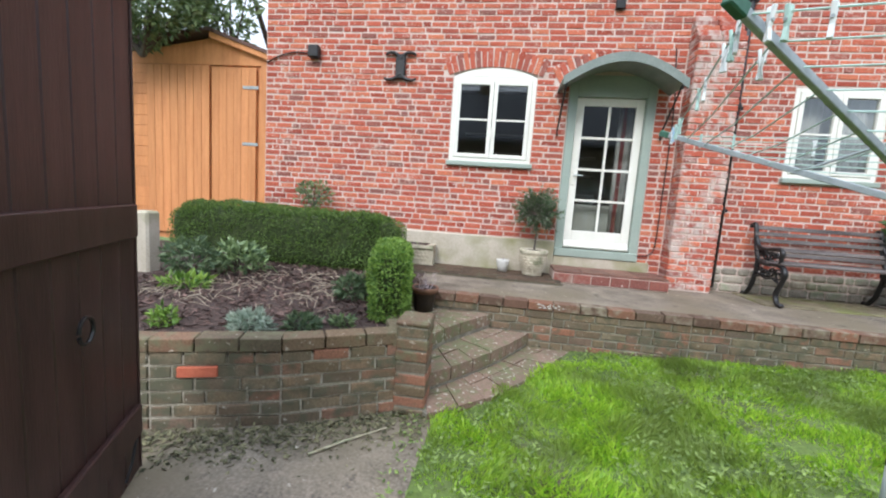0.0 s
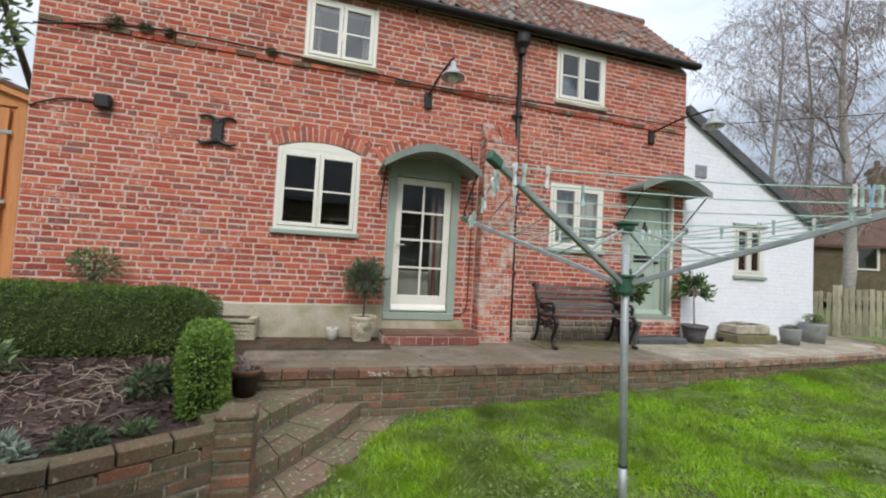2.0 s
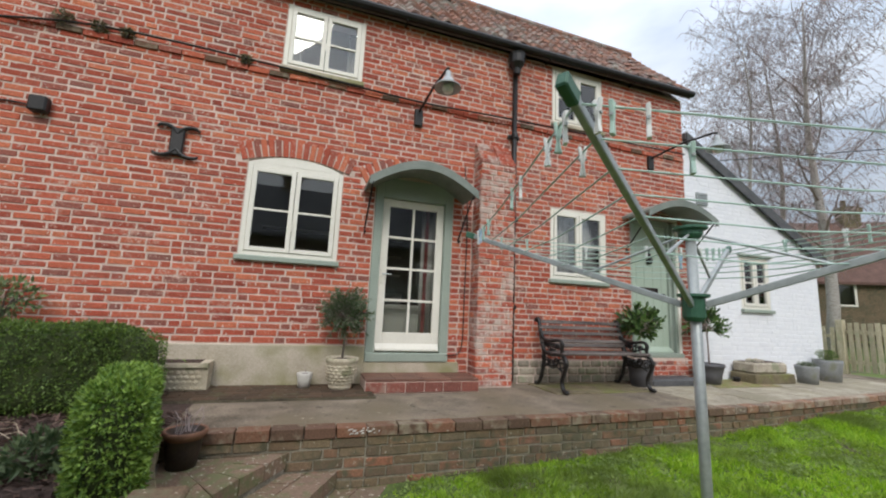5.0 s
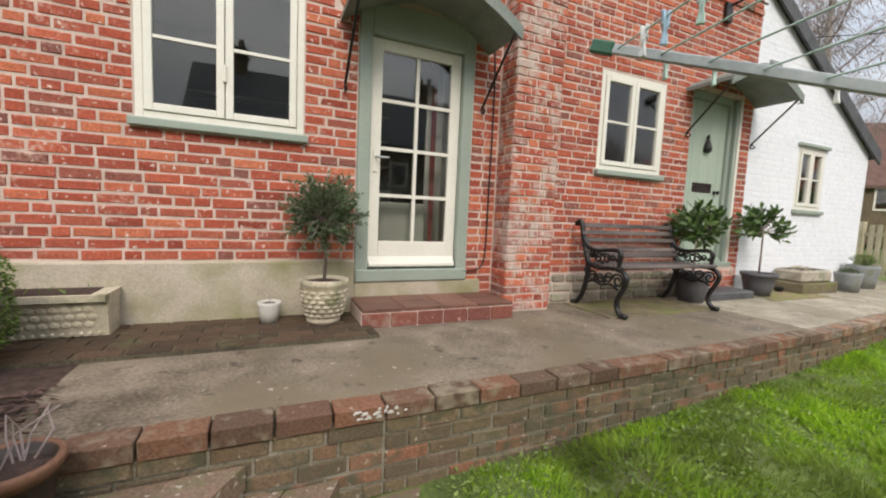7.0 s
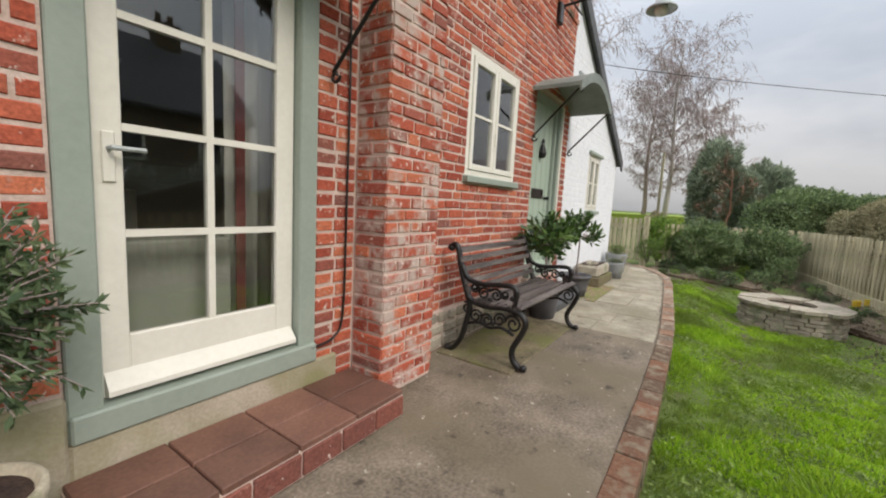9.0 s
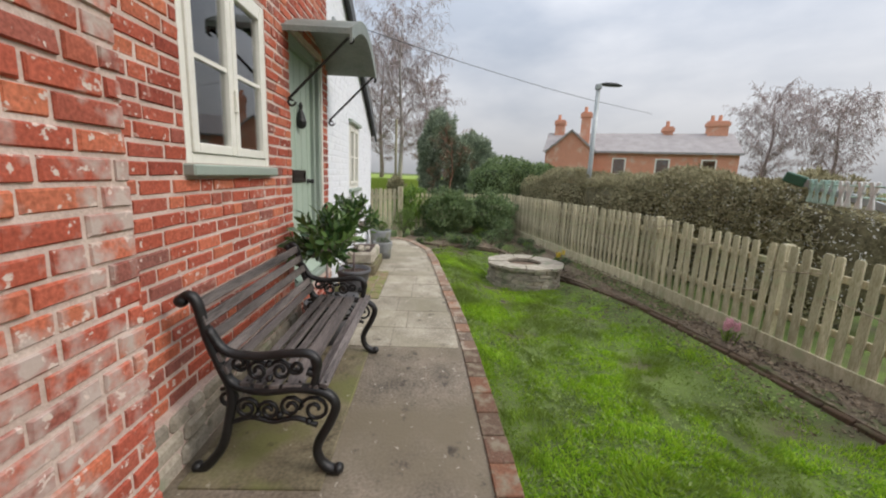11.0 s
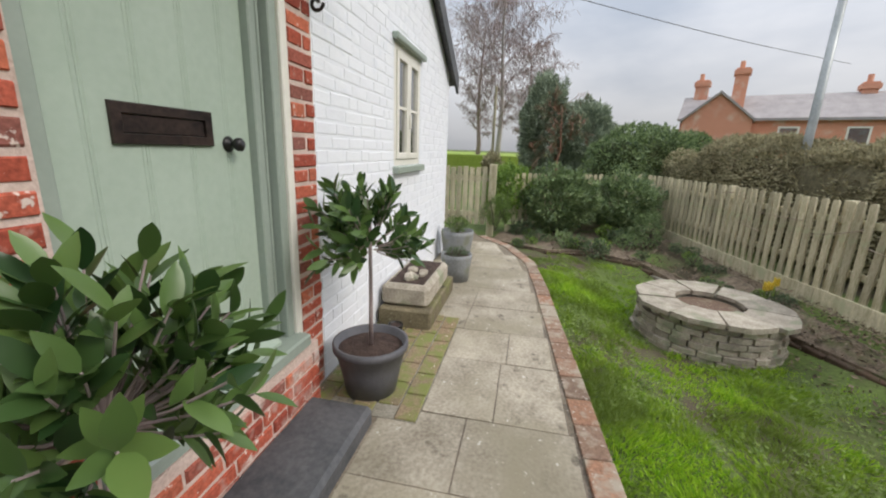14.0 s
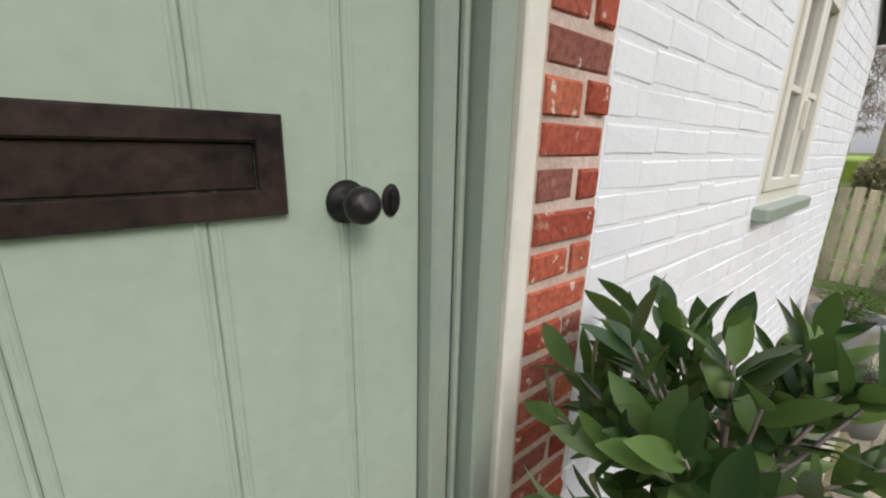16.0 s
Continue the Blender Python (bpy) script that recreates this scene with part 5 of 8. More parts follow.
trough = thing("stone_trough", (-1.55, 4.95, TERR + 0.03), "long cream cast stone trough with carved sides", "planter")
bm = new_bm()
add_prism(bm, [(4.86, 0.48), (5.04, 0.48), (5.06, 0.69), (5.085, 0.7), (5.085, 0.74), (4.8, 0.74), (4.8, 0.7), (4.83, 0.69)], -2.05, -0.97, "x")
part("body", bm, M_RECON, trough)
part("soil", box(-2.01, -1.05, 4.835, 5.055, 0.735, 0.746), M_SOIL, trough)
bm = new_bm()
for row in range(3):
    for i in range(19):
        bmesh.ops.create_icosphere(bm, subdivisions=1, radius=0.024, matrix=Matrix.Translation((-2.02 + i * 0.053 + 0.02 * (row % 2), 4.835 + 0.006 * (2 - row), 0.555 + row * 0.048)) @ Matrix.Diagonal((1.2, 0.35, 0.9, 1)))
for i in range(24):
    bmesh.ops.create_icosphere(bm, subdivisions=1, radius=0.015, matrix=Matrix.Translation((-2.03 + i * 0.044, 4.855, 0.497)))
tagged(part("carving", bm, M_RECON, trough), kind="stuff")
r_ = random.Random(5)
bm = new_bm()
for i in range(16):
    x, y = r_.uniform(-1.95, -1.1), r_.uniform(4.86, 5.03)
    add_tube(bm, [(x, y, 0.74), (x + r_.gauss(0, 0.02), y + r_.gauss(0, 0.02), 0.74 + r_.uniform(0.015, 0.04))], 0.004, 4, 0.002)
tagged(part("seedlings", bm, M_BOX, trough), kind="stuff")

white = planter("plant_pot", "small pale stoneware pot with a bare stem", (-0.07, 4.93, TERR + 0.03), cup(0.06, 0.08, 0.15, 0.012), M_WHITEPOT, soil=(0.068, 0.128))
part("stem", tube([(-0.07, 4.93, 0.6), (-0.065, 4.93, 0.66), (-0.08, 4.92, 0.7)], 0.004, 5, 0.002), M_TWIG, white)
brown = planter("plant_pot", "brown glazed terracotta pot of bare stems", (-0.785, 3.385, 0.301), cup(0.085, 0.113, 0.22, 0.018, 0.01), M_TERRA, soil=(0.098, 0.187),
                rim=([(0.106, 0.165), (0.126, 0.197), (0.13, 0.214), (0.125, 0.226), (0.109, 0.222), (0.103, 0.17)], M_TERRARIM))
bm = new_bm()
for i in range(9):
    x, y = -0.785 + r_.uniform(-0.06, 0.06), 3.385 + r_.uniform(-0.06, 0.06)
    add_tube(bm, [(x, y, 0.49), (x + r_.gauss(0, 0.02), y + r_.gauss(0, 0.02), 0.58), (x + r_.gauss(0, 0.04), y + r_.gauss(0, 0.04), 0.65)], 0.004, 4, 0.002)
tagged(part("dead_stems", bm, M_TWIG, brown), kind="stuff")

# stone sink and pots at the white wall
sink = thing("stone_trough", (7.1, 4.9, TERR), "old grey stone sink on brick supports by the white wall", "planter")
bm = new_bm()
add_box(bm, 6.55, 7.3, 4.73, 5.1, 0.6, 0.77, bevel=0.03)
part("sink", bm, M_STONE, sink)
part("hollow", box(6.61, 7.24, 4.78, 5.05, 0.765, 0.774), M_SOIL, sink)
part("support", box(6.5, 7.42, 4.7, 5.1, TERR, 0.6, bevel=0.012), M_MOSSSLAB, sink, "flat stone base slab")
r_ = random.Random(9)
bm = new_bm()
for i in range(6):
    bmesh.ops.create_icosphere(bm, subdivisions=1, radius=r_.uniform(0.03, 0.06), matrix=Matrix.Translation((r_.uniform(6.7, 7.16), r_.uniform(4.83, 5.0), 0.785)) @ Matrix.Diagonal((1.2, 1, 0.7, 1)))
tagged(part("pebble_fill", bm, M_STONE, sink), kind="stuff")
g1 = planter("plant_pot", "galvanised grey tub with a low grey plant", (7.78, 4.74, TERR), cup(0.13, 0.16, 0.28, 0.014), M_TUB, group="galvanised tubs", soil=(0.15, 0.25))
g2 = planter("plant_pot", "galvanised grey tub with handles by the white wall", (8.6, 4.88, TERR), cup(0.16, 0.2, 0.36, 0.014), M_TUB, group="galvanised tubs", soil=(0.18, 0.3))
bush("box_ball", "small clipped dark green ball in the grey tub", (8.6, 4.88, 0.88), (0.17, 0.17, 0.13), 1800, M_BOXDARK, 31, 0.018, "plant")
bush("heather", "low grey-green heather in the tub", (7.78, 4.74, 0.73), (0.14, 0.14, 0.07), 700, M_OLIVE, 32, 0.02, "plant")
small = planter("plant_pot", "small dark pot tipped on the mossy bricks", (6.4, 4.93, TERR), cup(0.045, 0.055, 0.08, 0.008), M_BLACK, soil=(0.045, 0.066))

# wash-line dryer
DRY = Vector((1.63, 1.74, 0.0))
dryer = thing("rotary_dryer", (DRY.x, DRY.y, 0.05), "rotary washing line on a grey pole with green fittings", "clothes dryer")
part("pole", tube([(DRY.x + 0.04, DRY.y, -0.05), (DRY.x, DRY.y, 1.78)], 0.024, 12), M_GALV, dryer, smooth=True)
part("ground_socket", tube([(DRY.x + 0.04, DRY.y, 0.0), (DRY.x + 0.033, DRY.y, 0.3)], 0.0265, 12), M_GALV, dryer, smooth=True)
part("collar", tube([(DRY.x + 0.033, DRY.y, 0.295), (DRY.x + 0.033, DRY.y, 0.312)], 0.029, 12), M_BLACK, dryer, "dark rubber collar", smooth=True)
for z, h, r in ((1.36, 0.13, 0.05), (1.76, 0.06, 0.055)):
    bm = new_bm()
    add_lathe(bm, [(0.0, 0), (r * 0.7, 0), (r, 0.02), (r, h - 0.02), (r * 1.4, h - 0.012), (r * 1.4, h), (0.0, h)], (DRY.x, DRY.y, z), 14)
    part("hub", bm, M_DRYGREEN, dryer, "green plastic hub")
ARMS = [29, 119, 209, 299]
tips = []
for a in ARMS:
    d = Vector((math.cos(radians(a)), math.sin(radians(a)), 0))
    root, tip = DRY + d * 0.05 + Vector((0, 0, 1.44)), DRY + d * 1.36 + Vector((0, 0, 1.9))
    tips.append((root, tip))
    ax = (tip - root).normalized()
    m = Matrix((ax, ax.cross(Vector((0, 0, 1))).normalized(), ax.cross(Vector((0, 0, 1))).normalized().cross(ax))).transposed().to_4x4()
    bm = box(0, (tip - root).length, -0.011, 0.011, -0.016, 0.016, Matrix.Translation(root) @ m, bevel=0.003)
    arm = part("arm", bm, M_GALV, dryer)
    part("tip_cap", box((tip - root).length - 0.02, (tip - root).length + 0.06, -0.016, 0.016, -0.022, 0.022, Matrix.Translation(root) @ m, bevel=0.005), M_DRYGREEN, arm, "green end cap")
    mid = root.lerp(tip, 0.36)
    part("strut", tube([DRY + Vector((0, 0, 1.79)), mid], 0.007, 6), M_GALV, dryer)
for k in range(7):
    f = 0.38 + 0.1 * k
    for i in range(4):
        p, q = tips[i][0].lerp(tips[i][1], f), tips[(i + 1) % 4][0].lerp(tips[(i + 1) % 4][1], f)
        sag = Vector((0, 0, -0.02))
        part("line", tube([p, p.lerp(q, 0.5) + sag, q], 0.0032, 5), M_LINE, dryer)


def clothes_peg(at, turn, material, label):
    p = thing("clothes_peg", at, label, "clothes peg", "pegs on the washing line")
    base = Matrix.Translation(at) @ Matrix.Rotation(turn, 4, "Z")
    for s in (-1, 1):
        m = base @ Matrix.Rotation(radians(9 * s), 4, "Y")
        part("leg", box(-0.005 + 0.006 * s, 0.005 + 0.006 * s, -0.006, 0.006, -0.075, 0.02, m, bevel=0.002), material, p)
    part("spring", tube([base @ Vector((-0.012, 0, -0.02)), base @ Vector((0.012, 0, -0.02))], 0.005, 6), M_GALV, p)


r_ = random.Random(14)
for i, (side, f, k) in enumerate([(1, u, w) for u in (0.08, 0.13, 0.2, 0.3, 0.62, 0.7) for w in (6,)] + [(2, 0.1, 6), (2, 0.16, 5), (2, 0.85, 6), (2, 0.92, 6), (2, 0.79, 6), (2, 0.77, 6), (2, 0.755, 6), (2, 0.81, 6), (2, 0.83, 5), (1, 0.96, 6), (1, 0.93, 6), (1, 0.945, 5), (2, 0.03, 6), (2, 0.05, 6), (1, 0.88, 6), (0, 0.015, 6), (0, 0.035, 6), (0, 0.06, 6), (0, 0.085, 6), (0, 0.11, 6), (0, 0.13, 6), (0, 0.16, 6), (0, 0.19, 6), (0, 0.2, 4), (0, 0.33, 6), (0, 0.6, 5), (0, 0.8, 6), (0, 0.9, 6),
                                   (3, 0.2, 6), (3, 0.28, 5), (3, 0.5, 6), (3, 0.56, 6), (3, 0.75, 6)]):
    g = 0.38 + 0.1 * k
    p, q = tips[side][0].lerp(tips[side][1], g), tips[(side + 1) % 4][0].lerp(tips[(side + 1) % 4][1], g)
    at = p.lerp(q, f) + Vector((0, 0, -0.02 * 4 * f * (1 - f) + 0.0))
    mt, lb = ((M_WHITEPLASTIC, "white plastic peg on the line"), (M_LINE, "pale green plastic peg on the line"), (M_BLUEPLASTIC, "blue plastic peg on the line"), (M_PINKPLASTIC, "pink plastic peg on the line"))[r_.choice((0, 0, 0, 1, 1, 1, 0, 1, 2))]
    clothes_peg(at, r_.uniform(0, 3), mt, lb)

# well ring
well = thing("stone_well", (7.95, 2.27, 0.0), "low round dry-stone well ring with a flat stone rim", "well")
WX, WY, WR = 7.95, 2.27, 0.66
r_ = random.Random(3)
for row in range(8):
    a, z = r_.uniform(0, 1), -0.07 + row * 0.057
    end = a + 2 * math.pi
    while a < end - 0.06:
        w = min(r_.uniform(0.2, 0.42), end - a)
        bm = new_bm()
        rr, dz = WR - 0.01 * row + r_.uniform(-0.015, 0.02), r_.uniform(0.046, 0.056)
        out = [(WX + rr * math.cos(a + 0.012), WY + rr * math.sin(a + 0.012)), (WX + (rr + 0.012) * math.cos(a + w / 2), WY + (rr + 0.012) * math.sin(a + w / 2)),
               (WX + rr * math.cos(a + w - 0.012), WY + rr * math.sin(a + w - 0.012)),
               (WX + (rr - 0.18) * math.cos(a + w - 0.02), WY + (rr - 0.18) * math.sin(a + w - 0.02)), (WX + (rr - 0.18) * math.cos(a + 0.02), WY + (rr - 0.18) * math.sin(a + 0.02))]
        add_prism(bm, out, z + r_.uniform(0, 0.006), z + dz)
        part("stone", bm, M_STONE, well)
        a += w
a = 0.2
for k in range(9):
    w = 2 * math.pi / 9 * r_.uniform(0.94, 1.0)
    bm = new_bm()
    rr = 0.65 + r_.uniform(-0.02, 0.035)
    inner = 0.29 + r_.uniform(-0.015, 0.015)
    b_ = 0.2 + k * 2 * math.pi / 9
    out = [(WX + q * math.cos(b_ + w * u), WY + q * math.sin(b_ + w * u)) for q, u in ((rr, 0), (rr + 0.02, 0.35), (rr, 0.7), (rr - 0.01, 0.97), (inner, 0.97), (inner, 0.5), (inner, 0))]
    add_prism(bm, out, 0.388, 0.43 + r_.uniform(-0.008, 0.008))
    part("rim_stone", bm, M_STONE, well, "pale flat rim stone")
bm = new_bm()
add_lathe(bm, [(WR - 0.12, -0.1), (WR - 0.12, 0.385), (0.33, 0.385), (0.31, 0.33), (0.0, 0.33)], (WX, WY, 0), 24)
part("core", bm, M_MORTAR_OLD, well)
part("cover", add_lathe(new_bm(), [(0.0, 0.335), (0.28, 0.335), (0.28, 0.365), (0.0, 0.37)], (WX, WY, 0), 24), M_KERB, well, "rusty round cover")

# ---- picket fence and gate ----
def fence_run(name, label, p, q, seed, top=1.15, rails=True, step=0.128):
    f = thing(name, (p[0], p[1], ground_z(*p)), label, "fence", kind="structure")
    r = random.Random(seed)
    a, b = Vector((*p, 0)), Vector((*q, 0))
    L = (b - a).length
    ax = (b - a).normalized()
    ang = math.atan2(ax.y, ax.x)
    shapes = []
    for k in range(4):
        h, w = top - 0.2 + r.uniform(-0.02, 0.02), 0.072
        me = bpy.data.meshes.new("picket")
        bmm = new_bm()
        add_prism(bmm, [(-w / 2, 0), (w / 2, 0), (w / 2, h - 0.018), (w * 0.34, h), (-w * 0.34, h), (-w / 2, h - 0.018)], -0.01, 0.01, "y")
        bmm.to_mesh(me)
        bmm.free()
        me.materials.append(M_FENCE)
        shapes.append(me)
    n = int(L / step)
    for i in range(n):
        c = a + ax * (i + 0.5) * step
        ob = new("picket", r.choice(shapes))
        z = ground_z(c.x, c.y) + 0.16
        ob.parent, ob.matrix_parent_inverse = f, HOMES[f]
        ob.matrix_basis = Matrix.Translation((c.x, c.y, z)) @ Matrix.Rotation(ang, 4, "Z") @ Matrix.Rotation(r.uniform(-0.035, 0.035), 4, "Y")
    side, bay = -0.03, 1.8
    spans = math.ceil(L / bay)
    for k in range(spans):
        u, w = k * bay, min(L, (k + 1) * bay)
        c0, c1 = a + ax * u, a + ax * w
        za, zb = ground_z(c0.x, c0.y), ground_z(c1.x, c1.y)
        m2 = Matrix.Translation((c0.x, c0.y, za)) @ Matrix.Rotation(ang, 4, "Z") @ Matrix.Rotation(-math.atan2(zb - za, w - u), 4, "Y")
        for rz in (0.42, 0.92):
            part("rail", box(0.002, w - u - 0.002, side - 0.03, side, rz - 0.035, rz + 0.035, m2, bevel=0.005), M_FENCE, f)
        part("gravel_board", box(0.002, w - u - 0.002, side + 0.042, side + 0.07, -0.03, 0.19 + r.uniform(-0.008, 0.008), m2, bevel=0.004), M_FENCE, f)
        part("post", box(-0.04, 0.04, side - 0.12, side - 0.03, -0.1, 1.12, m2, bevel=0.006), M_FENCE, f)
    return f


fence_run("fence_south", "long weathered picket fence with lichened pickets", (1.5, -0.16), (12.9, 1.68), 5)
fence_run("fence_east", "short weathered picket fence behind the shrubs", (12.85, 1.75), (11.15, 4.45), 6)
fence_run("fence_lane", "weathered picket fence beyond the timber gate", (10.82, 5.85), (10.82, 9.4), 9)
gate = thing("garden_gate", (10.9, 5.0, 0.45), "weathered slatted timber gate beside the white wall", "gate")
for k in range(8):
    part("slat", box(10.78 + 0.02, 10.8 + 0.02, 4.78 + k * 0.11, 4.86 + k * 0.11, 0.5, 1.5 - 0.01 * (k % 3), bevel=0.003), M_FENCE, gate)
for z in (0.68, 1.3):
    part("rail", box(10.82, 10.86, 4.75, 5.68, z - 0.04, z + 0.04), M_FENCE, gate)
for y in (4.68, 5.75):
    part("gate_post", box(10.76, 10.88, y - 0.06, y + 0.06, 0.3, 1.55, bevel=0.008), M_FENCE, gate)

# ---- the far side: hedges, trees, houses ----
def hedgerow(name, label, p, q, height, depth, count, material, seed, leaf, category="hedge", base=0.2, pw=4, core=None):
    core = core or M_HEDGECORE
    L = (Vector(q) - Vector(p)).length
    ang = math.atan2(q[1] - p[1], q[0] - p[0])
    h = thing(name, (*p, base), label, category)
    w, n, r = hedge_points(count, 0, L, -depth / 2, depth / 2, 0, height, seed, power=pw)
    rough = np.array([noise.noise(Vector(a * 0.9) + Vector((seed, 0, 0))) * 0.28 + noise.noise(Vector(a * 2.6)) * 0.13 for a in w])
    w = w + n * (rough - r.uniform(0, 0.3, count) ** 2)[:, None]
    d = n * 0.5 + r.normal(0, 0.7, n.shape)
    c, s = math.cos(ang), math.sin(ang)
    R = np.array([[c, -s, 0], [s, c, 0], [0, 0, 1]])
    w, d, n = w @ R.T + (p[0], p[1], base), d @ R.T, n @ R.T
    tagged(leaf_mesh("leaves", w, d, n + r.normal(0, 0.6, n.shape), r.uniform(0.6, 1.5, count) * leaf, r.uniform(0.25, 0.5, count) * leaf, material, h), kind="stuff")
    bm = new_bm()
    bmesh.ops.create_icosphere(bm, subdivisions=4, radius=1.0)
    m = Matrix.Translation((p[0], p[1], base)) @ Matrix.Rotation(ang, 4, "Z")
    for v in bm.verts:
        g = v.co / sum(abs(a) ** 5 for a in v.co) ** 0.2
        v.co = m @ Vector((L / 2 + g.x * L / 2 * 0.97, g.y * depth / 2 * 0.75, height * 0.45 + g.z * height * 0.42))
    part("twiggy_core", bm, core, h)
    return h


hedgerow("hawthorn_hedge", "half-bare brown and green hedge behind the picket fence", (5.0, -1.2), (15.0, 0.55), 1.85, 1.3, 95000, M_HEDGETWIG, 41, 0.07, core=M_TWIGCORE)
hedgerow("evergreen_hedge", "dark evergreen hedge beyond the garden corner", (14.6, 2.3), (17.5, -0.9), 2.25, 1.6, 14000, M_LAUREL, 42, 0.11)
bush("laurel_shrub", "glossy dark evergreen shrub before the corner fence", (11.4, 3.5, 0.93), (0.65, 0.95, 0.66), 8000, M_LAUREL, 43, 0.085)
bush("laurel_shrub", "glossy dark evergreen shrub beside the corner fence", (11.9, 2.3, 0.92), (0.8, 0.8, 0.66), 6000, M_LAUREL, 44, 0.085)
bush("laurel_shrub", "broad evergreen shrub with pale new leaves near the gate", (11.5, 4.45, 1.05), (0.6, 0.55, 0.65), 4600, M_BOX, 45, 0.07)
bush("box_ball", "round clipped box ball at the path's end", (10.5, 4.56, 0.8), (0.31, 0.31, 0.34), 4200, M_BOXDARK, 46, 0.022, "shrub")
bush("fence_shrub", "small dark shrub against the picket fence", (10.9, 2.1, 0.55), (0.3, 0.3, 0.42), 1500, M_LAUREL, 47, 0.05)

# bed along the fence, edged with old bricks
BED = [(3.5, 0.75), (4.8, 0.92), (5.9, 1.14), (7.5, 1.53), (9.0, 1.85), (9.9, 2.4), (10.1, 3.1), (9.9, 3.75)]
bm = add_prism(new_bm(), [(3.5, 0.22), (12.8, 1.7), (11.1, 4.5), (10.4, 4.6)] + [(x + 0.05, y - 0.03) for x, y in BED[::-1]], -0.2, 0.3)
for v in bm.verts:
    if v.co.z > 0:
        v.co.z = ground_z(v.co.x, v.co.y) + 0.055
struct("ground_border", bm, M_LITTER, "dark earth border with low plants along the fence", "flower bed")
r_ = random.Random(77)
for i in range(44):
    t = i / 43
    if i % 3:
        x, y = 9.95 + r_.uniform(0, 1.4), 2.3 + r_.uniform(0, 2.0)
    else:
        x = 8.3 + t * 2.4
        y = 0.45 + 0.165 * (x - 4) + r_.uniform(0.1, 0.4)
    mt = (M_OLIVE, M_BOX, M_LAUREL, M_OLIVE)[i % 4]
    rr = r_.uniform(0.08, 0.2) if i % 3 else r_.uniform(0.06, 0.12)
    bush("border_plant", ("low grey-green clump in the border", "low bright green clump in the border", "low dark green clump in the border", "low grey-green clump in the border")[i % 4], (x, y, ground_z(x, y) + 0.05 + rr * 0.55), (rr * 1.3, rr * 1.3, rr * 0.8), 260, mt, 100 + i, rr * 0.32, "plant")


def flower(at, colour, label, n=3, seed=1):
    r = random.Random(seed)
    f = thing("spring_flower", at, label, "flower", "spring flowers")
    for i in range(n):
        bm, head = new_bm(), new_bm()
        x, y = at[0] + r.gauss(0, 0.03), at[1] + r.gauss(0, 0.03)
        h = r.uniform(0.17, 0.24)
        add_tube(bm, [(x, y, at[2]), (x + 0.01, y, at[2] + h)], 0.005, 5)
        for k in range(5):
            a = r.uniform(0, 6.28)
            add_tube(bm, [(x, y, at[2]), (x + 0.05 * math.cos(a), y + 0.05 * math.sin(a), at[2] + 0.13), (x + 0.09 * math.cos(a), y + 0.09 * math.sin(a), at[2] + 0.14)], 0.007, 4, 0.002)
        for k in range(26):
            e, a = k / 26, k * 2.4
            q = Vector((x + 0.022 * math.cos(a), y + 0.022 * math.sin(a), at[2] + h - 0.05 + e * 0.09))
            bmesh.ops.create_icosphere(head, subdivisions=1, radius=0.012, matrix=Matrix.Translation(q))
        part("stem", bm, M_BOX, f)
        part("flower_head", head, colour, f)


flower((5.05, 0.74, 0.22), M_PINKPLASTIC, "pink hyacinth flowering under the fence", 4, 3)
M_YELLOW = mat("yellow_petal", (0.6, 0.42, 0.03), (0.75, 0.55, 0.06), 0.6, 20, 60, 0.0)
flower((8.6, 1.45, 0.25), M_YELLOW, "yellow primrose beside the well", 2, 4)
flower((8.75, 1.35, 0.25), M_YELLOW, "yellow primrose beside the well", 1, 5)

# trees
birch("birch_tree", "tall bare silver birch with fine drooping twigs", (20.0, 10.6, 0.5), 15.5, 51, M_BIRCH, 0.24, 46)
birch("birch_tree", "tall bare silver birch behind the white outshot", (18.0, 11.9, 0.5), 13.5, 52, M_BIRCH, 0.15, 34)
birch("birch_tree", "tall bare birch standing behind its neighbours", (22.0, 13.2, 0.5), 15.0, 53, M_BIRCH, 0.18, 34)
birch("birch_tree", "tall pinkish bare birch beyond the garden corner", (33.0, 6.4, 0.9), 12.5, 54, M_BIRCH, 0.2, 46, least=0.011)
birch("bare_tree", "broad pinkish winter tree beyond the garden", (36.0, 8.2, 1.0), 11.0, 55, M_TWIG, 0.2, 40, least=0.013)
birch("bare_tree", "broad bare winter tree behind the conifers", (35.0, 4.6, 1.0), 8.5, 59, M_TWIG, 0.17, 36, least=0.013)
birch("bare_tree", "hazy rounded bare tree behind the far house", (36.0, -25.5, 1.0), 8.2, 56, M_TWIG, 0.2, 40, least=0.016, width=0.36)
birch("bare_tree", "hazy rounded bare tree beyond the hedge", (31.0, -26.5, 1.0), 7.0, 57, M_TWIG, 0.18, 34, least=0.016, width=0.36)
bare_tree("bare_tree", "small reddish bare tree before the conifers", (22.5, 2.9, 0.5), 3.6, 58, M_TERRARIM, depth=4, kids=3, trunk=0.06, spread=0.8, least=0.01)
bush("conifer", "dense dark conifer beyond the garden corner", (25.5, 3.5, 2.9), (1.5, 1.5, 3.2), 17000, M_PINE, 61, 0.22, "tree", lean=1.2)
bush("conifer", "broad dark conifer beyond the garden corner", (25.0, 1.6, 2.3), (1.5, 1.7, 2.4), 15000, M_PINE, 62, 0.22, "tree", lean=1.2)
bush("conifer", "low dark evergreen mass beyond the hedge", (24.5, -0.6, 1.4), (1.8, 1.8, 1.4), 6000, M_LAUREL, 63, 0.3, "tree")
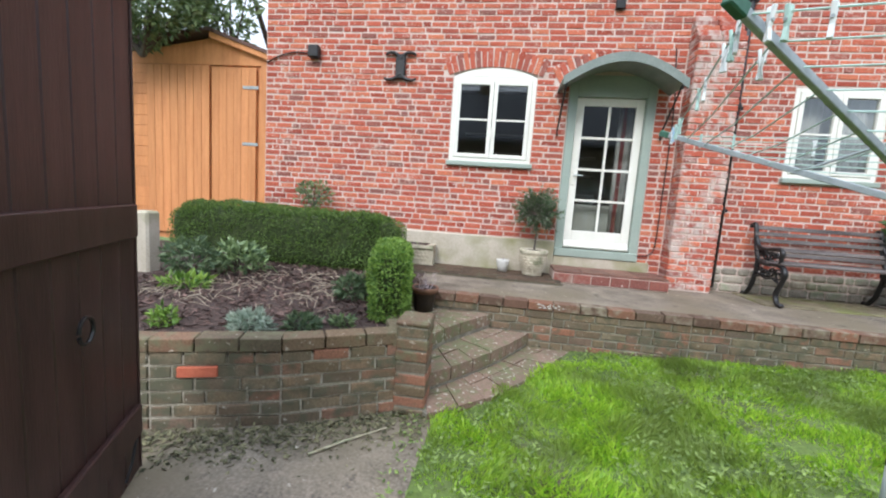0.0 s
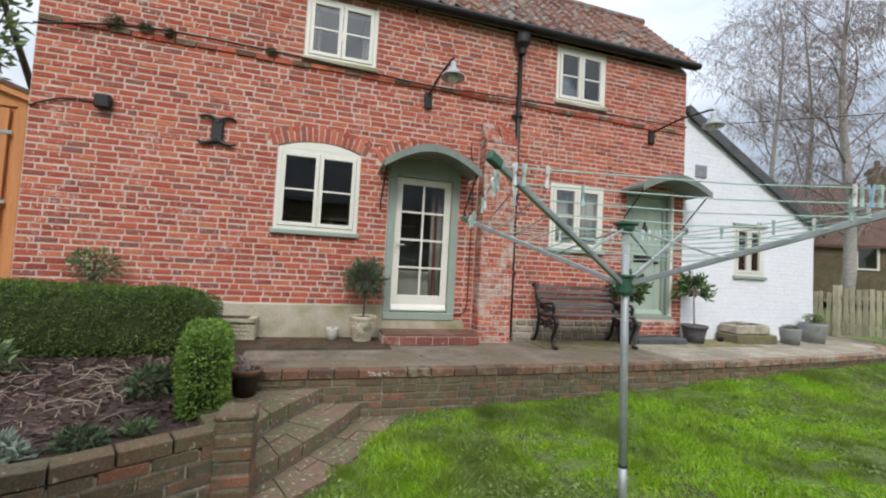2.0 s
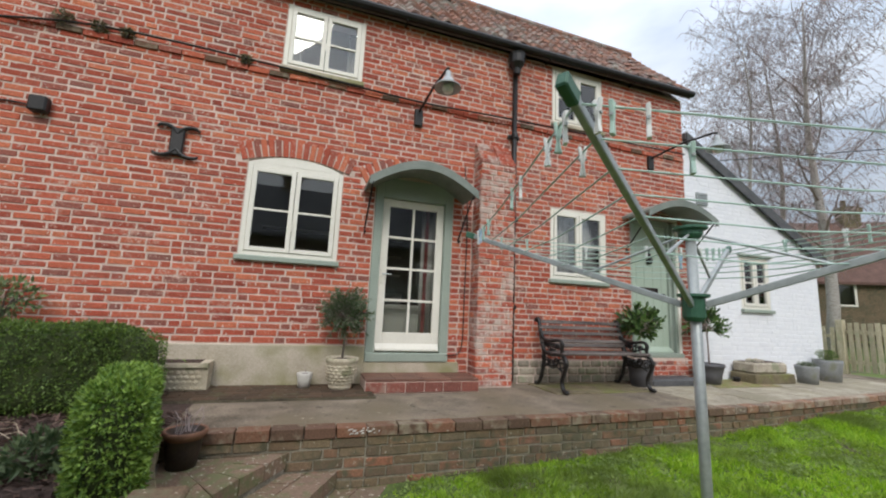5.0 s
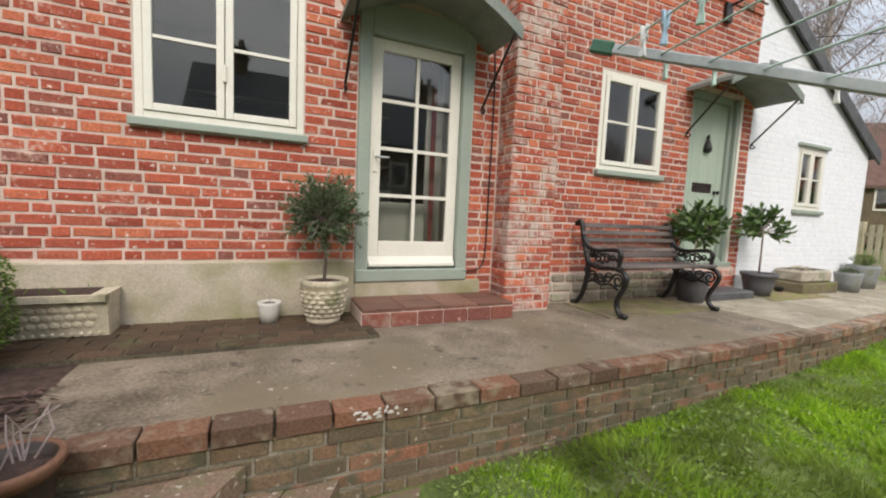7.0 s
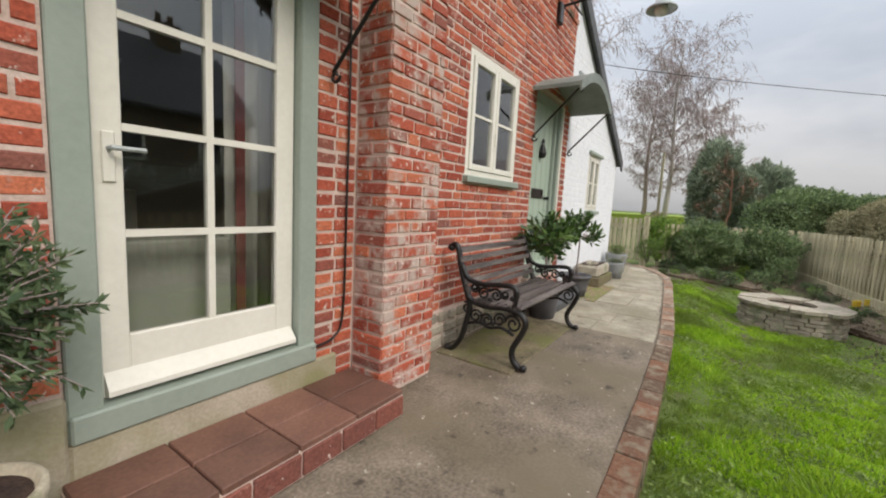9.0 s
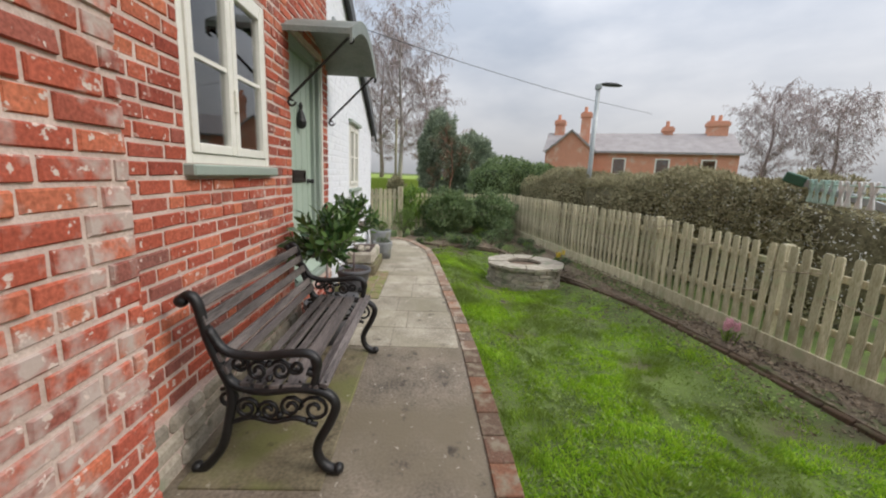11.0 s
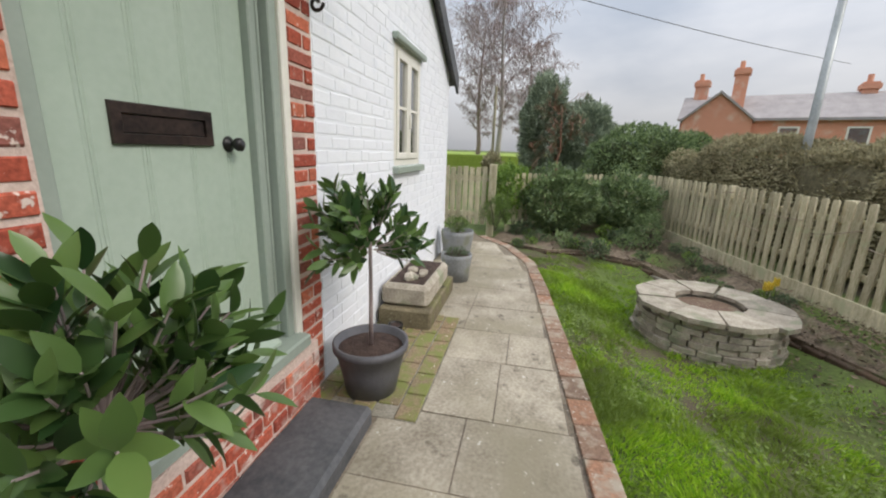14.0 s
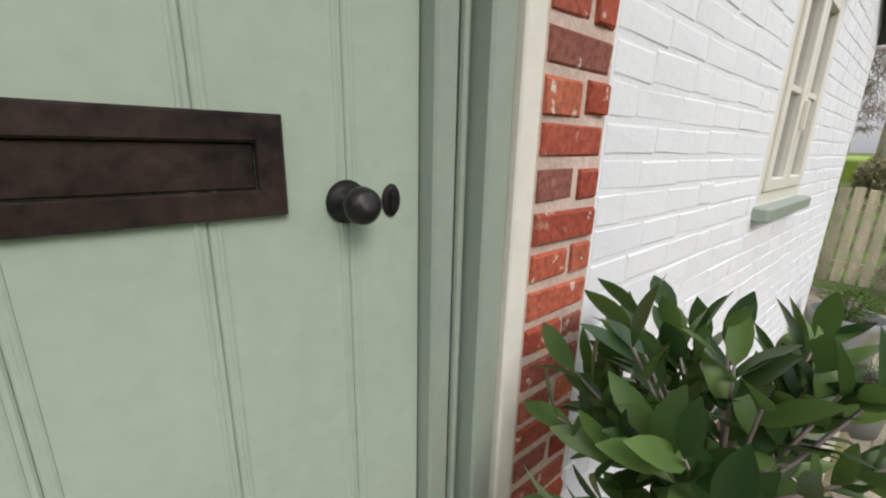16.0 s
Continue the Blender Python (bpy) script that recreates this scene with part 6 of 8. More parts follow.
bush("grass_clump", "dry brown ornamental grass by the far field", (24.0, 5.9, 1.1), (0.7, 0.6, 0.7), 1800, M_HEDGETWIG, 64, 0.16)
bush("overhanging_tree", "dark leafy branches above the orange shed", (-5.3, 5.0, 3.85), (1.35, 0.8, 0.8), 4200, M_LAUREL, 65, 0.12, "tree")
part("trunk", tube([(-6.4, 5.0, 0.2), (-6.4, 5.0, 2.0), (-5.6, 5.0, 3.6)], 0.12, 8, 0.05), M_BARK, bpy.data.objects["overhanging_tree"])
bush("overhanging_tree", "dark leafy branches hanging past the corner of the house", (-4.5, 5.75, 4.2), (0.62, 0.4, 1.05), 520, M_LAUREL, 67, 0.14, "tree")
part("trunk", tube([(-4.6, 7.6, 0.2), (-4.6, 7.6, 3.0), (-4.35, 5.9, 4.6)], 0.1, 8, 0.03), M_BARK, bpy.data.objects["overhanging_tree.001"])
bush("wall_shrub", "thin dark shrub against the brick wall", (-2.68, 4.95, 1.3), (0.34, 0.12, 0.2), 260, M_LAUREL, 66, 0.07)

bm = add_prism(new_bm(), [(30, 3.0), (60, -4), (140, -10), (140, 60), (30, 30)], 0.3, 1.5)
field = struct("ground_field", bm, M_FIELD, "bright green rising field beyond the garden", "field")


def far_house(name, label, at, turn, L, D, H, R, wall, roofm, stacks, wing=0.0):
    h = thing(name, at, label, "house")
    m = Matrix.Translation(at) @ Matrix.Rotation(radians(turn), 4, "Z")

    def P(nm, bm, mt, lb=""):
        bmesh.ops.transform(bm, verts=bm.verts, matrix=m)
        return part(nm, bm, mt, h, lb)

    bm = box(0, L, 0, D, 0, H)
    add_prism(bm, [(0, H), (D, H), (D / 2, H + R)], 0.01, L - 0.01, "x")
    P("wall", bm, wall)
    bm = new_bm()
    for s in (0, 1):
        y0, y1 = (-0.25, D / 2) if s == 0 else (D + 0.25, D / 2)
        z0 = H - 0.25 * R / (D / 2)
        add_prism(bm, [(y0, z0), (y1, H + R), (y1, H + R + 0.14), (y0, z0 + 0.14)], -0.15, L + 0.15, "x")
    P("roof", bm, roofm)
    for cx, cy, w, hh in stacks:
        bm = box(cx - w / 2, cx + w / 2, cy - 0.35, cy + 0.35, H, H + R + hh)
        add_box(bm, cx - w / 2 - 0.08, cx + w / 2 + 0.08, cy - 0.43, cy + 0.43, H + R + hh - 0.35, H + R + hh - 0.1)
        for k in range(max(1, int(w / 0.45))):
            add_lathe(bm, [(0.13, 0), (0.12, 0.4)], (cx - w / 2 + 0.25 + 0.45 * k, cy, H + R + hh), 8)
        P("chimney", bm, wall, "red brick chimney with pots")
    if wing:
        bm = box(0.2, wing, -1.2, 0.05, 0, H - 0.1)
        add_prism(bm, [(0.2, H - 0.1), (wing, H - 0.1), (wing / 2 + 0.1, H + R * 0.9)], -1.2, D / 2, "y")
        P("gable_wing", bm, wall)
        for s in (0.1, wing + 0.1):
            mid = wing / 2 + 0.1
            bm = add_prism(new_bm(), [(s, H - 0.25), (mid, H + R * 0.9), (mid, H + R * 0.9 + 0.14), (s, H - 0.11)], -1.35, D / 2, "y")
            P("wing_roof", bm, roofm)
    x = 1.2 + wing
    while x < L - 1.4:
        for z in (H * 0.55,):
            win = P("window", rect_frame(new_bm(), x, x + 0.9, z, z + 1.15, -0.05, 0.03, 0.09), M_CREAM)
            pane = new_bm()
            add_box(pane, x + 0.08, x + 0.82, -0.02, -0.012, z + 0.08, z + 1.07)
            bmesh.ops.transform(pane, verts=pane.verts, matrix=m)
            part("pane", pane, M_GLASS, win)
        x += 2.7
    return h


far_house("house", "orange brick house with slate roof and tall chimneys", (31.0, -4.45, 0.5), -112, 12.1, 5.0, 3.5, 1.35, M_FARHOUSE, M_FARSLATE,
          [(0.7, 2.5, 0.7, 1.1), (2.6, 1.2, 0.65, 1.45), (8.2, 2.6, 0.6, 0.6), (11.2, 2.5, 1.2, 0.95)], wing=3.4)
far_house("house", "brown tiled house behind the birches", (21.5, 15.0, 0.8), -35, 9.0, 6.0, 3.0, 3.4, M_OLD, M_DARKROOF, [(6.5, 3.0, 0.8, 1.0)])

far_house("house", "dark brown neighbouring house across the lane", (10.0, -10.0, 0.0), 180, 13.0, 6.0, 4.6, 2.9, M_OLD, M_SLATE, [(11.4, 3.0, 0.9, 1.0), (2.0, 3.0, 0.9, 0.9)])

LX, LY = 11.0, 0.06
lamp = thing("street_lamp", (LX, LY, 0.2), "grey steel street lamp on a tall column", "street lamp")
part("column", tube([(LX, LY, 0.2), (LX, LY, 2.2), (LX, LY, 4.1)], 0.065, 10, 0.05), M_GALV, lamp, smooth=True)
part("bracket", box(LX - 0.06, LX + 0.06, LY - 0.06, LY + 0.06, 4.02, 4.14, bevel=0.01), M_GALV, lamp)
bm = new_bm()
add_lathe(bm, [(0.0, -0.035), (0.1, -0.03), (0.13, 0.0), (0.08, 0.035), (0.0, 0.045)], (0, 0, 0), 14)
bmesh.ops.transform(bm, verts=bm.verts, matrix=Matrix.Translation((LX + 0.05, LY - 0.32, 4.15)) @ Matrix.Rotation(radians(-80), 4, "Z") @ Matrix.Diagonal((2.4, 0.9, 1, 1)))
part("lantern", bm, M_SLATE, lamp, "flat grey lantern head", smooth=True)
pole = thing("utility_pole", (27.0, 6.2, 0.6), "thin timber utility pole near the field", "pole")
part("post", tube([(27.0, 6.2, 0.3), (27.0, 6.2, 5.2)], 0.09, 8, 0.07), M_FENCE, pole)
cable = thing("overhead_cable", (18, 0, 6), "thin black cable strung across the sky", "cable")
part("wire", tube(curve_pts([(13.0, 10.7, 7.2), (16.5, 5.2, 6.5), (21.2, -2.2, 6.05), (27.5, -10.2, 6.3)], 8), 0.012, 5), M_BLACK, cable)

# ---- shed and yard gate ----
shed = thing("garden_shed", (-4.75, 6.0, TERR), "new orange-stained timber shed with double doors", "shed")
SY = 5.36
part("body", box(-5.95, -3.66, SY + 0.03, 7.2, TERR, 3.12), M_SHED, shed)
for i in range(17):
    z = TERR + i * 0.155
    part("cladding_board", box(-5.95, -5.6, SY + 0.005, SY + 0.03, z, z + 0.152, bevel=0.004), M_SHED, shed)
for i in range(8):
    part("door_board", box(-5.58 + 0.13 * i, -5.454 + 0.13 * i, SY - 0.02, SY + 0.01, 0.55, 3.05, bevel=0.004), M_SHED, shed)
for i in range(6):
    part("door_board", box(-4.5 + 0.118 * i, -4.384 + 0.118 * i, SY - 0.02, SY + 0.01, 0.55, 3.03, bevel=0.004), M_SHED, shed)
part("corner_post", box(-3.73, -3.63, SY - 0.02, SY + 0.05, TERR, 3.2, bevel=0.005), M_SHED, shed)
bm = add_prism(new_bm(), [(-5.95, 3.06), (-3.66, 3.06), (-3.66, 3.16), (-4.5, 3.43), (-5.95, 3.2)], SY - 0.005, SY + 0.03, "y")
part("gable", bm, M_SHED, shed)
part("fascia", add_prism(new_bm(), [(-3.58, 3.12), (-4.5, 3.42), (-4.5, 3.52), (-3.58, 3.22)], SY - 0.08, SY - 0.02, "y"), M_SHED, shed)
part("roof", add_prism(new_bm(), [(-3.56, 3.19), (-4.5, 3.5), (-6.1, 3.3), (-6.1, 3.35), (-4.5, 3.55), (-3.56, 3.24)], SY - 0.1, 7.3, "y"), M_DARKROOF, shed, "felted roof")
for z in (2.75, 1.95, 1.1):
    part("hinge", box(-4.0, -3.75, SY - 0.03, SY - 0.021, z - 0.022, z + 0.022, bevel=0.002), M_GALV, shed, "galvanised strap hinge")
hub_bin = thing("stone_post", (-3.55, 3.25, 0.4), "old pale stone post at the hedge's end", "post")
part("post", box(-3.65, -3.47, 3.17, 3.33, 0.38, 1.03, bevel=0.02), M_RENDER, hub_bin)
straw = thing("dry_stalk", (-1.0, 1.75, -0.03), "single dry straw stalk lying on the paving", "stalk")
part("stalk", tube([(-1.06, 1.68, -0.026), (-0.72, 1.97, -0.024)], 0.006, 5), M_RECON, straw)

yard = thing("yard_gate", (-1.5, 0.85, -0.06), "dark brown stained boarded gate standing open", "gate")
ga, gb = Vector((-1.74, 1.34, 0)), Vector((-1.22, 0.28, 0))
ax = (gb - ga).normalized()
gm = Matrix.Translation(ga) @ Matrix.Rotation(math.atan2(ax.y, ax.x), 4, "Z")
L = (gb - ga).length
for i in range(8):
    part("board", box(i * L / 8 + 0.002, (i + 1) * L / 8 - 0.002, -0.014, 0.014, -0.02, 2.45, gm, bevel=0.004), M_GATE, yard)
part("edge_stile", box(-0.012, 0.0, -0.02, 0.02, -0.02, 2.45, gm, bevel=0.003), M_GATE, yard)
for z in (0.25, 1.15, 2.1):
    part("ledge", box(0.03, L - 0.03, 0.014, 0.04, z - 0.07, z + 0.07, gm, bevel=0.005), M_GATE, yard)
bm = new_bm()
add_tube(bm, [gm @ Vector((0.5 + 0.045 * math.cos(a), 0.055, 0.82 + 0.045 * math.sin(a))) for a in [0.5 * k for k in range(13)]], 0.007, 6)
part("ring_handle", bm, M_BLACK, yard)
part("hook_bar", tube([gm @ Vector((0.04, 0.03, 0.22)), gm @ Vector((0.14, 0.035, 0.1)), gm @ Vector((0.2, 0.035, 0.05))], 0.006, 6), M_BLACK, yard)

# ---- fittings on the brick wall ----
def swan_lamp(base, shade, label):
    l = thing("wall_lamp", base, label, "lamp", "wall lamps")
    b, s = Vector(base), Vector(shade)
    bm = box(b.x - 0.055, b.x + 0.055, WALL - 0.06, WALL - 0.008, b.z - 0.13, b.z + 0.1, bevel=0.008)
    part("back_plate", bm, M_BLACK, l)
    top = s + Vector((0, 0, 0.24))
    part("arm", tube([b + Vector((0, -0.04, 0.06)), b.lerp(top, 0.5) + Vector((0, -0.02, 0.08)), top + Vector((0, 0.05, 0.02)), top], 0.016, 8), M_BLACK, l)
    bm = new_bm()
    add_lathe(bm, [(0.0, 0.2), (0.03, 0.2), (0.035, 0.14), (0.06, 0.1), (0.1, 0.05), (0.145, 0.02), (0.15, 0.0), (0.135, 0.0), (0.05, 0.06), (0.0, 0.07)], s, 20)
    part("shade", bm, M_GALV, l, "pale enamel coolie shade", smooth=True)
    part("glass", add_lathe(new_bm(), [(0.0, -0.05), (0.05, -0.045), (0.065, -0.01), (0.06, 0.04), (0.0, 0.045)], s, 14), M_WHITEPLASTIC, l, smooth=True)


swan_lamp((1.05, 5.1, 3.86), (1.12, 4.14, 3.76), "black swan-neck wall lamp with a pale shade over the glazed door")
swan_lamp((4.98, 5.1, 3.9), (5.08, 4.05, 3.74), "black swan-neck wall lamp with a pale shade over the boarded door")

anchor = thing("wall_anchor", (-1.6, 5.1, 2.84), "black cast iron tie plate of crossed scrolls on the wall", "wall tie")
bm = new_bm()
for sx in (-1, 1):
    add_tube(bm, curve_pts([(-1.6, 5.095, 3.1), (-1.6 + sx * 0.05, 5.09, 3.16), (-1.6 + sx * 0.11, 5.09, 3.185), (-1.6 + sx * 0.17, 5.09, 3.18), (-1.6 + sx * 0.2, 5.09, 3.155)], 4), 0.03, 8, 0.014)
    add_tube(bm, curve_pts([(-1.6, 5.095, 2.93), (-1.6 + sx * 0.06, 5.09, 2.87), (-1.6 + sx * 0.13, 5.09, 2.85), (-1.6 + sx * 0.19, 5.09, 2.855), (-1.6 + sx * 0.21, 5.09, 2.875)], 4), 0.03, 8, 0.014)
add_box(bm, -1.665, -1.535, 5.07, 5.115, 2.86, 3.17, bevel=0.012)
part("plate", bm, M_BLACK, anchor)
bxl = thing("wall_box", (-2.78, 5.1, 3.06), "small black electrical box with a cable to the corner", "junction box")
part("box", box(-2.86, -2.71, 5.02, 5.118, 3.09, 3.25, bevel=0.015), M_BLACK, bxl)
part("cable", tube(curve_pts([(-2.86, 5.1, 3.16), (-3.1, 5.105, 3.17), (-3.3, 5.105, 3.12), (-3.48, 5.105, 3.03)], 4), 0.009, 6), M_BLACK, bxl)
wcab = thing("wall_cable", (1.8, 5.1, 0.8), "thin dark cable clipped down the brick wall", "cable")
part("wire", tube(curve_pts([(1.74, 5.105, 3.3), (1.8, 5.105, 2.6), (1.8, 5.105, 1.5), (1.79, 5.105, 0.95), (1.72, 5.1, 0.82), (1.56, 5.09, 0.8)], 6), 0.007, 6), M_BLACK, wcab)
scab = thing("wall_cable", (-1.0, 5.09, 4.1), "dark cable along the brick string course", "cable")
part("wire", tube(curve_pts([(-3.5, 5.07, 3.95), (-2.4, 5.07, 4.13), (-0.66, 5.07, 4.12), (1.0, 5.07, 4.06), (2.4, 5.07, 4.1), (5.7, 5.07, 4.15)], 6), 0.012, 6), M_BLACK, scab)

# ---- rooms behind the glass ----
def curtain(x0, x1, z0, z1, y, material, label, stripes=None):
    c = thing("curtain", ((x0 + x1) / 2, y, z0), label, "curtain", "window curtains")
    bm = new_bm()
    n = int((x1 - x0) / 0.012)
    rows = [[bm.verts.new((x0 + (x1 - x0) * i / n, y + 0.022 * math.sin(i * 0.9) + 0.01 * math.sin(i * 0.37), z)) for i in range(n + 1)] for z in (z0, z1)]
    for i in range(n):
        bm.faces.new((rows[0][i], rows[0][i + 1], rows[1][i + 1], rows[1][i]))
    ext = bmesh.ops.extrude_face_region(bm, geom=list(bm.faces))
    bmesh.ops.translate(bm, verts=[v for v in ext["geom"] if isinstance(v, bmesh.types.BMVert)], vec=(0, 0.004, 0))
    part("cloth", bm, material, c, smooth=True)
    if stripes:
        part("stripe", box(x0 + stripes, x0 + stripes + 0.05, y - 0.034, y - 0.03, z0, z1), M_CURTAINRED, c, "dull red stripe")


curtain(1.27, 1.52, 0.75, 2.75, 5.42, M_CURTAIN, "pale curtain with red stripes inside the glazed door", 0.04)
curtain(3.26, 3.56, 1.88, 2.9, 5.34, M_CURTAIN, "pale curtain inside the ground floor window")
curtain(3.72, 4.07, 1.88, 2.9, 5.26, M_CURTAIN, "pale curtain inside the ground floor window")
for a, b, z in ((-0.66, -0.48, 4.1), (0.1, 0.28, 4.1), (3.8, 4.04, 4.15)):
    curtain(a, b, z, z + 0.92, 5.46, M_CURTAIN, "pale curtain inside the upper window")
curtain(W3[0] + 0.02, W3[0] + 0.2, 1.55, 2.55, 5.46, M_CURTAIN, "pale curtain inside the small window")
dresser = thing("dresser", (0.0, 6.9, 0.7), "dim white dresser against the rear room wall", "dresser")
part("body", box(-0.9, 1.4, 6.95, 7.38, 0.7, 1.6, bevel=0.01), M_CREAM, dresser)
for k in range(3):
    part("shelf", box(-0.9, 1.4, 7.15, 7.38, 1.9 + 0.32 * k, 1.93 + 0.32 * k), M_CREAM, dresser)
screen = thing("low_cupboard", (1.0, 5.45, 0.7), "pale painted low cupboard behind the glazed door", "cupboard")
part("body", box(0.62, 1.26, 5.34, 5.56, 0.7, 1.4, bevel=0.01), M_WHITEPOT, screen)

# ---- steps ----
STEP_EDGES = [  # tread height and the line of its nosing, outer step first
    (0.03, [(-0.5, 2.1), (-0.18, 2.36), (0.12, 2.74), (0.36, 3.12), (0.57, 3.5)]),
    (0.16, [(-0.56, 2.36), (-0.3, 2.68), (-0.05, 3.05), (0.19, 3.5)]),
    (0.30, [(-0.62, 2.72), (-0.48, 3.02), (-0.33, 3.26), (-0.17, 3.5)])]
steps = thing("garden_steps", (-0.3, 3.0, 0.0), "three curved worn brick steps up to the terrace", "steps", kind="structure")
r_ = random.Random(8)
for z, edge in STEP_EDGES:
    corner = (-0.95, 3.5)
    low = [(x, y) for x, y in edge]
    part("step_core", add_prism(new_bm(), low + [corner, (-0.8, 2.4) if z < 0.1 else (-0.82, low[0][1])], -0.2, z - 0.012), M_MORTAR_OLD, steps)
    line = [Vector((*p, 0)) for p in edge]
    line = curve_pts(line, 8)
    total = sum((b - a).length for a, b in zip(line, line[1:]))

    def along(s):
        for a, b in zip(line, line[1:]):
            d = (b - a).length
            if s <= d:
                return a.lerp(b, s / d)
            s -= d
        return line[-1]

    n = max(4, round(total / 0.23))
    mid = Vector((-0.86, 3.5, 0))
    for ring, (out0, out1) in enumerate(((0.012, -0.2), (-0.208, -0.4))):
        for i in range(n):
            a, b = along(total * i / n + 0.005), along(total * (i + 1) / n - 0.005)
            na, nb = (mid - a).normalized(), (mid - b).normalized()
            q = [a - na * out0, b - nb * out0, b - nb * out1, a - na * out1]
            if ring and min((p - mid).length for p in q) < 0.1:
                continue
            bm = add_prism(new_bm(), [(p.x, p.y) for p in q], z - 0.1, z + r_.uniform(-0.004, 0.005))
            part("brick", bm, M_TREAD, steps)
    if z > 0.2:
        part("tread_slab", add_prism(new_bm(), [(-0.5, 3.2), (-0.42, 3.49), (-0.93, 3.49), (-0.82, 2.95), (-0.66, 2.9)], z - 0.05, z - 0.001), M_TREAD, steps)

# ---- paving of the terrace ----
pad = struct("pavement_pad", box(-2.6, 0.62, 4.45, WALL - 0.036, 0.3, TERR + 0.021), M_JOINT, "slightly raised strip of dark brick paving", "pavement")
step1 = struct("doorstep_1", box(0.54, 1.84, 4.665, WALL - 0.03, 0.3, 0.575), M_MORTAR, "low doorstep of quarry tiles on a brick riser", "doorstep")
slab_b = struct("pavement_bench", box(2.72, 4.18, 4.42, 5.05, 0.3, TERR + 0.012, bevel=0.006), M_MOSSSLAB, "mossy stone slab under the bench", "pavement")
step2 = struct("doorstep_2", box(4.5, 5.47, 4.73, 5.06, 0.3, 0.54, bevel=0.02), M_SLATE, "worn dark slate doorstep", "doorstep")
part("sub_sill", box(4.5, 5.56, 5.062, WALL + 0.02, 0.45, 0.798), M_MORTAR, step2, "worn brickwork under the sill")
strip = struct("pavement_strip", box(5.5, 6.8, 4.52, WALL, 0.3, TERR + 0.003), M_MORTAR_OLD, "mossy brick edging along the white wall", "pavement")


def paver(name, x0, x1, y0, y1, z, h, material, parent, seed, joint=0.006):
    r = random.Random(seed)
    bm = box(x0 + joint, x1 - joint, y0 + joint, y1 - joint, z - h, z, bevel=0.004)
    for v in bm.verts:
        v.co.z += r.uniform(-0.0015, 0.0015)
    return part(name, bm, material, parent)


k = 0
for row in range(6):
    y = 4.45 + row * 0.107
    x = -2.6 + (0.11 if row % 2 else 0)
    while x < 0.6:
        x1 = min(x + 0.225, 0.62)
        if x1 - x > 0.05:
            paver("brick", x, x1, y, y + 0.107, TERR + 0.03, 0.03, M_PADBRICK, pad, k, 0.006)
        x, k = x1, k + 1
for i, (a, b) in enumerate(((0.54, 0.86), (0.86, 1.18), (1.18, 1.5), (1.5, 1.84))):
    for j, (c, d) in enumerate(((4.655, 4.87), (4.87, 5.095))):
        paver("tile", a, b, c, d, 0.6, 0.03, M_QUARRY, step1, 300 + i * 2 + j, 0.004)
for i in range(6):
    part("brick", box(0.545 + i * 0.217, 0.545 + (i + 1) * 0.217 - 0.011, 4.652, 4.7, 0.458, 0.562, bevel=0.004), M_RISER, step1)
for row in range(5):
    y = 4.52 + row * 0.12
    x = 5.5 + (0.1 if row % 2 else 0)
    while x < 6.78:
        paver("brick", x, min(x + 0.215, 6.8), y, y + 0.12, TERR + 0.012, 0.03, M_MOSSBRICK, strip, k, 0.005)
        x, k = x + 0.215, k + 1


def kerb_y(x):
    for (xa, ya), (xb, yb) in zip(KERB, KERB[1:]):
        if x <= xb:
            return ya + (yb - ya) * max(0.0, x - xa) / (xb - xa)
    return KERB[-1][1]


# flagstones east of the bench
r_ = random.Random(31)
x = 4.25
while x < 9.4:
    w = r_.uniform(0.42, 0.72)
    ya, yb = kerb_y(x + w / 2) + 0.125, (4.52 if x > 5.3 else 4.72 if x > 4.45 else 5.0)
    if x > 6.6:
        yb = WALL - 0.01
    cut = ya + (yb - ya) * r_.uniform(0.42, 0.6)
    for c, d in ((ya, cut), (cut, yb)):
        bm = add_prism(new_bm(), [(x + 0.004, max(c, kerb_y(x) + 0.125) + 0.004 if c == ya else c + 0.004), (x + w - 0.004, max(c, kerb_y(x + w) + 0.125) + 0.004 if c == ya else c + 0.004),
                                  (x + w - 0.004, d - 0.004), (x + 0.004, d - 0.004)], TERR - 0.03, TERR + r_.uniform(-0.001, 0.003))
        part("flagstone", bm, M_FLAG, terrace)
    x += w

# ---- bricks, course by course ----
COURSE, JOINT = 0.0745, 0.016


def brick_shape(name, material, seed):
    """A unit brick, front at y = 0, with worn arrises; scaled to size where it is laid."""
    r = random.Random(seed)
    c = [(-0.5, 0.5), (0.5, 0.5), (0.5, -0.5), (-0.5, -0.5)]
    v = [(x, 1.0, z) for x, z in c] + [(x, 0.28, z) for x, z in c]
    v += [(x * (1 - r.uniform(0.02, 0.075)), r.uniform(-0.06, 0.16), z * (1 - r.uniform(0.06, 0.26))) for x, z in c]
    f = []
    for b in (0, 4):
        for i in range(4):
            j = (i + 1) % 4
            f.append((b + i, b + 4 + i, b + 4 + j, b + j))
    f.append((8, 11, 10, 9))
    me = bpy.data.meshes.new(name)
    me.from_pydata(v, [], f)
    me.validate()
    me.materials.append(material)
    return me


def free_runs(x0, x1, blocked):
    runs = [(x0, x1)]
    for a, b in blocked:
        runs = [p for c, d in runs for p in ((c, min(d, a)), (max(c, b), d)) if p[1] - p[0] > 0.02]
    return runs


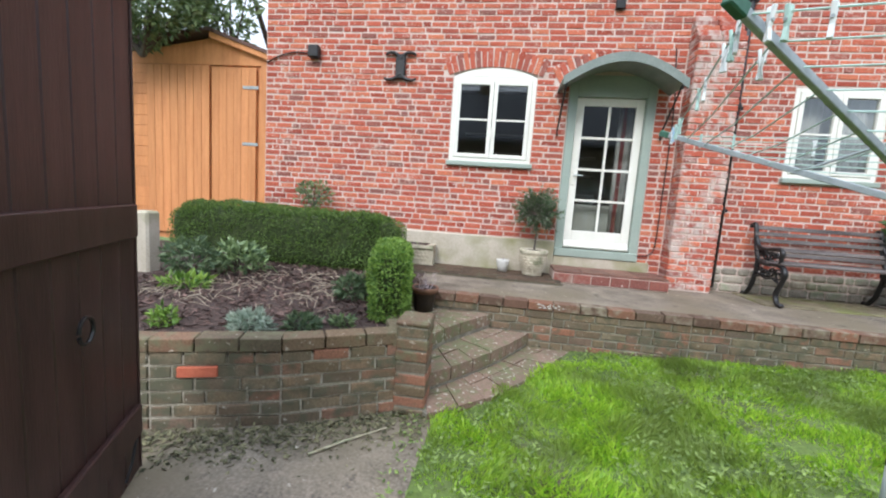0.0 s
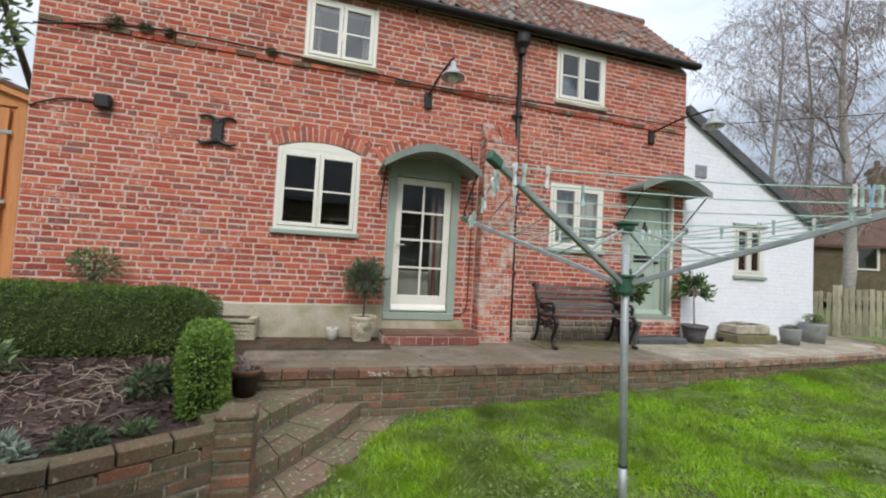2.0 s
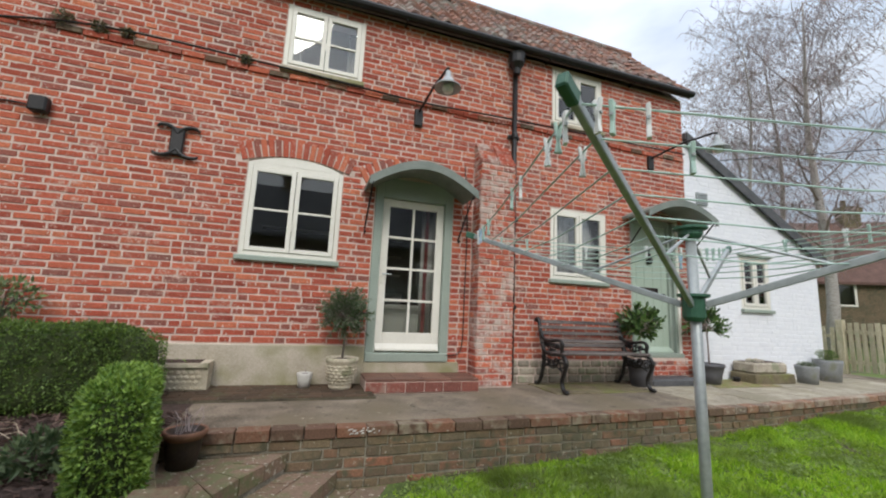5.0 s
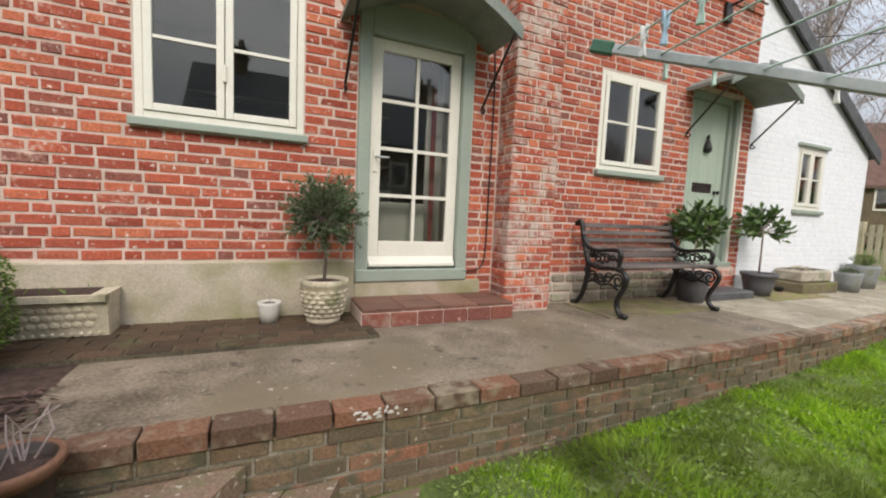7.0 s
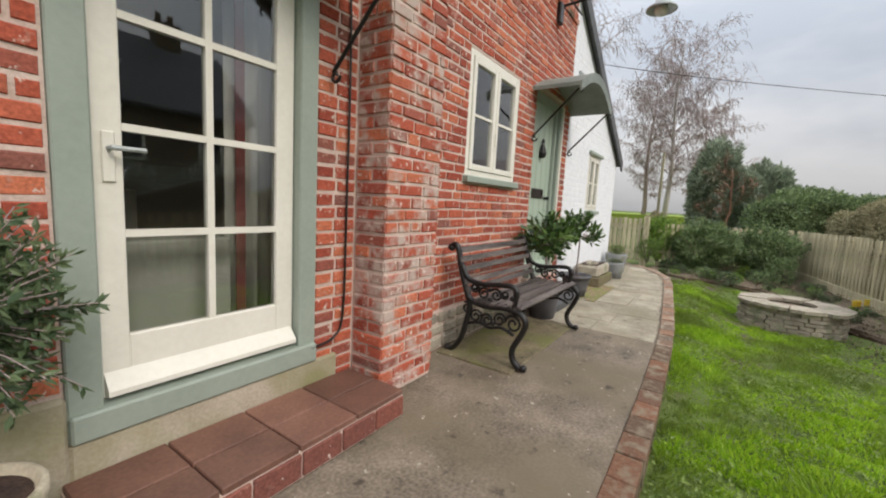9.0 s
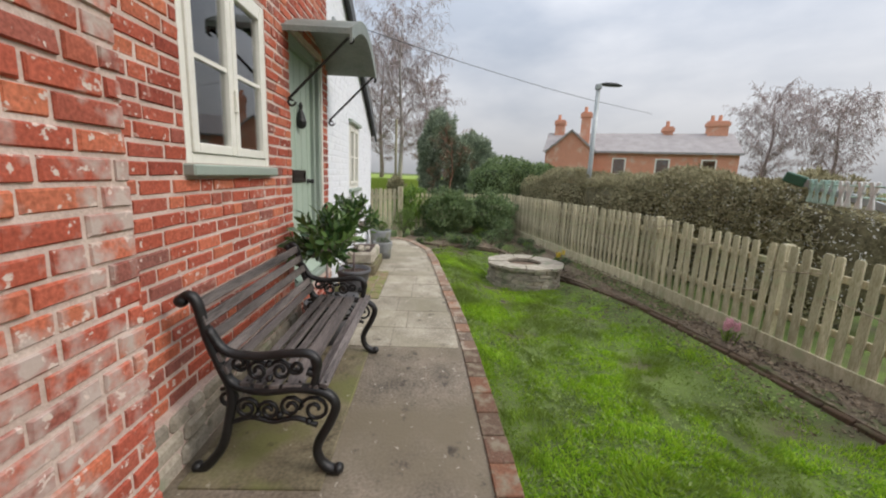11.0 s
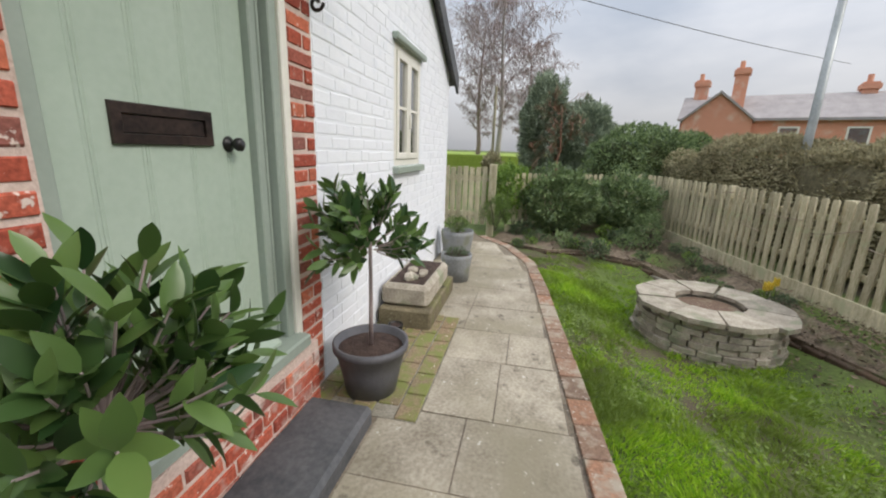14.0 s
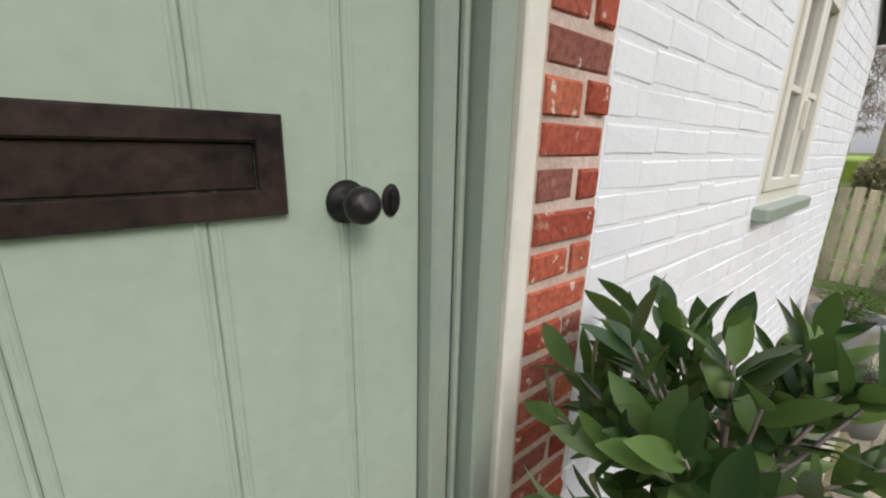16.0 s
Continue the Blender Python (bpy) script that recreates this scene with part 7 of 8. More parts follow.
def courses(x0, x1, z0, z1, blocks, seed, stretcher=0.222, course=COURSE, joint=JOINT, wander=0.0):
    """Bricks (xa, xb, za, zb) for a wall's face, in a loose mixed bond that closes at the openings."""
    r = random.Random(seed)
    out = []
    n = round((z1 - z0) / course)
    for k in range(n):
        za, zb = z0 + k * course, min(z0 + (k + 1) * course, z1)
        for a, b in free_runs(x0, x1, blocks(za, zb)):
            x = a
            first = True
            while b - x > 0.015:
                w = r.choice((stretcher, stretcher, stretcher, stretcher * 0.5)) * r.uniform(0.95, 1.04)
                if first:
                    w = (stretcher, stretcher * 0.5, stretcher * 0.75)[k % 3] if b - a > 0.4 else stretcher * (0.55 if k % 2 else 1)
                    first = False
                if b - x - w < 0.06:
                    w = b - x
                    if w > stretcher * 1.25:
                        w /= 2
                out.append((x + joint / 2, x + w - joint / 2, za + joint / 2 + r.uniform(-0.004, 0.004), zb - joint / 2 + r.uniform(-0.004, 0.004)))
                x += w
    return out


def lay(bricks, parent, material, seed, m, near=None, depth=0.03, proud=0.0, most=300, jitter=1.0):
    """Lays bricks on a face whose frame is m (x along, y inwards, z up): those nearest to a stretch as parts, the rest joined."""
    r = random.Random(seed)
    shapes = [brick_shape("brick", material, seed + i) for i in range(8)]
    if near is not None:
        bricks = sorted(bricks, key=lambda b: (abs((b[0] + b[1]) / 2 - near[0]) * 0.8 + abs((b[2] + b[3]) / 2 - near[1])))
    singles, rest = bricks[:most], bricks[most:]
    verts, faces = [], []
    for i, (xa, xb, za, zb) in enumerate(singles + rest):
        t = m @ Matrix.LocRotScale(((xa + xb) / 2, -proud - jitter * r.uniform(-0.002, 0.004), (za + zb) / 2), Euler((0, r.gauss(0, 0.007), 0)), (xb - xa, depth, zb - za))
        me = r.choice(shapes)
        if i < len(singles):
            ob = new("brick", me)
            ob.parent = parent
            if parent in HOMES:
                ob.matrix_parent_inverse = HOMES[parent]
            ob.matrix_basis = t
        else:
            b0 = len(verts)
            verts += [tuple(t @ v.co) for v in me.vertices]
            faces += [tuple(b0 + q for q in p.vertices) for p in me.polygons]
    if verts:
        tagged(from_lists("bricks", verts, faces, material, parent), kind="stuff")


ARCHES = [(-0.96, 0.23, 2.93, 3.04, 3.17), (0.44, 1.72, 2.86, 3.06, 3.17)]     # x0, x1, springing, crown under, crown over


def front_blocks(za, zb):
    out = []
    mid = (za + zb) / 2
    for x0, x1, z0, z1 in OPENINGS:
        if z0 - 0.03 < mid < z1 + 0.015 and not (x0 < 0.1 and z1 < 3.1 and mid > 2.93):
            out.append((x0 - 0.002, x1 + 0.002))
        if z0 - 0.062 < mid <= z0 - 0.0:
            out.append((x0 - 0.03, x1 + 0.03))
    for x0, x1, s, cu, co in ARCHES:
        if s - 0.0 < mid < co + 0.03:
            c, h = (x0 + x1) / 2, (x1 - x0) / 2
            t = max(0.0, (mid - s) / (co + 0.03 - s))
            half = (h + 0.06) * math.sqrt(max(0, 1 - t ** 2.2))
            out.append((c - half, c + half))
    if mid < 0.9:
        out.append((WEST - 1, 0.57))
    if mid < 0.72:
        out.append((0.5, 1.76))
    if mid < 0.76:
        out.append((2.39, 4.5))
    if mid < 0.8:
        out.append((4.4, 5.56))
    if mid < PIER[3]:
        out.append((PIER[0] + 0.002, PIER[1] - 0.002))
    return out


M_FRONT = Matrix.Translation((0, WALL - 0.007, 0))
lay(courses(WEST, EAST - 0.002, 0.46, 5.14, front_blocks, 2), wall_south, M_BRICK, 60, M_FRONT, near=(4.7, 1.5))

# soldier arches over the window and the glazed door
for x0, x1, s, cu, co in ARCHES:
    c, h = (x0 + x1) / 2, (x1 - x0) / 2
    n = 17
    R = (h * h + (cu - s) ** 2) / (2 * (cu - s))
    cz = cu - R
    th = math.asin(h / R)
    part("arch_backing", add_prism(new_bm(), [(c + (R - 0.002) * math.sin(-th + 2 * th * i / n), cz + (R - 0.002) * math.cos(-th + 2 * th * i / n)) for i in range(n + 1)]
                                   + [(c + (R + 0.22) * math.sin(th - 2 * th * i / n), cz + (R + 0.22) * math.cos(th - 2 * th * i / n)) for i in range(n + 1)], WALL - 0.003, WALL + 0.1, "y"), M_MORTAR, wall_south)
    for i in range(n):
        a = -th + 2 * th * (i + 0.5) / n
        w = 2 * th * R / n - 0.012
        m = Matrix.Translation((c + R * math.sin(a), WALL - 0.014, cz + R * math.cos(a))) @ Matrix.Rotation(a, 4, "Y")
        part("voussoir", box(-w / 2, w / 2, 0, 0.05, 0.004, 0.215, m, bevel=0.004), M_BRICK, wall_south)

# string course
for i in range(41):
    x = WEST + 0.02 + i * 0.2245
    if x > EAST - 0.2:
        break
    part("string_brick", box(x, x + 0.215, WALL - 0.03, WALL + 0.01, 4.02 + 0.01 * math.sin(i), 4.082 + 0.01 * math.sin(i), bevel=0.005), M_KERB if i % 3 == 0 else M_BRICK, wall_south)

# buttress faces
px0, px1, py, pz = PIER
none = lambda a, b: []
lay(courses(px0, px1, 0.46, pz, none, 5), buttress, M_PIER, 70, Matrix.Translation((0, py, 0)), depth=0.03, most=120)
lay(courses(-(WALL - 0.012), -py, 0.46, pz, none, 6), buttress, M_PIER, 80, Matrix.Translation((px0, 0, 0)) @ Matrix.Rotation(radians(-90), 4, "Z"), most=100)
lay(courses(py, WALL - 0.012, 0.46, pz, none, 7), buttress, M_PIER, 90, Matrix.Translation((px1, 0, 0)) @ Matrix.Rotation(radians(90), 4, "Z"), most=80)

for k in range(5):
    for i in range(2):
        xa = px0 + (px1 - px0) * i / 2 + (0.004 if i else 0.0)
        part("cap_brick", box(xa, px0 + (px1 - px0) * (i + 1) / 2 - (0 if i else 0.004), py + 0.05 * k + 0.004, WALL + 0.01, pz + k * 0.0725, pz + k * 0.0725 + 0.066, bevel=0.012), M_PIER, buttress)
part("cap_core", add_prism(new_bm(), [(WALL, pz), (py + 0.03, pz), (WALL, pz + 0.34)], px0 + 0.01, px1 - 0.01, "x"), M_MORTAR, buttress)
lay(courses(4.5, 5.56, 0.462, 0.795, none, 21), step2, M_PIER, 130, Matrix.Translation((0, 5.052, 0)), depth=0.03, most=60)

# rubble base under the bench window
r_ = random.Random(17)
x = 2.4
rub = struct("plinth_stone", box(2.39, 4.5, WALL - 0.03, WALL + 0.05, 0.4, 0.755), M_MORTAR, "rough flint and stone base of the wall", "plinth")
for row, (za, zb) in enumerate(((0.45, 0.56), (0.56, 0.66), (0.66, 0.75))):
    x = 2.4
    while x < 4.46:
        w = min(r_.uniform(0.1, 0.26), 4.49 - x)
        bm = box(x + 0.006, x + w - 0.006, WALL - 0.045 - r_.uniform(0, 0.012), WALL, za + 0.005, zb - 0.005, bevel=0.018)
        part("stone", bm, M_STONE, rub)
        x += w

# whitewashed brick face
def white_blocks(za, zb):
    out = []
    mid = (za + zb) / 2
    if W3[2] - 0.06 < mid < W3[3] + 0.05:
        out.append((W3[0] - 0.03, W3[1] + 0.03))
    out.append((5.78 + (4.4 - zb - 0.1) / ((4.4 - 2.6) / 3.27), 99))
    if 3.32 < mid < 3.55:
        out.append((5.97, 6.23))
    return out


lay(courses(EAST + 0.004, WEND, 0.47, 4.3, white_blocks, 9, joint=0.007), wall_white, M_WHITEWASH, 110, Matrix.Translation((0, WALL - 0.0024, 0)), near=(6.2, 1.6), depth=0.013, jitter=0.25)


# terrace wall and kerb, along its bend
def bent_wall(name, label, line, z_low, z_top, parent, mat_face, mat_cap, seed, cap_depth=0.115, cap_h=0.075, proud=0.012, step=0.225):
    r = random.Random(seed)
    caps = 0
    for (xa, ya), (xb, yb) in zip(line, line[1:]):
        a, b = Vector((xa, ya, 0)), Vector((xb, yb, 0))
        L = (b - a).length
        ang = math.atan2(yb - ya, xb - xa)
        m = Matrix.Translation(a) @ Matrix.Rotation(ang, 4, "Z")
        n = max(1, round(L / step))
        for i in range(n):
            h = r.uniform(-0.004, 0.005)
            bm = box(i * L / n + 0.005, (i + 1) * L / n - 0.005, -proud - r.uniform(0, 0.006), cap_depth, z_top - cap_h, z_top + h, m, bevel=0.0045)
            part("kerb_brick", bm, mat_cap, parent)
            caps += 1
        low = min(z_low(xa, ya), z_low(xb, yb)) - 0.08
        rows = int((z_top - cap_h - low) / COURSE) + 1
        z0 = z_top - cap_h - rows * COURSE
        lay(courses(0, L, z0, z_top - cap_h, none, seed + int(xa * 7) + 40, joint=0.012), parent, mat_face, seed + int(xa * 5), m, depth=0.04, most=60)


kw = struct("terrace_wall", add_prism(new_bm(), [(x, y + 0.012) for x, y in KERB] + [(x, y + 0.115) for x, y in KERB[::-1]], -0.3, TERR - 0.07), M_MORTAR_OLD, "low old brick retaining wall with a dark brick kerb", "wall")
bent_wall("terrace_wall", "", KERB[:5], ground_z, TERR + 0.008, kw, M_OLD, M_KERB, 500)
bent_wall("terrace_wall", "", KERB[4:], ground_z, TERR + 0.008, kw, M_OLD, M_KERB_PALE, 540)

r_ = random.Random(44)
for i in range(16):
    fx, fz = 0.25 + 0.235 * r_.random(), 0.405 + 0.04 * r_.random()
    fw, fh = r_.uniform(0.01, 0.034), r_.uniform(0.006, 0.016)
    part("paint_flake", add_prism(new_bm(), [(fx, fz), (fx + fw, fz + 0.003), (fx + fw * 0.8, fz + fh), (fx + fw * 0.2, fz + fh * 0.8)], 3.486, 3.5, "y"), M_WHITEPOT, kw, "flake of old white paint on the kerb")

gwall = struct("garden_wall", add_prism(new_bm(), [(x, y + 0.012) for x, y in GW] + [(x - 0.02, y + 0.2) for x, y in GW[::-1]], -0.3, 0.4), M_MORTAR_PALE, "old stained brick garden wall round the raised bed", "wall")
bent_wall("garden_wall", "", GW, lambda x, y: -0.12, 0.5, gwall, M_OLD, M_GARDENCAP, 700, cap_depth=0.125, cap_h=0.075, proud=0.0)
ret = [(-0.56, 2.2), (-0.69, 2.5), (-0.82, 2.9), (-0.96, 3.5)]
struct("garden_wall_return", add_prism(new_bm(), [(x - 0.012, y) for x, y in ret] + [(x - 0.2, y) for x, y in ret[::-1]], -0.3, 0.4), M_MORTAR_PALE, "short return of the garden wall beside the steps", "wall")
gret = bpy.data.objects["garden_wall_return"]
bent_wall("garden_wall", "", ret, lambda x, y: 0.0, 0.49, gret, M_OLD, M_GARDENCAP, 800, cap_depth=0.2, cap_h=0.08)
for k in range(9):
    part("brick", box(-0.725 + 0.004 * (k % 2), -0.525, 2.125 + 0.004 * (k % 3), 2.34, -0.12 + k * 0.0745, -0.058 + k * 0.0745, bevel=0.006), M_GARDENCAP if k in (3, 6, 7) else M_OLD, gwall)
part("pier_core", box(-0.715, -0.535, 2.137, 2.33, -0.15, 0.55), M_MORTAR_OLD, gwall)
part("pier_cap", box(-0.73, -0.52, 2.12, 2.35, 0.548, 0.585, bevel=0.012), M_GARDENCAP, gwall)
part("new_brick", box(0, 0.2, -0.012, 0.02, 0.285, 0.345, Matrix.Translation((-1.93, 1.6, 0)) @ Matrix.Rotation(math.atan2(0.22, 0.63), 4, "Z") @ Matrix.Translation((0.14, 0, 0)), bevel=0.004), M_FRESH, gwall, "one fresh orange-red brick")

bent_edge = struct("border_edging", add_prism(new_bm(), [(x, y) for x, y in BED] + [(x + 0.04, y - 0.09) for x, y in BED[::-1]], -0.1, 0.14), M_MORTAR_OLD, "sunken brick edging of the border", "edging")
r_ = random.Random(6)
for (xa, ya), (xb, yb) in zip(BED, BED[1:]):
    a, b = Vector((xa, ya, 0)), Vector((xb, yb, 0))
    L = (b - a).length
    m = Matrix.Translation(a) @ Matrix.Rotation(math.atan2(yb - ya, xb - xa), 4, "Z")
    n = max(1, round(L / 0.225))
    for i in range(n):
        c = a.lerp(b, (i + 0.5) / n)
        z = ground_z(c.x, c.y)
        part("brick", box(i * L / n + 0.006, (i + 1) * L / n - 0.006, -0.1, 0.01, z - 0.05, z + 0.035 + r_.uniform(-0.014, 0.014), m, bevel=0.009), M_PADBRICK, bent_edge)

# ---- mulch, litter and bed plants ----
r_ = np.random.RandomState(12)
n = 5200
bx, by = r_.uniform(-3.4, -0.9, n), r_.uniform(1.75, 4.1, n)
ok = (by > 1.75 + 0.32 * (bx + 2.2)) & (by > 2.45 + (bx + 0.9) * 0.5)
bx, by = bx[ok], by[ok]
bz = 0.44 + 0.01 * r_.rand(len(bx)) + 0.03 * np.maximum(0, by - 3.0)
dirs = np.stack([r_.normal(0, 1, len(bx)), r_.normal(0, 1, len(bx)), r_.normal(0, 0.25, len(bx))], 1)
M_CHIP = leaf_mat("bark_chip", (0.03, 0.017, 0.014), (0.2, 0.125, 0.1), 0.9, 0.0)
tagged(leaf_mesh("bark_mulch", np.stack([bx, by, bz], 1), dirs, np.tile((0.0, 0.2, 1.0), (len(bx), 1)) + r_.normal(0, 0.3, (len(bx), 3)), r_.uniform(0.03, 0.1, len(bx)), r_.uniform(0.012, 0.03, len(bx)), M_CHIP),
       "loose brown bark mulch and dead stalks on the bed", "mulch", "", "stuff")
n = 2600
lx = r_.uniform(-3.0, -0.5, n)
ly = np.interp(lx, [p[0] for p in GW], [p[1] for p in GW]) - 0.02 - np.abs(r_.normal(0, 0.16, n))
ld = np.stack([r_.normal(0, 1, n), r_.normal(0, 1, n), r_.normal(0, 0.2, n)], 1)
M_DEBRIS = leaf_mat("moss_and_debris", (0.05, 0.05, 0.025), (0.24, 0.22, 0.12), 0.95, 0.0)
tagged(leaf_mesh("leaf_debris", np.stack([lx, ly, -0.008 + 0.008 * r_.rand(n)], 1), ld, np.tile((0.0, 0.1, 1.0), (n, 1)) + r_.normal(0, 0.4, (n, 3)), r_.uniform(0.01, 0.05, n), r_.uniform(0.008, 0.03, n), M_DEBRIS),
       "moss and rotted leaves on the paving under the garden wall", "debris", "", "stuff")
stick = thing("dry_stick", (-0.9, 1.72, -0.01), "thin pale dry stick lying on the paving", "stick")
part("stalk", tube([(-1.02, 1.6, 0.0), (-0.88, 1.75, 0.004), (-0.7, 1.93, 0.0)], 0.006, 6, 0.004), M_FENCE, stick)
bush("silver_plant", "pale silvery mounded plant at the bed's edge", (-1.65, 2.05, 0.47), (0.15, 0.12, 0.09), 420, M_SILVER, 201, 0.055, "plant")
bush("bed_shrub", "half-bare grey-green shrub with purplish shoots in the bed", (-2.95, 3.1, 0.64), (0.3, 0.26, 0.22), 420, M_OLIVE, 202, 0.075)
bush("bed_plant", "low green tuft on the mulch", (-1.35, 2.15, 0.47), (0.13, 0.12, 0.08), 300, M_OLIVE, 203, 0.05, "plant")
bush("bed_plant", "low green tuft on the mulch", (-1.15, 2.32, 0.45), (0.09, 0.08, 0.05), 160, M_LAUREL, 204, 0.05, "plant")
bush("bed_plant", "wispy pale perennial on the mulch", (-1.35, 3.0, 0.53), (0.16, 0.16, 0.13), 400, M_OLIVE, 205, 0.06, "plant")
bush("bed_plant", "bright green tuft beside the wall", (-2.15, 1.95, 0.48), (0.08, 0.08, 0.08), 160, M_BOX, 206, 0.05, "plant")

# dead stalks flattened over the mulch
r_ = random.Random(92)
bm = new_bm()
for i in range(130):
    x, y = r_.uniform(-3.0, -1.25), r_.uniform(2.35, 3.7)
    a, ln = r_.uniform(0, 6.28), r_.uniform(0.06, 0.3)
    z = 0.455 + 0.03 * max(0.0, y - 3.0)
    lift = r_.uniform(0.01, 0.07)
    add_tube(bm, [(x, y, z), (x + ln * 0.5 * math.cos(a), y + ln * 0.5 * math.sin(a), z + lift), (x + ln * math.cos(a + 0.3), y + ln * math.sin(a + 0.3), z + lift * r_.uniform(0.1, 1.2))], 0.0035, 4, 0.0015)
M_STALK = mat("bleached_stalk", (0.22, 0.17, 0.12), (0.45, 0.38, 0.28), 0.9, 9, 60, 0.1)
struct("dead_stalks", bm, M_STALK, "bleached dead flower stalks fallen across the mulch", "stalks", kind="stuff")
bush("bed_plant", "broad-leaved green perennial before the hedge", (-2.75, 3.5, 0.6), (0.34, 0.22, 0.18), 300, M_LAUREL, 207, 0.1, "plant")
bush("bed_plant", "yellow-green spotted perennial on the mulch", (-2.75, 2.8, 0.48), (0.24, 0.15, 0.06), 120, M_BOX, 208, 0.09, "plant")
for k, (mx_, mr_) in enumerate(((-2.75, 0.09), (-2.45, 0.07), (-2.2, 0.06), (-1.05, 0.06))):
    bush("moss_clump", "dark dry moss clump on the brick string course", (mx_, WALL - 0.04, 4.1 + mr_ * 0.45), (mr_ * 1.3, 0.05, mr_), 220, M_DEBRIS, 220 + k, 0.035, "moss")

# bare climber stems tied along the fence
climber = thing("climber", (4.6, 0.4, 0.2), "bare winter climber stems trained along the picket fence", "climber")
for k in range(11):
    x = 3.9 + k * 0.62 + r_.uniform(-0.1, 0.1)
    y = -0.16 + (x - 1.5) * 1.84 / 11.4 + 0.045
    z, run = ground_z(x, y) + r_.uniform(0.55, 1.1), r_.uniform(0.35, 0.75)
    slope = r_.uniform(-0.35, 0.2)
    part("stem", tube(curve_pts([(x, y, z), (x + run * 0.4, y + 0.03 + run * 0.4 * 0.161, z + run * slope * 0.5), (x + run, y + run * 0.161, z + run * slope)], 4), r_.uniform(0.006, 0.011), 6, 0.004), M_STALK, climber)

# litter on the border and the mud before it
r_ = np.random.RandomState(71)
n = 9000
lx = r_.uniform(3.6, 11.2, n)
edge_ = np.interp(lx, [p[0] for p in BED], [p[1] for p in BED])
fence_ = -0.16 + (lx - 1.5) * 0.1614 + 0.08
u = r_.rand(n)
ly = fence_ + (edge_ + 0.55 - fence_) * u
ok = (lx - WX) ** 2 + (ly - WY) ** 2 > 0.68 ** 2
lx, ly, edge_ = lx[ok], ly[ok], edge_[ok]
keep = (ly < edge_ - 0.1) | (r_.rand(len(lx)) < 0.3)
lx, ly, edge_ = lx[keep], ly[keep], edge_[keep]
lz = np.array([ground_z(a, b) for a, b in zip(lx, ly)]) + np.where(ly < edge_ - 0.03, 0.058, 0.004)
k_ = len(lx)
ld = np.stack([r_.normal(0, 1, k_), r_.normal(0, 1, k_), r_.normal(0.1, 0.25, k_)], 1)
M_EARTHBIT = leaf_mat("earth_and_leaf_bits", (0.05, 0.036, 0.025), (0.33, 0.26, 0.18), 0.95, 0.0)
tagged(leaf_mesh("border_litter", np.stack([lx, ly, lz], 1), ld, np.tile((0.0, 0.1, 1.0), (k_, 1)) + r_.normal(0, 0.45, (k_, 3)), r_.uniform(0.015, 0.06, k_), r_.uniform(0.012, 0.035, k_), M_EARTHBIT),
       "crumbled earth, twigs and dead leaves under the fence", "litter", "", "stuff")

# white blossom in the near end of the hedge
r_ = np.random.RandomState(61)
n = 1500
px_ = r_.uniform(5.0, 8.2, n)
pc = np.stack([px_, -1.2 + (px_ - 5.0) * 0.175 + 0.62 + r_.normal(0, 0.09, n), r_.uniform(0.5, 1.9, n)], 1)
M_BLOSSOM = leaf_mat("white_blossom", (0.6, 0.6, 0.55), (0.8, 0.8, 0.76), 0.7, 0.2)
tagged(leaf_mesh("hedge_blossom", pc, r_.normal(0, 1, (n, 3)), r_.normal(0, 1, (n, 3)), r_.uniform(0.014, 0.03, n), r_.uniform(0.012, 0.022, n), M_BLOSSOM, bpy.data.objects["hawthorn_hedge"]), kind="stuff")

# ---- grass ----
r_ = np.random.RandomState(4)


def bare(x, y):
    """How bare the lawn lies, 0 to 1: muddy along the border, thin in drifts across the south side."""
    edge = np.interp(x, [p[0] for p in BED], [p[1] for p in BED], left=0.3)
    wob = np.array([noise.noise(Vector((a * 1.6, b * 1.6, 21.0))) + 0.5 * noise.noise(Vector((a * 5.0, b * 5.0, 23.0))) for a, b in zip(x, y)])
    border = 1.1 - (y - edge + 0.45 * wob) / 0.55
    drift = 0.5 - (y - edge - 0.9) * 0.45 + 1.1 * wob
    return np.clip(np.maximum(np.where(x > 3.0, border, 0), np.where(x > 2.2, drift * 0.75, 0.12 + 0.7 * wob)), 0, 1)


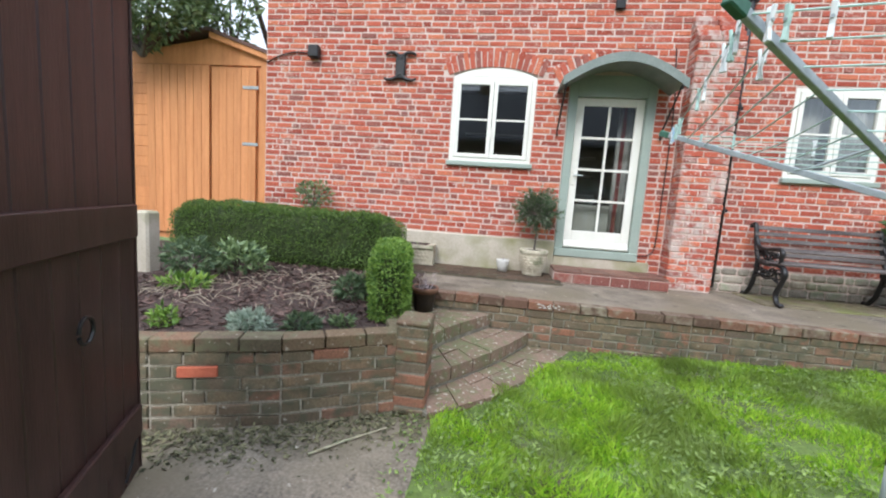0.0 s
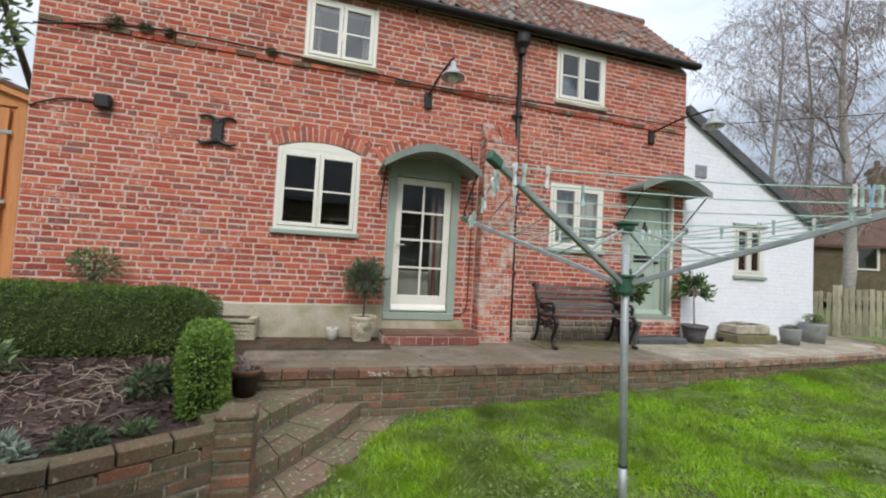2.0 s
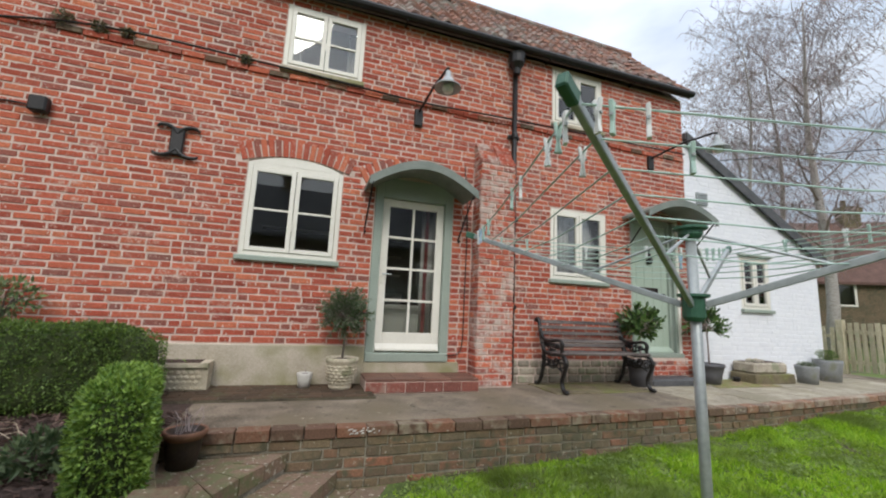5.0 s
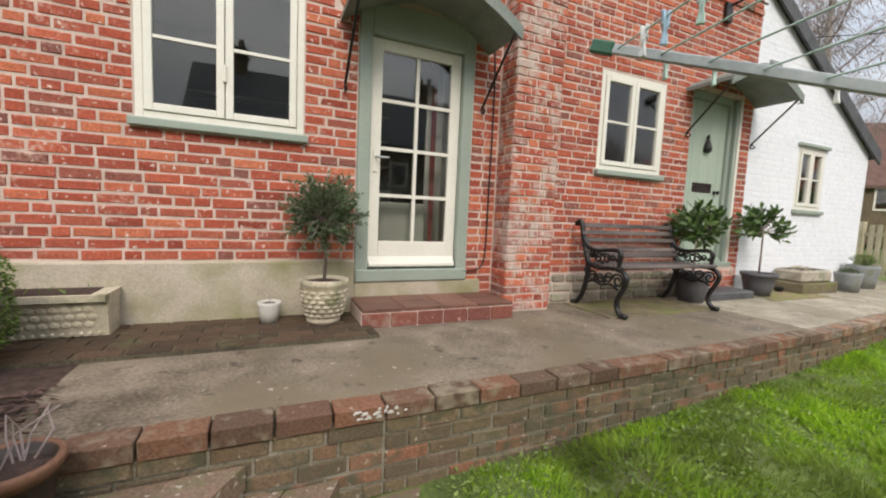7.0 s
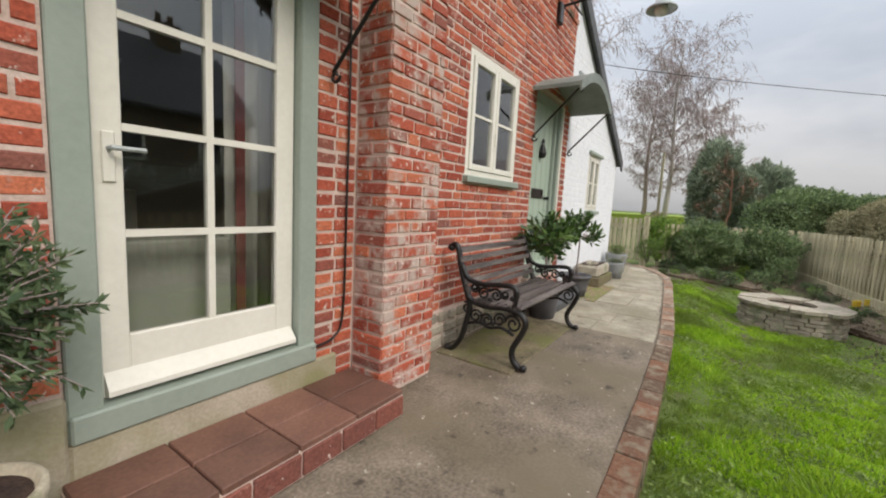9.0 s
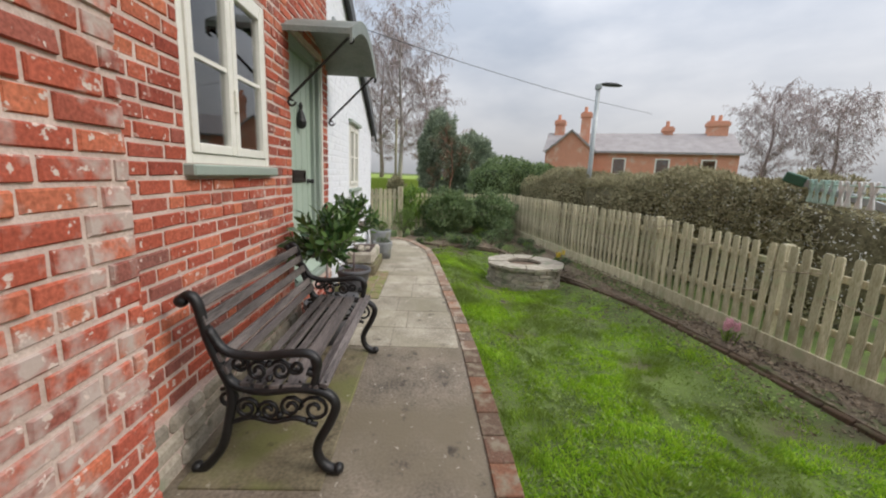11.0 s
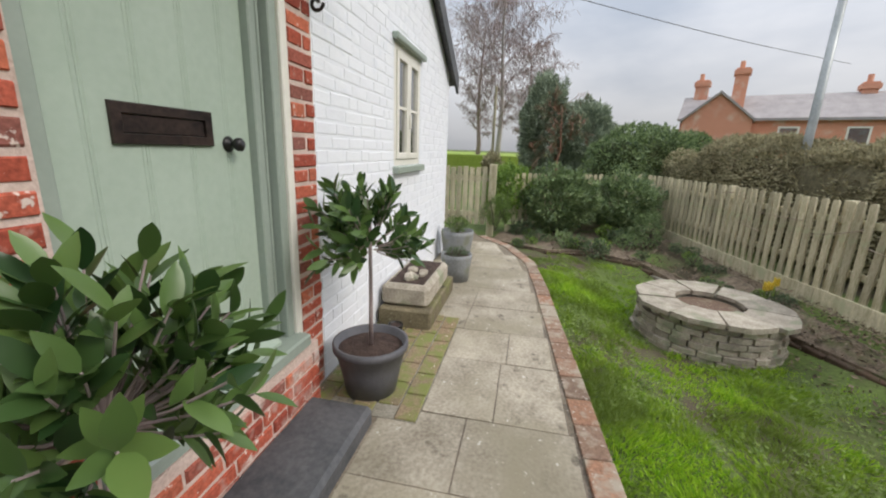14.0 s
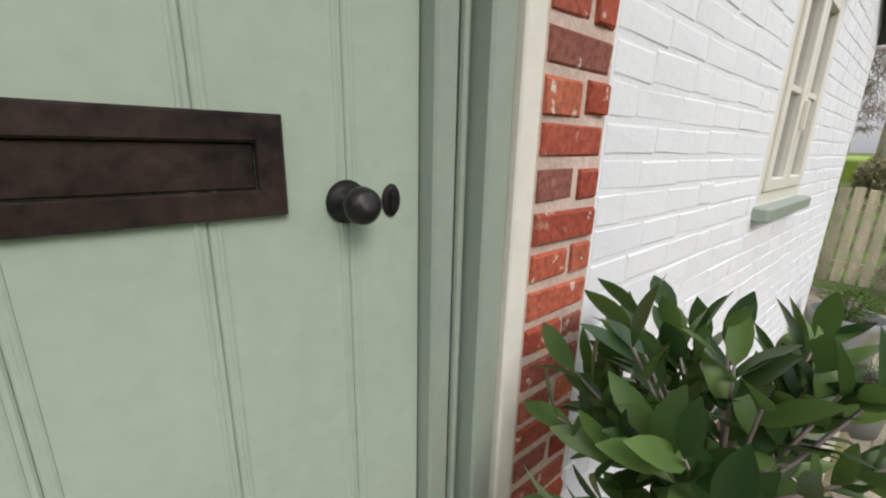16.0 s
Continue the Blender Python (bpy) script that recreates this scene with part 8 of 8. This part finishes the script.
def grass(name, label, count, x0, x1, y0, y1, inside, height, material):
    x, y = r_.uniform(x0, x1, count), r_.uniform(y0, y1, count)
    patch = np.array([noise.noise(Vector((a * 0.9, b * 0.9, 3.0))) + 0.5 * noise.noise(Vector((a * 2.7, b * 2.7, 7.0))) for a, b in zip(x, y)])
    tuft = np.array([noise.noise(Vector((a * 6.5, b * 6.5, 15.0))) for a, b in zip(x, y)])
    thin = bare(x, y)
    keep = inside(x, y) & (r_.rand(count) < np.clip((1.0 + 0.9 * patch + 0.9 * tuft) * (1.0 - 0.96 * thin), 0.02, 1.0))
    x, y, patch, tuft, thin = x[keep], y[keep], patch[keep], tuft[keep], thin[keep]
    z = np.array([ground_z(a, b) for a, b in zip(x, y)]) - 0.004
    k = len(x)
    h = height * r_.uniform(0.5, 1.3, k) * np.clip(0.85 + 0.7 * patch + 0.9 * tuft, 0.35, 1.7) * (1.0 - 0.55 * thin)
    comb = np.array([(noise.noise(Vector((a * 3.1, b * 3.1, 31.0))), noise.noise(Vector((a * 3.1, b * 3.1, 37.0)))) for a, b in zip(x, y)])
    d = np.stack([r_.normal(0, 0.5, k) + 1.6 * comb[:, 0], r_.normal(0, 0.5, k) + 1.6 * comb[:, 1], np.ones(k)], 1)
    nn = np.stack([r_.normal(0, 1, k), r_.normal(0, 1, k), 0.2 * np.ones(k)], 1)
    tagged(leaf_mesh(name, np.stack([x, y, z], 1), d, nn, h, r_.uniform(0.005, 0.011, k), material, fold=0.0), label, "grass", "", "stuff")


def on_lawn(x, y):
    ky = np.interp(x, [p[0] for p in KERB], [p[1] for p in KERB])
    by_ = np.interp(x, [p[0] for p in BED], [p[1] for p in BED], left=-3.0)
    step_ = ~((x < 0.62) & (y > 2.05 + (x + 0.5) * 1.24))
    return (y < ky - 0.02) & (y > by_ + 0.04) & step_ & (x > -0.47 + 0.04 * np.sin(y * 9.0) + 0.02 * np.sin(y * 31.0)) & ((x - WX) ** 2 + (y - WY) ** 2 > 0.66 ** 2) & ((y < 3.72) | (x < 9.6))


grass("grass", "uneven bright green lawn grass with thin patches", 270000, -0.46, 10.0, 0.6, 4.0, on_lawn, 0.06, M_GRASS)
M_WEED = leaf_mat("lawn_weed", (0.1, 0.16, 0.035), (0.32, 0.42, 0.12), 0.6, 0.3)
n = 30000
wx, wy = r_.uniform(-0.62, 9.5, n), r_.uniform(0.6, 3.9, n)
near_ = (wx < -0.4) & (wy > 1.2) & (wy < 2.15) & (r_.rand(n) < 0.9)
wp = np.array([noise.noise(Vector((a * 1.3, b * 1.3, 11.0))) for a, b in zip(wx, wy)])
ok = (on_lawn(wx, wy) & (wp > -0.05)) | near_
wx, wy = wx[ok], wy[ok]
few = r_.rand(len(wx)) > 0.75 * bare(wx, wy) ** 2
wx, wy = wx[few], wy[few]
wz = np.array([ground_z(a, b) for a, b in zip(wx, wy)]) + r_.uniform(0.0, 0.04, len(wx))
wd = np.stack([r_.normal(0, 1, len(wx)), r_.normal(0, 1, len(wx)), r_.uniform(0.0, 0.6, len(wx))], 1)
wn = np.stack([r_.normal(0, 0.4, len(wx)), r_.normal(0, 0.4, len(wx)), np.ones(len(wx))], 1)
tagged(leaf_mesh("lawn_weeds", np.stack([wx, wy, wz], 1), wd, wn, r_.uniform(0.018, 0.05, len(wx)), r_.uniform(0.01, 0.022, len(wx)), M_WEED), "moss, clover and broad weeds among the lawn grass", "weeds", "", "stuff")
grass("grass_edge", "longer grass tufts along the paving and walls", 26000, -0.46, 4.0, 0.4, 2.6, lambda x, y: on_lawn(x, y), 0.06, M_GRASS)
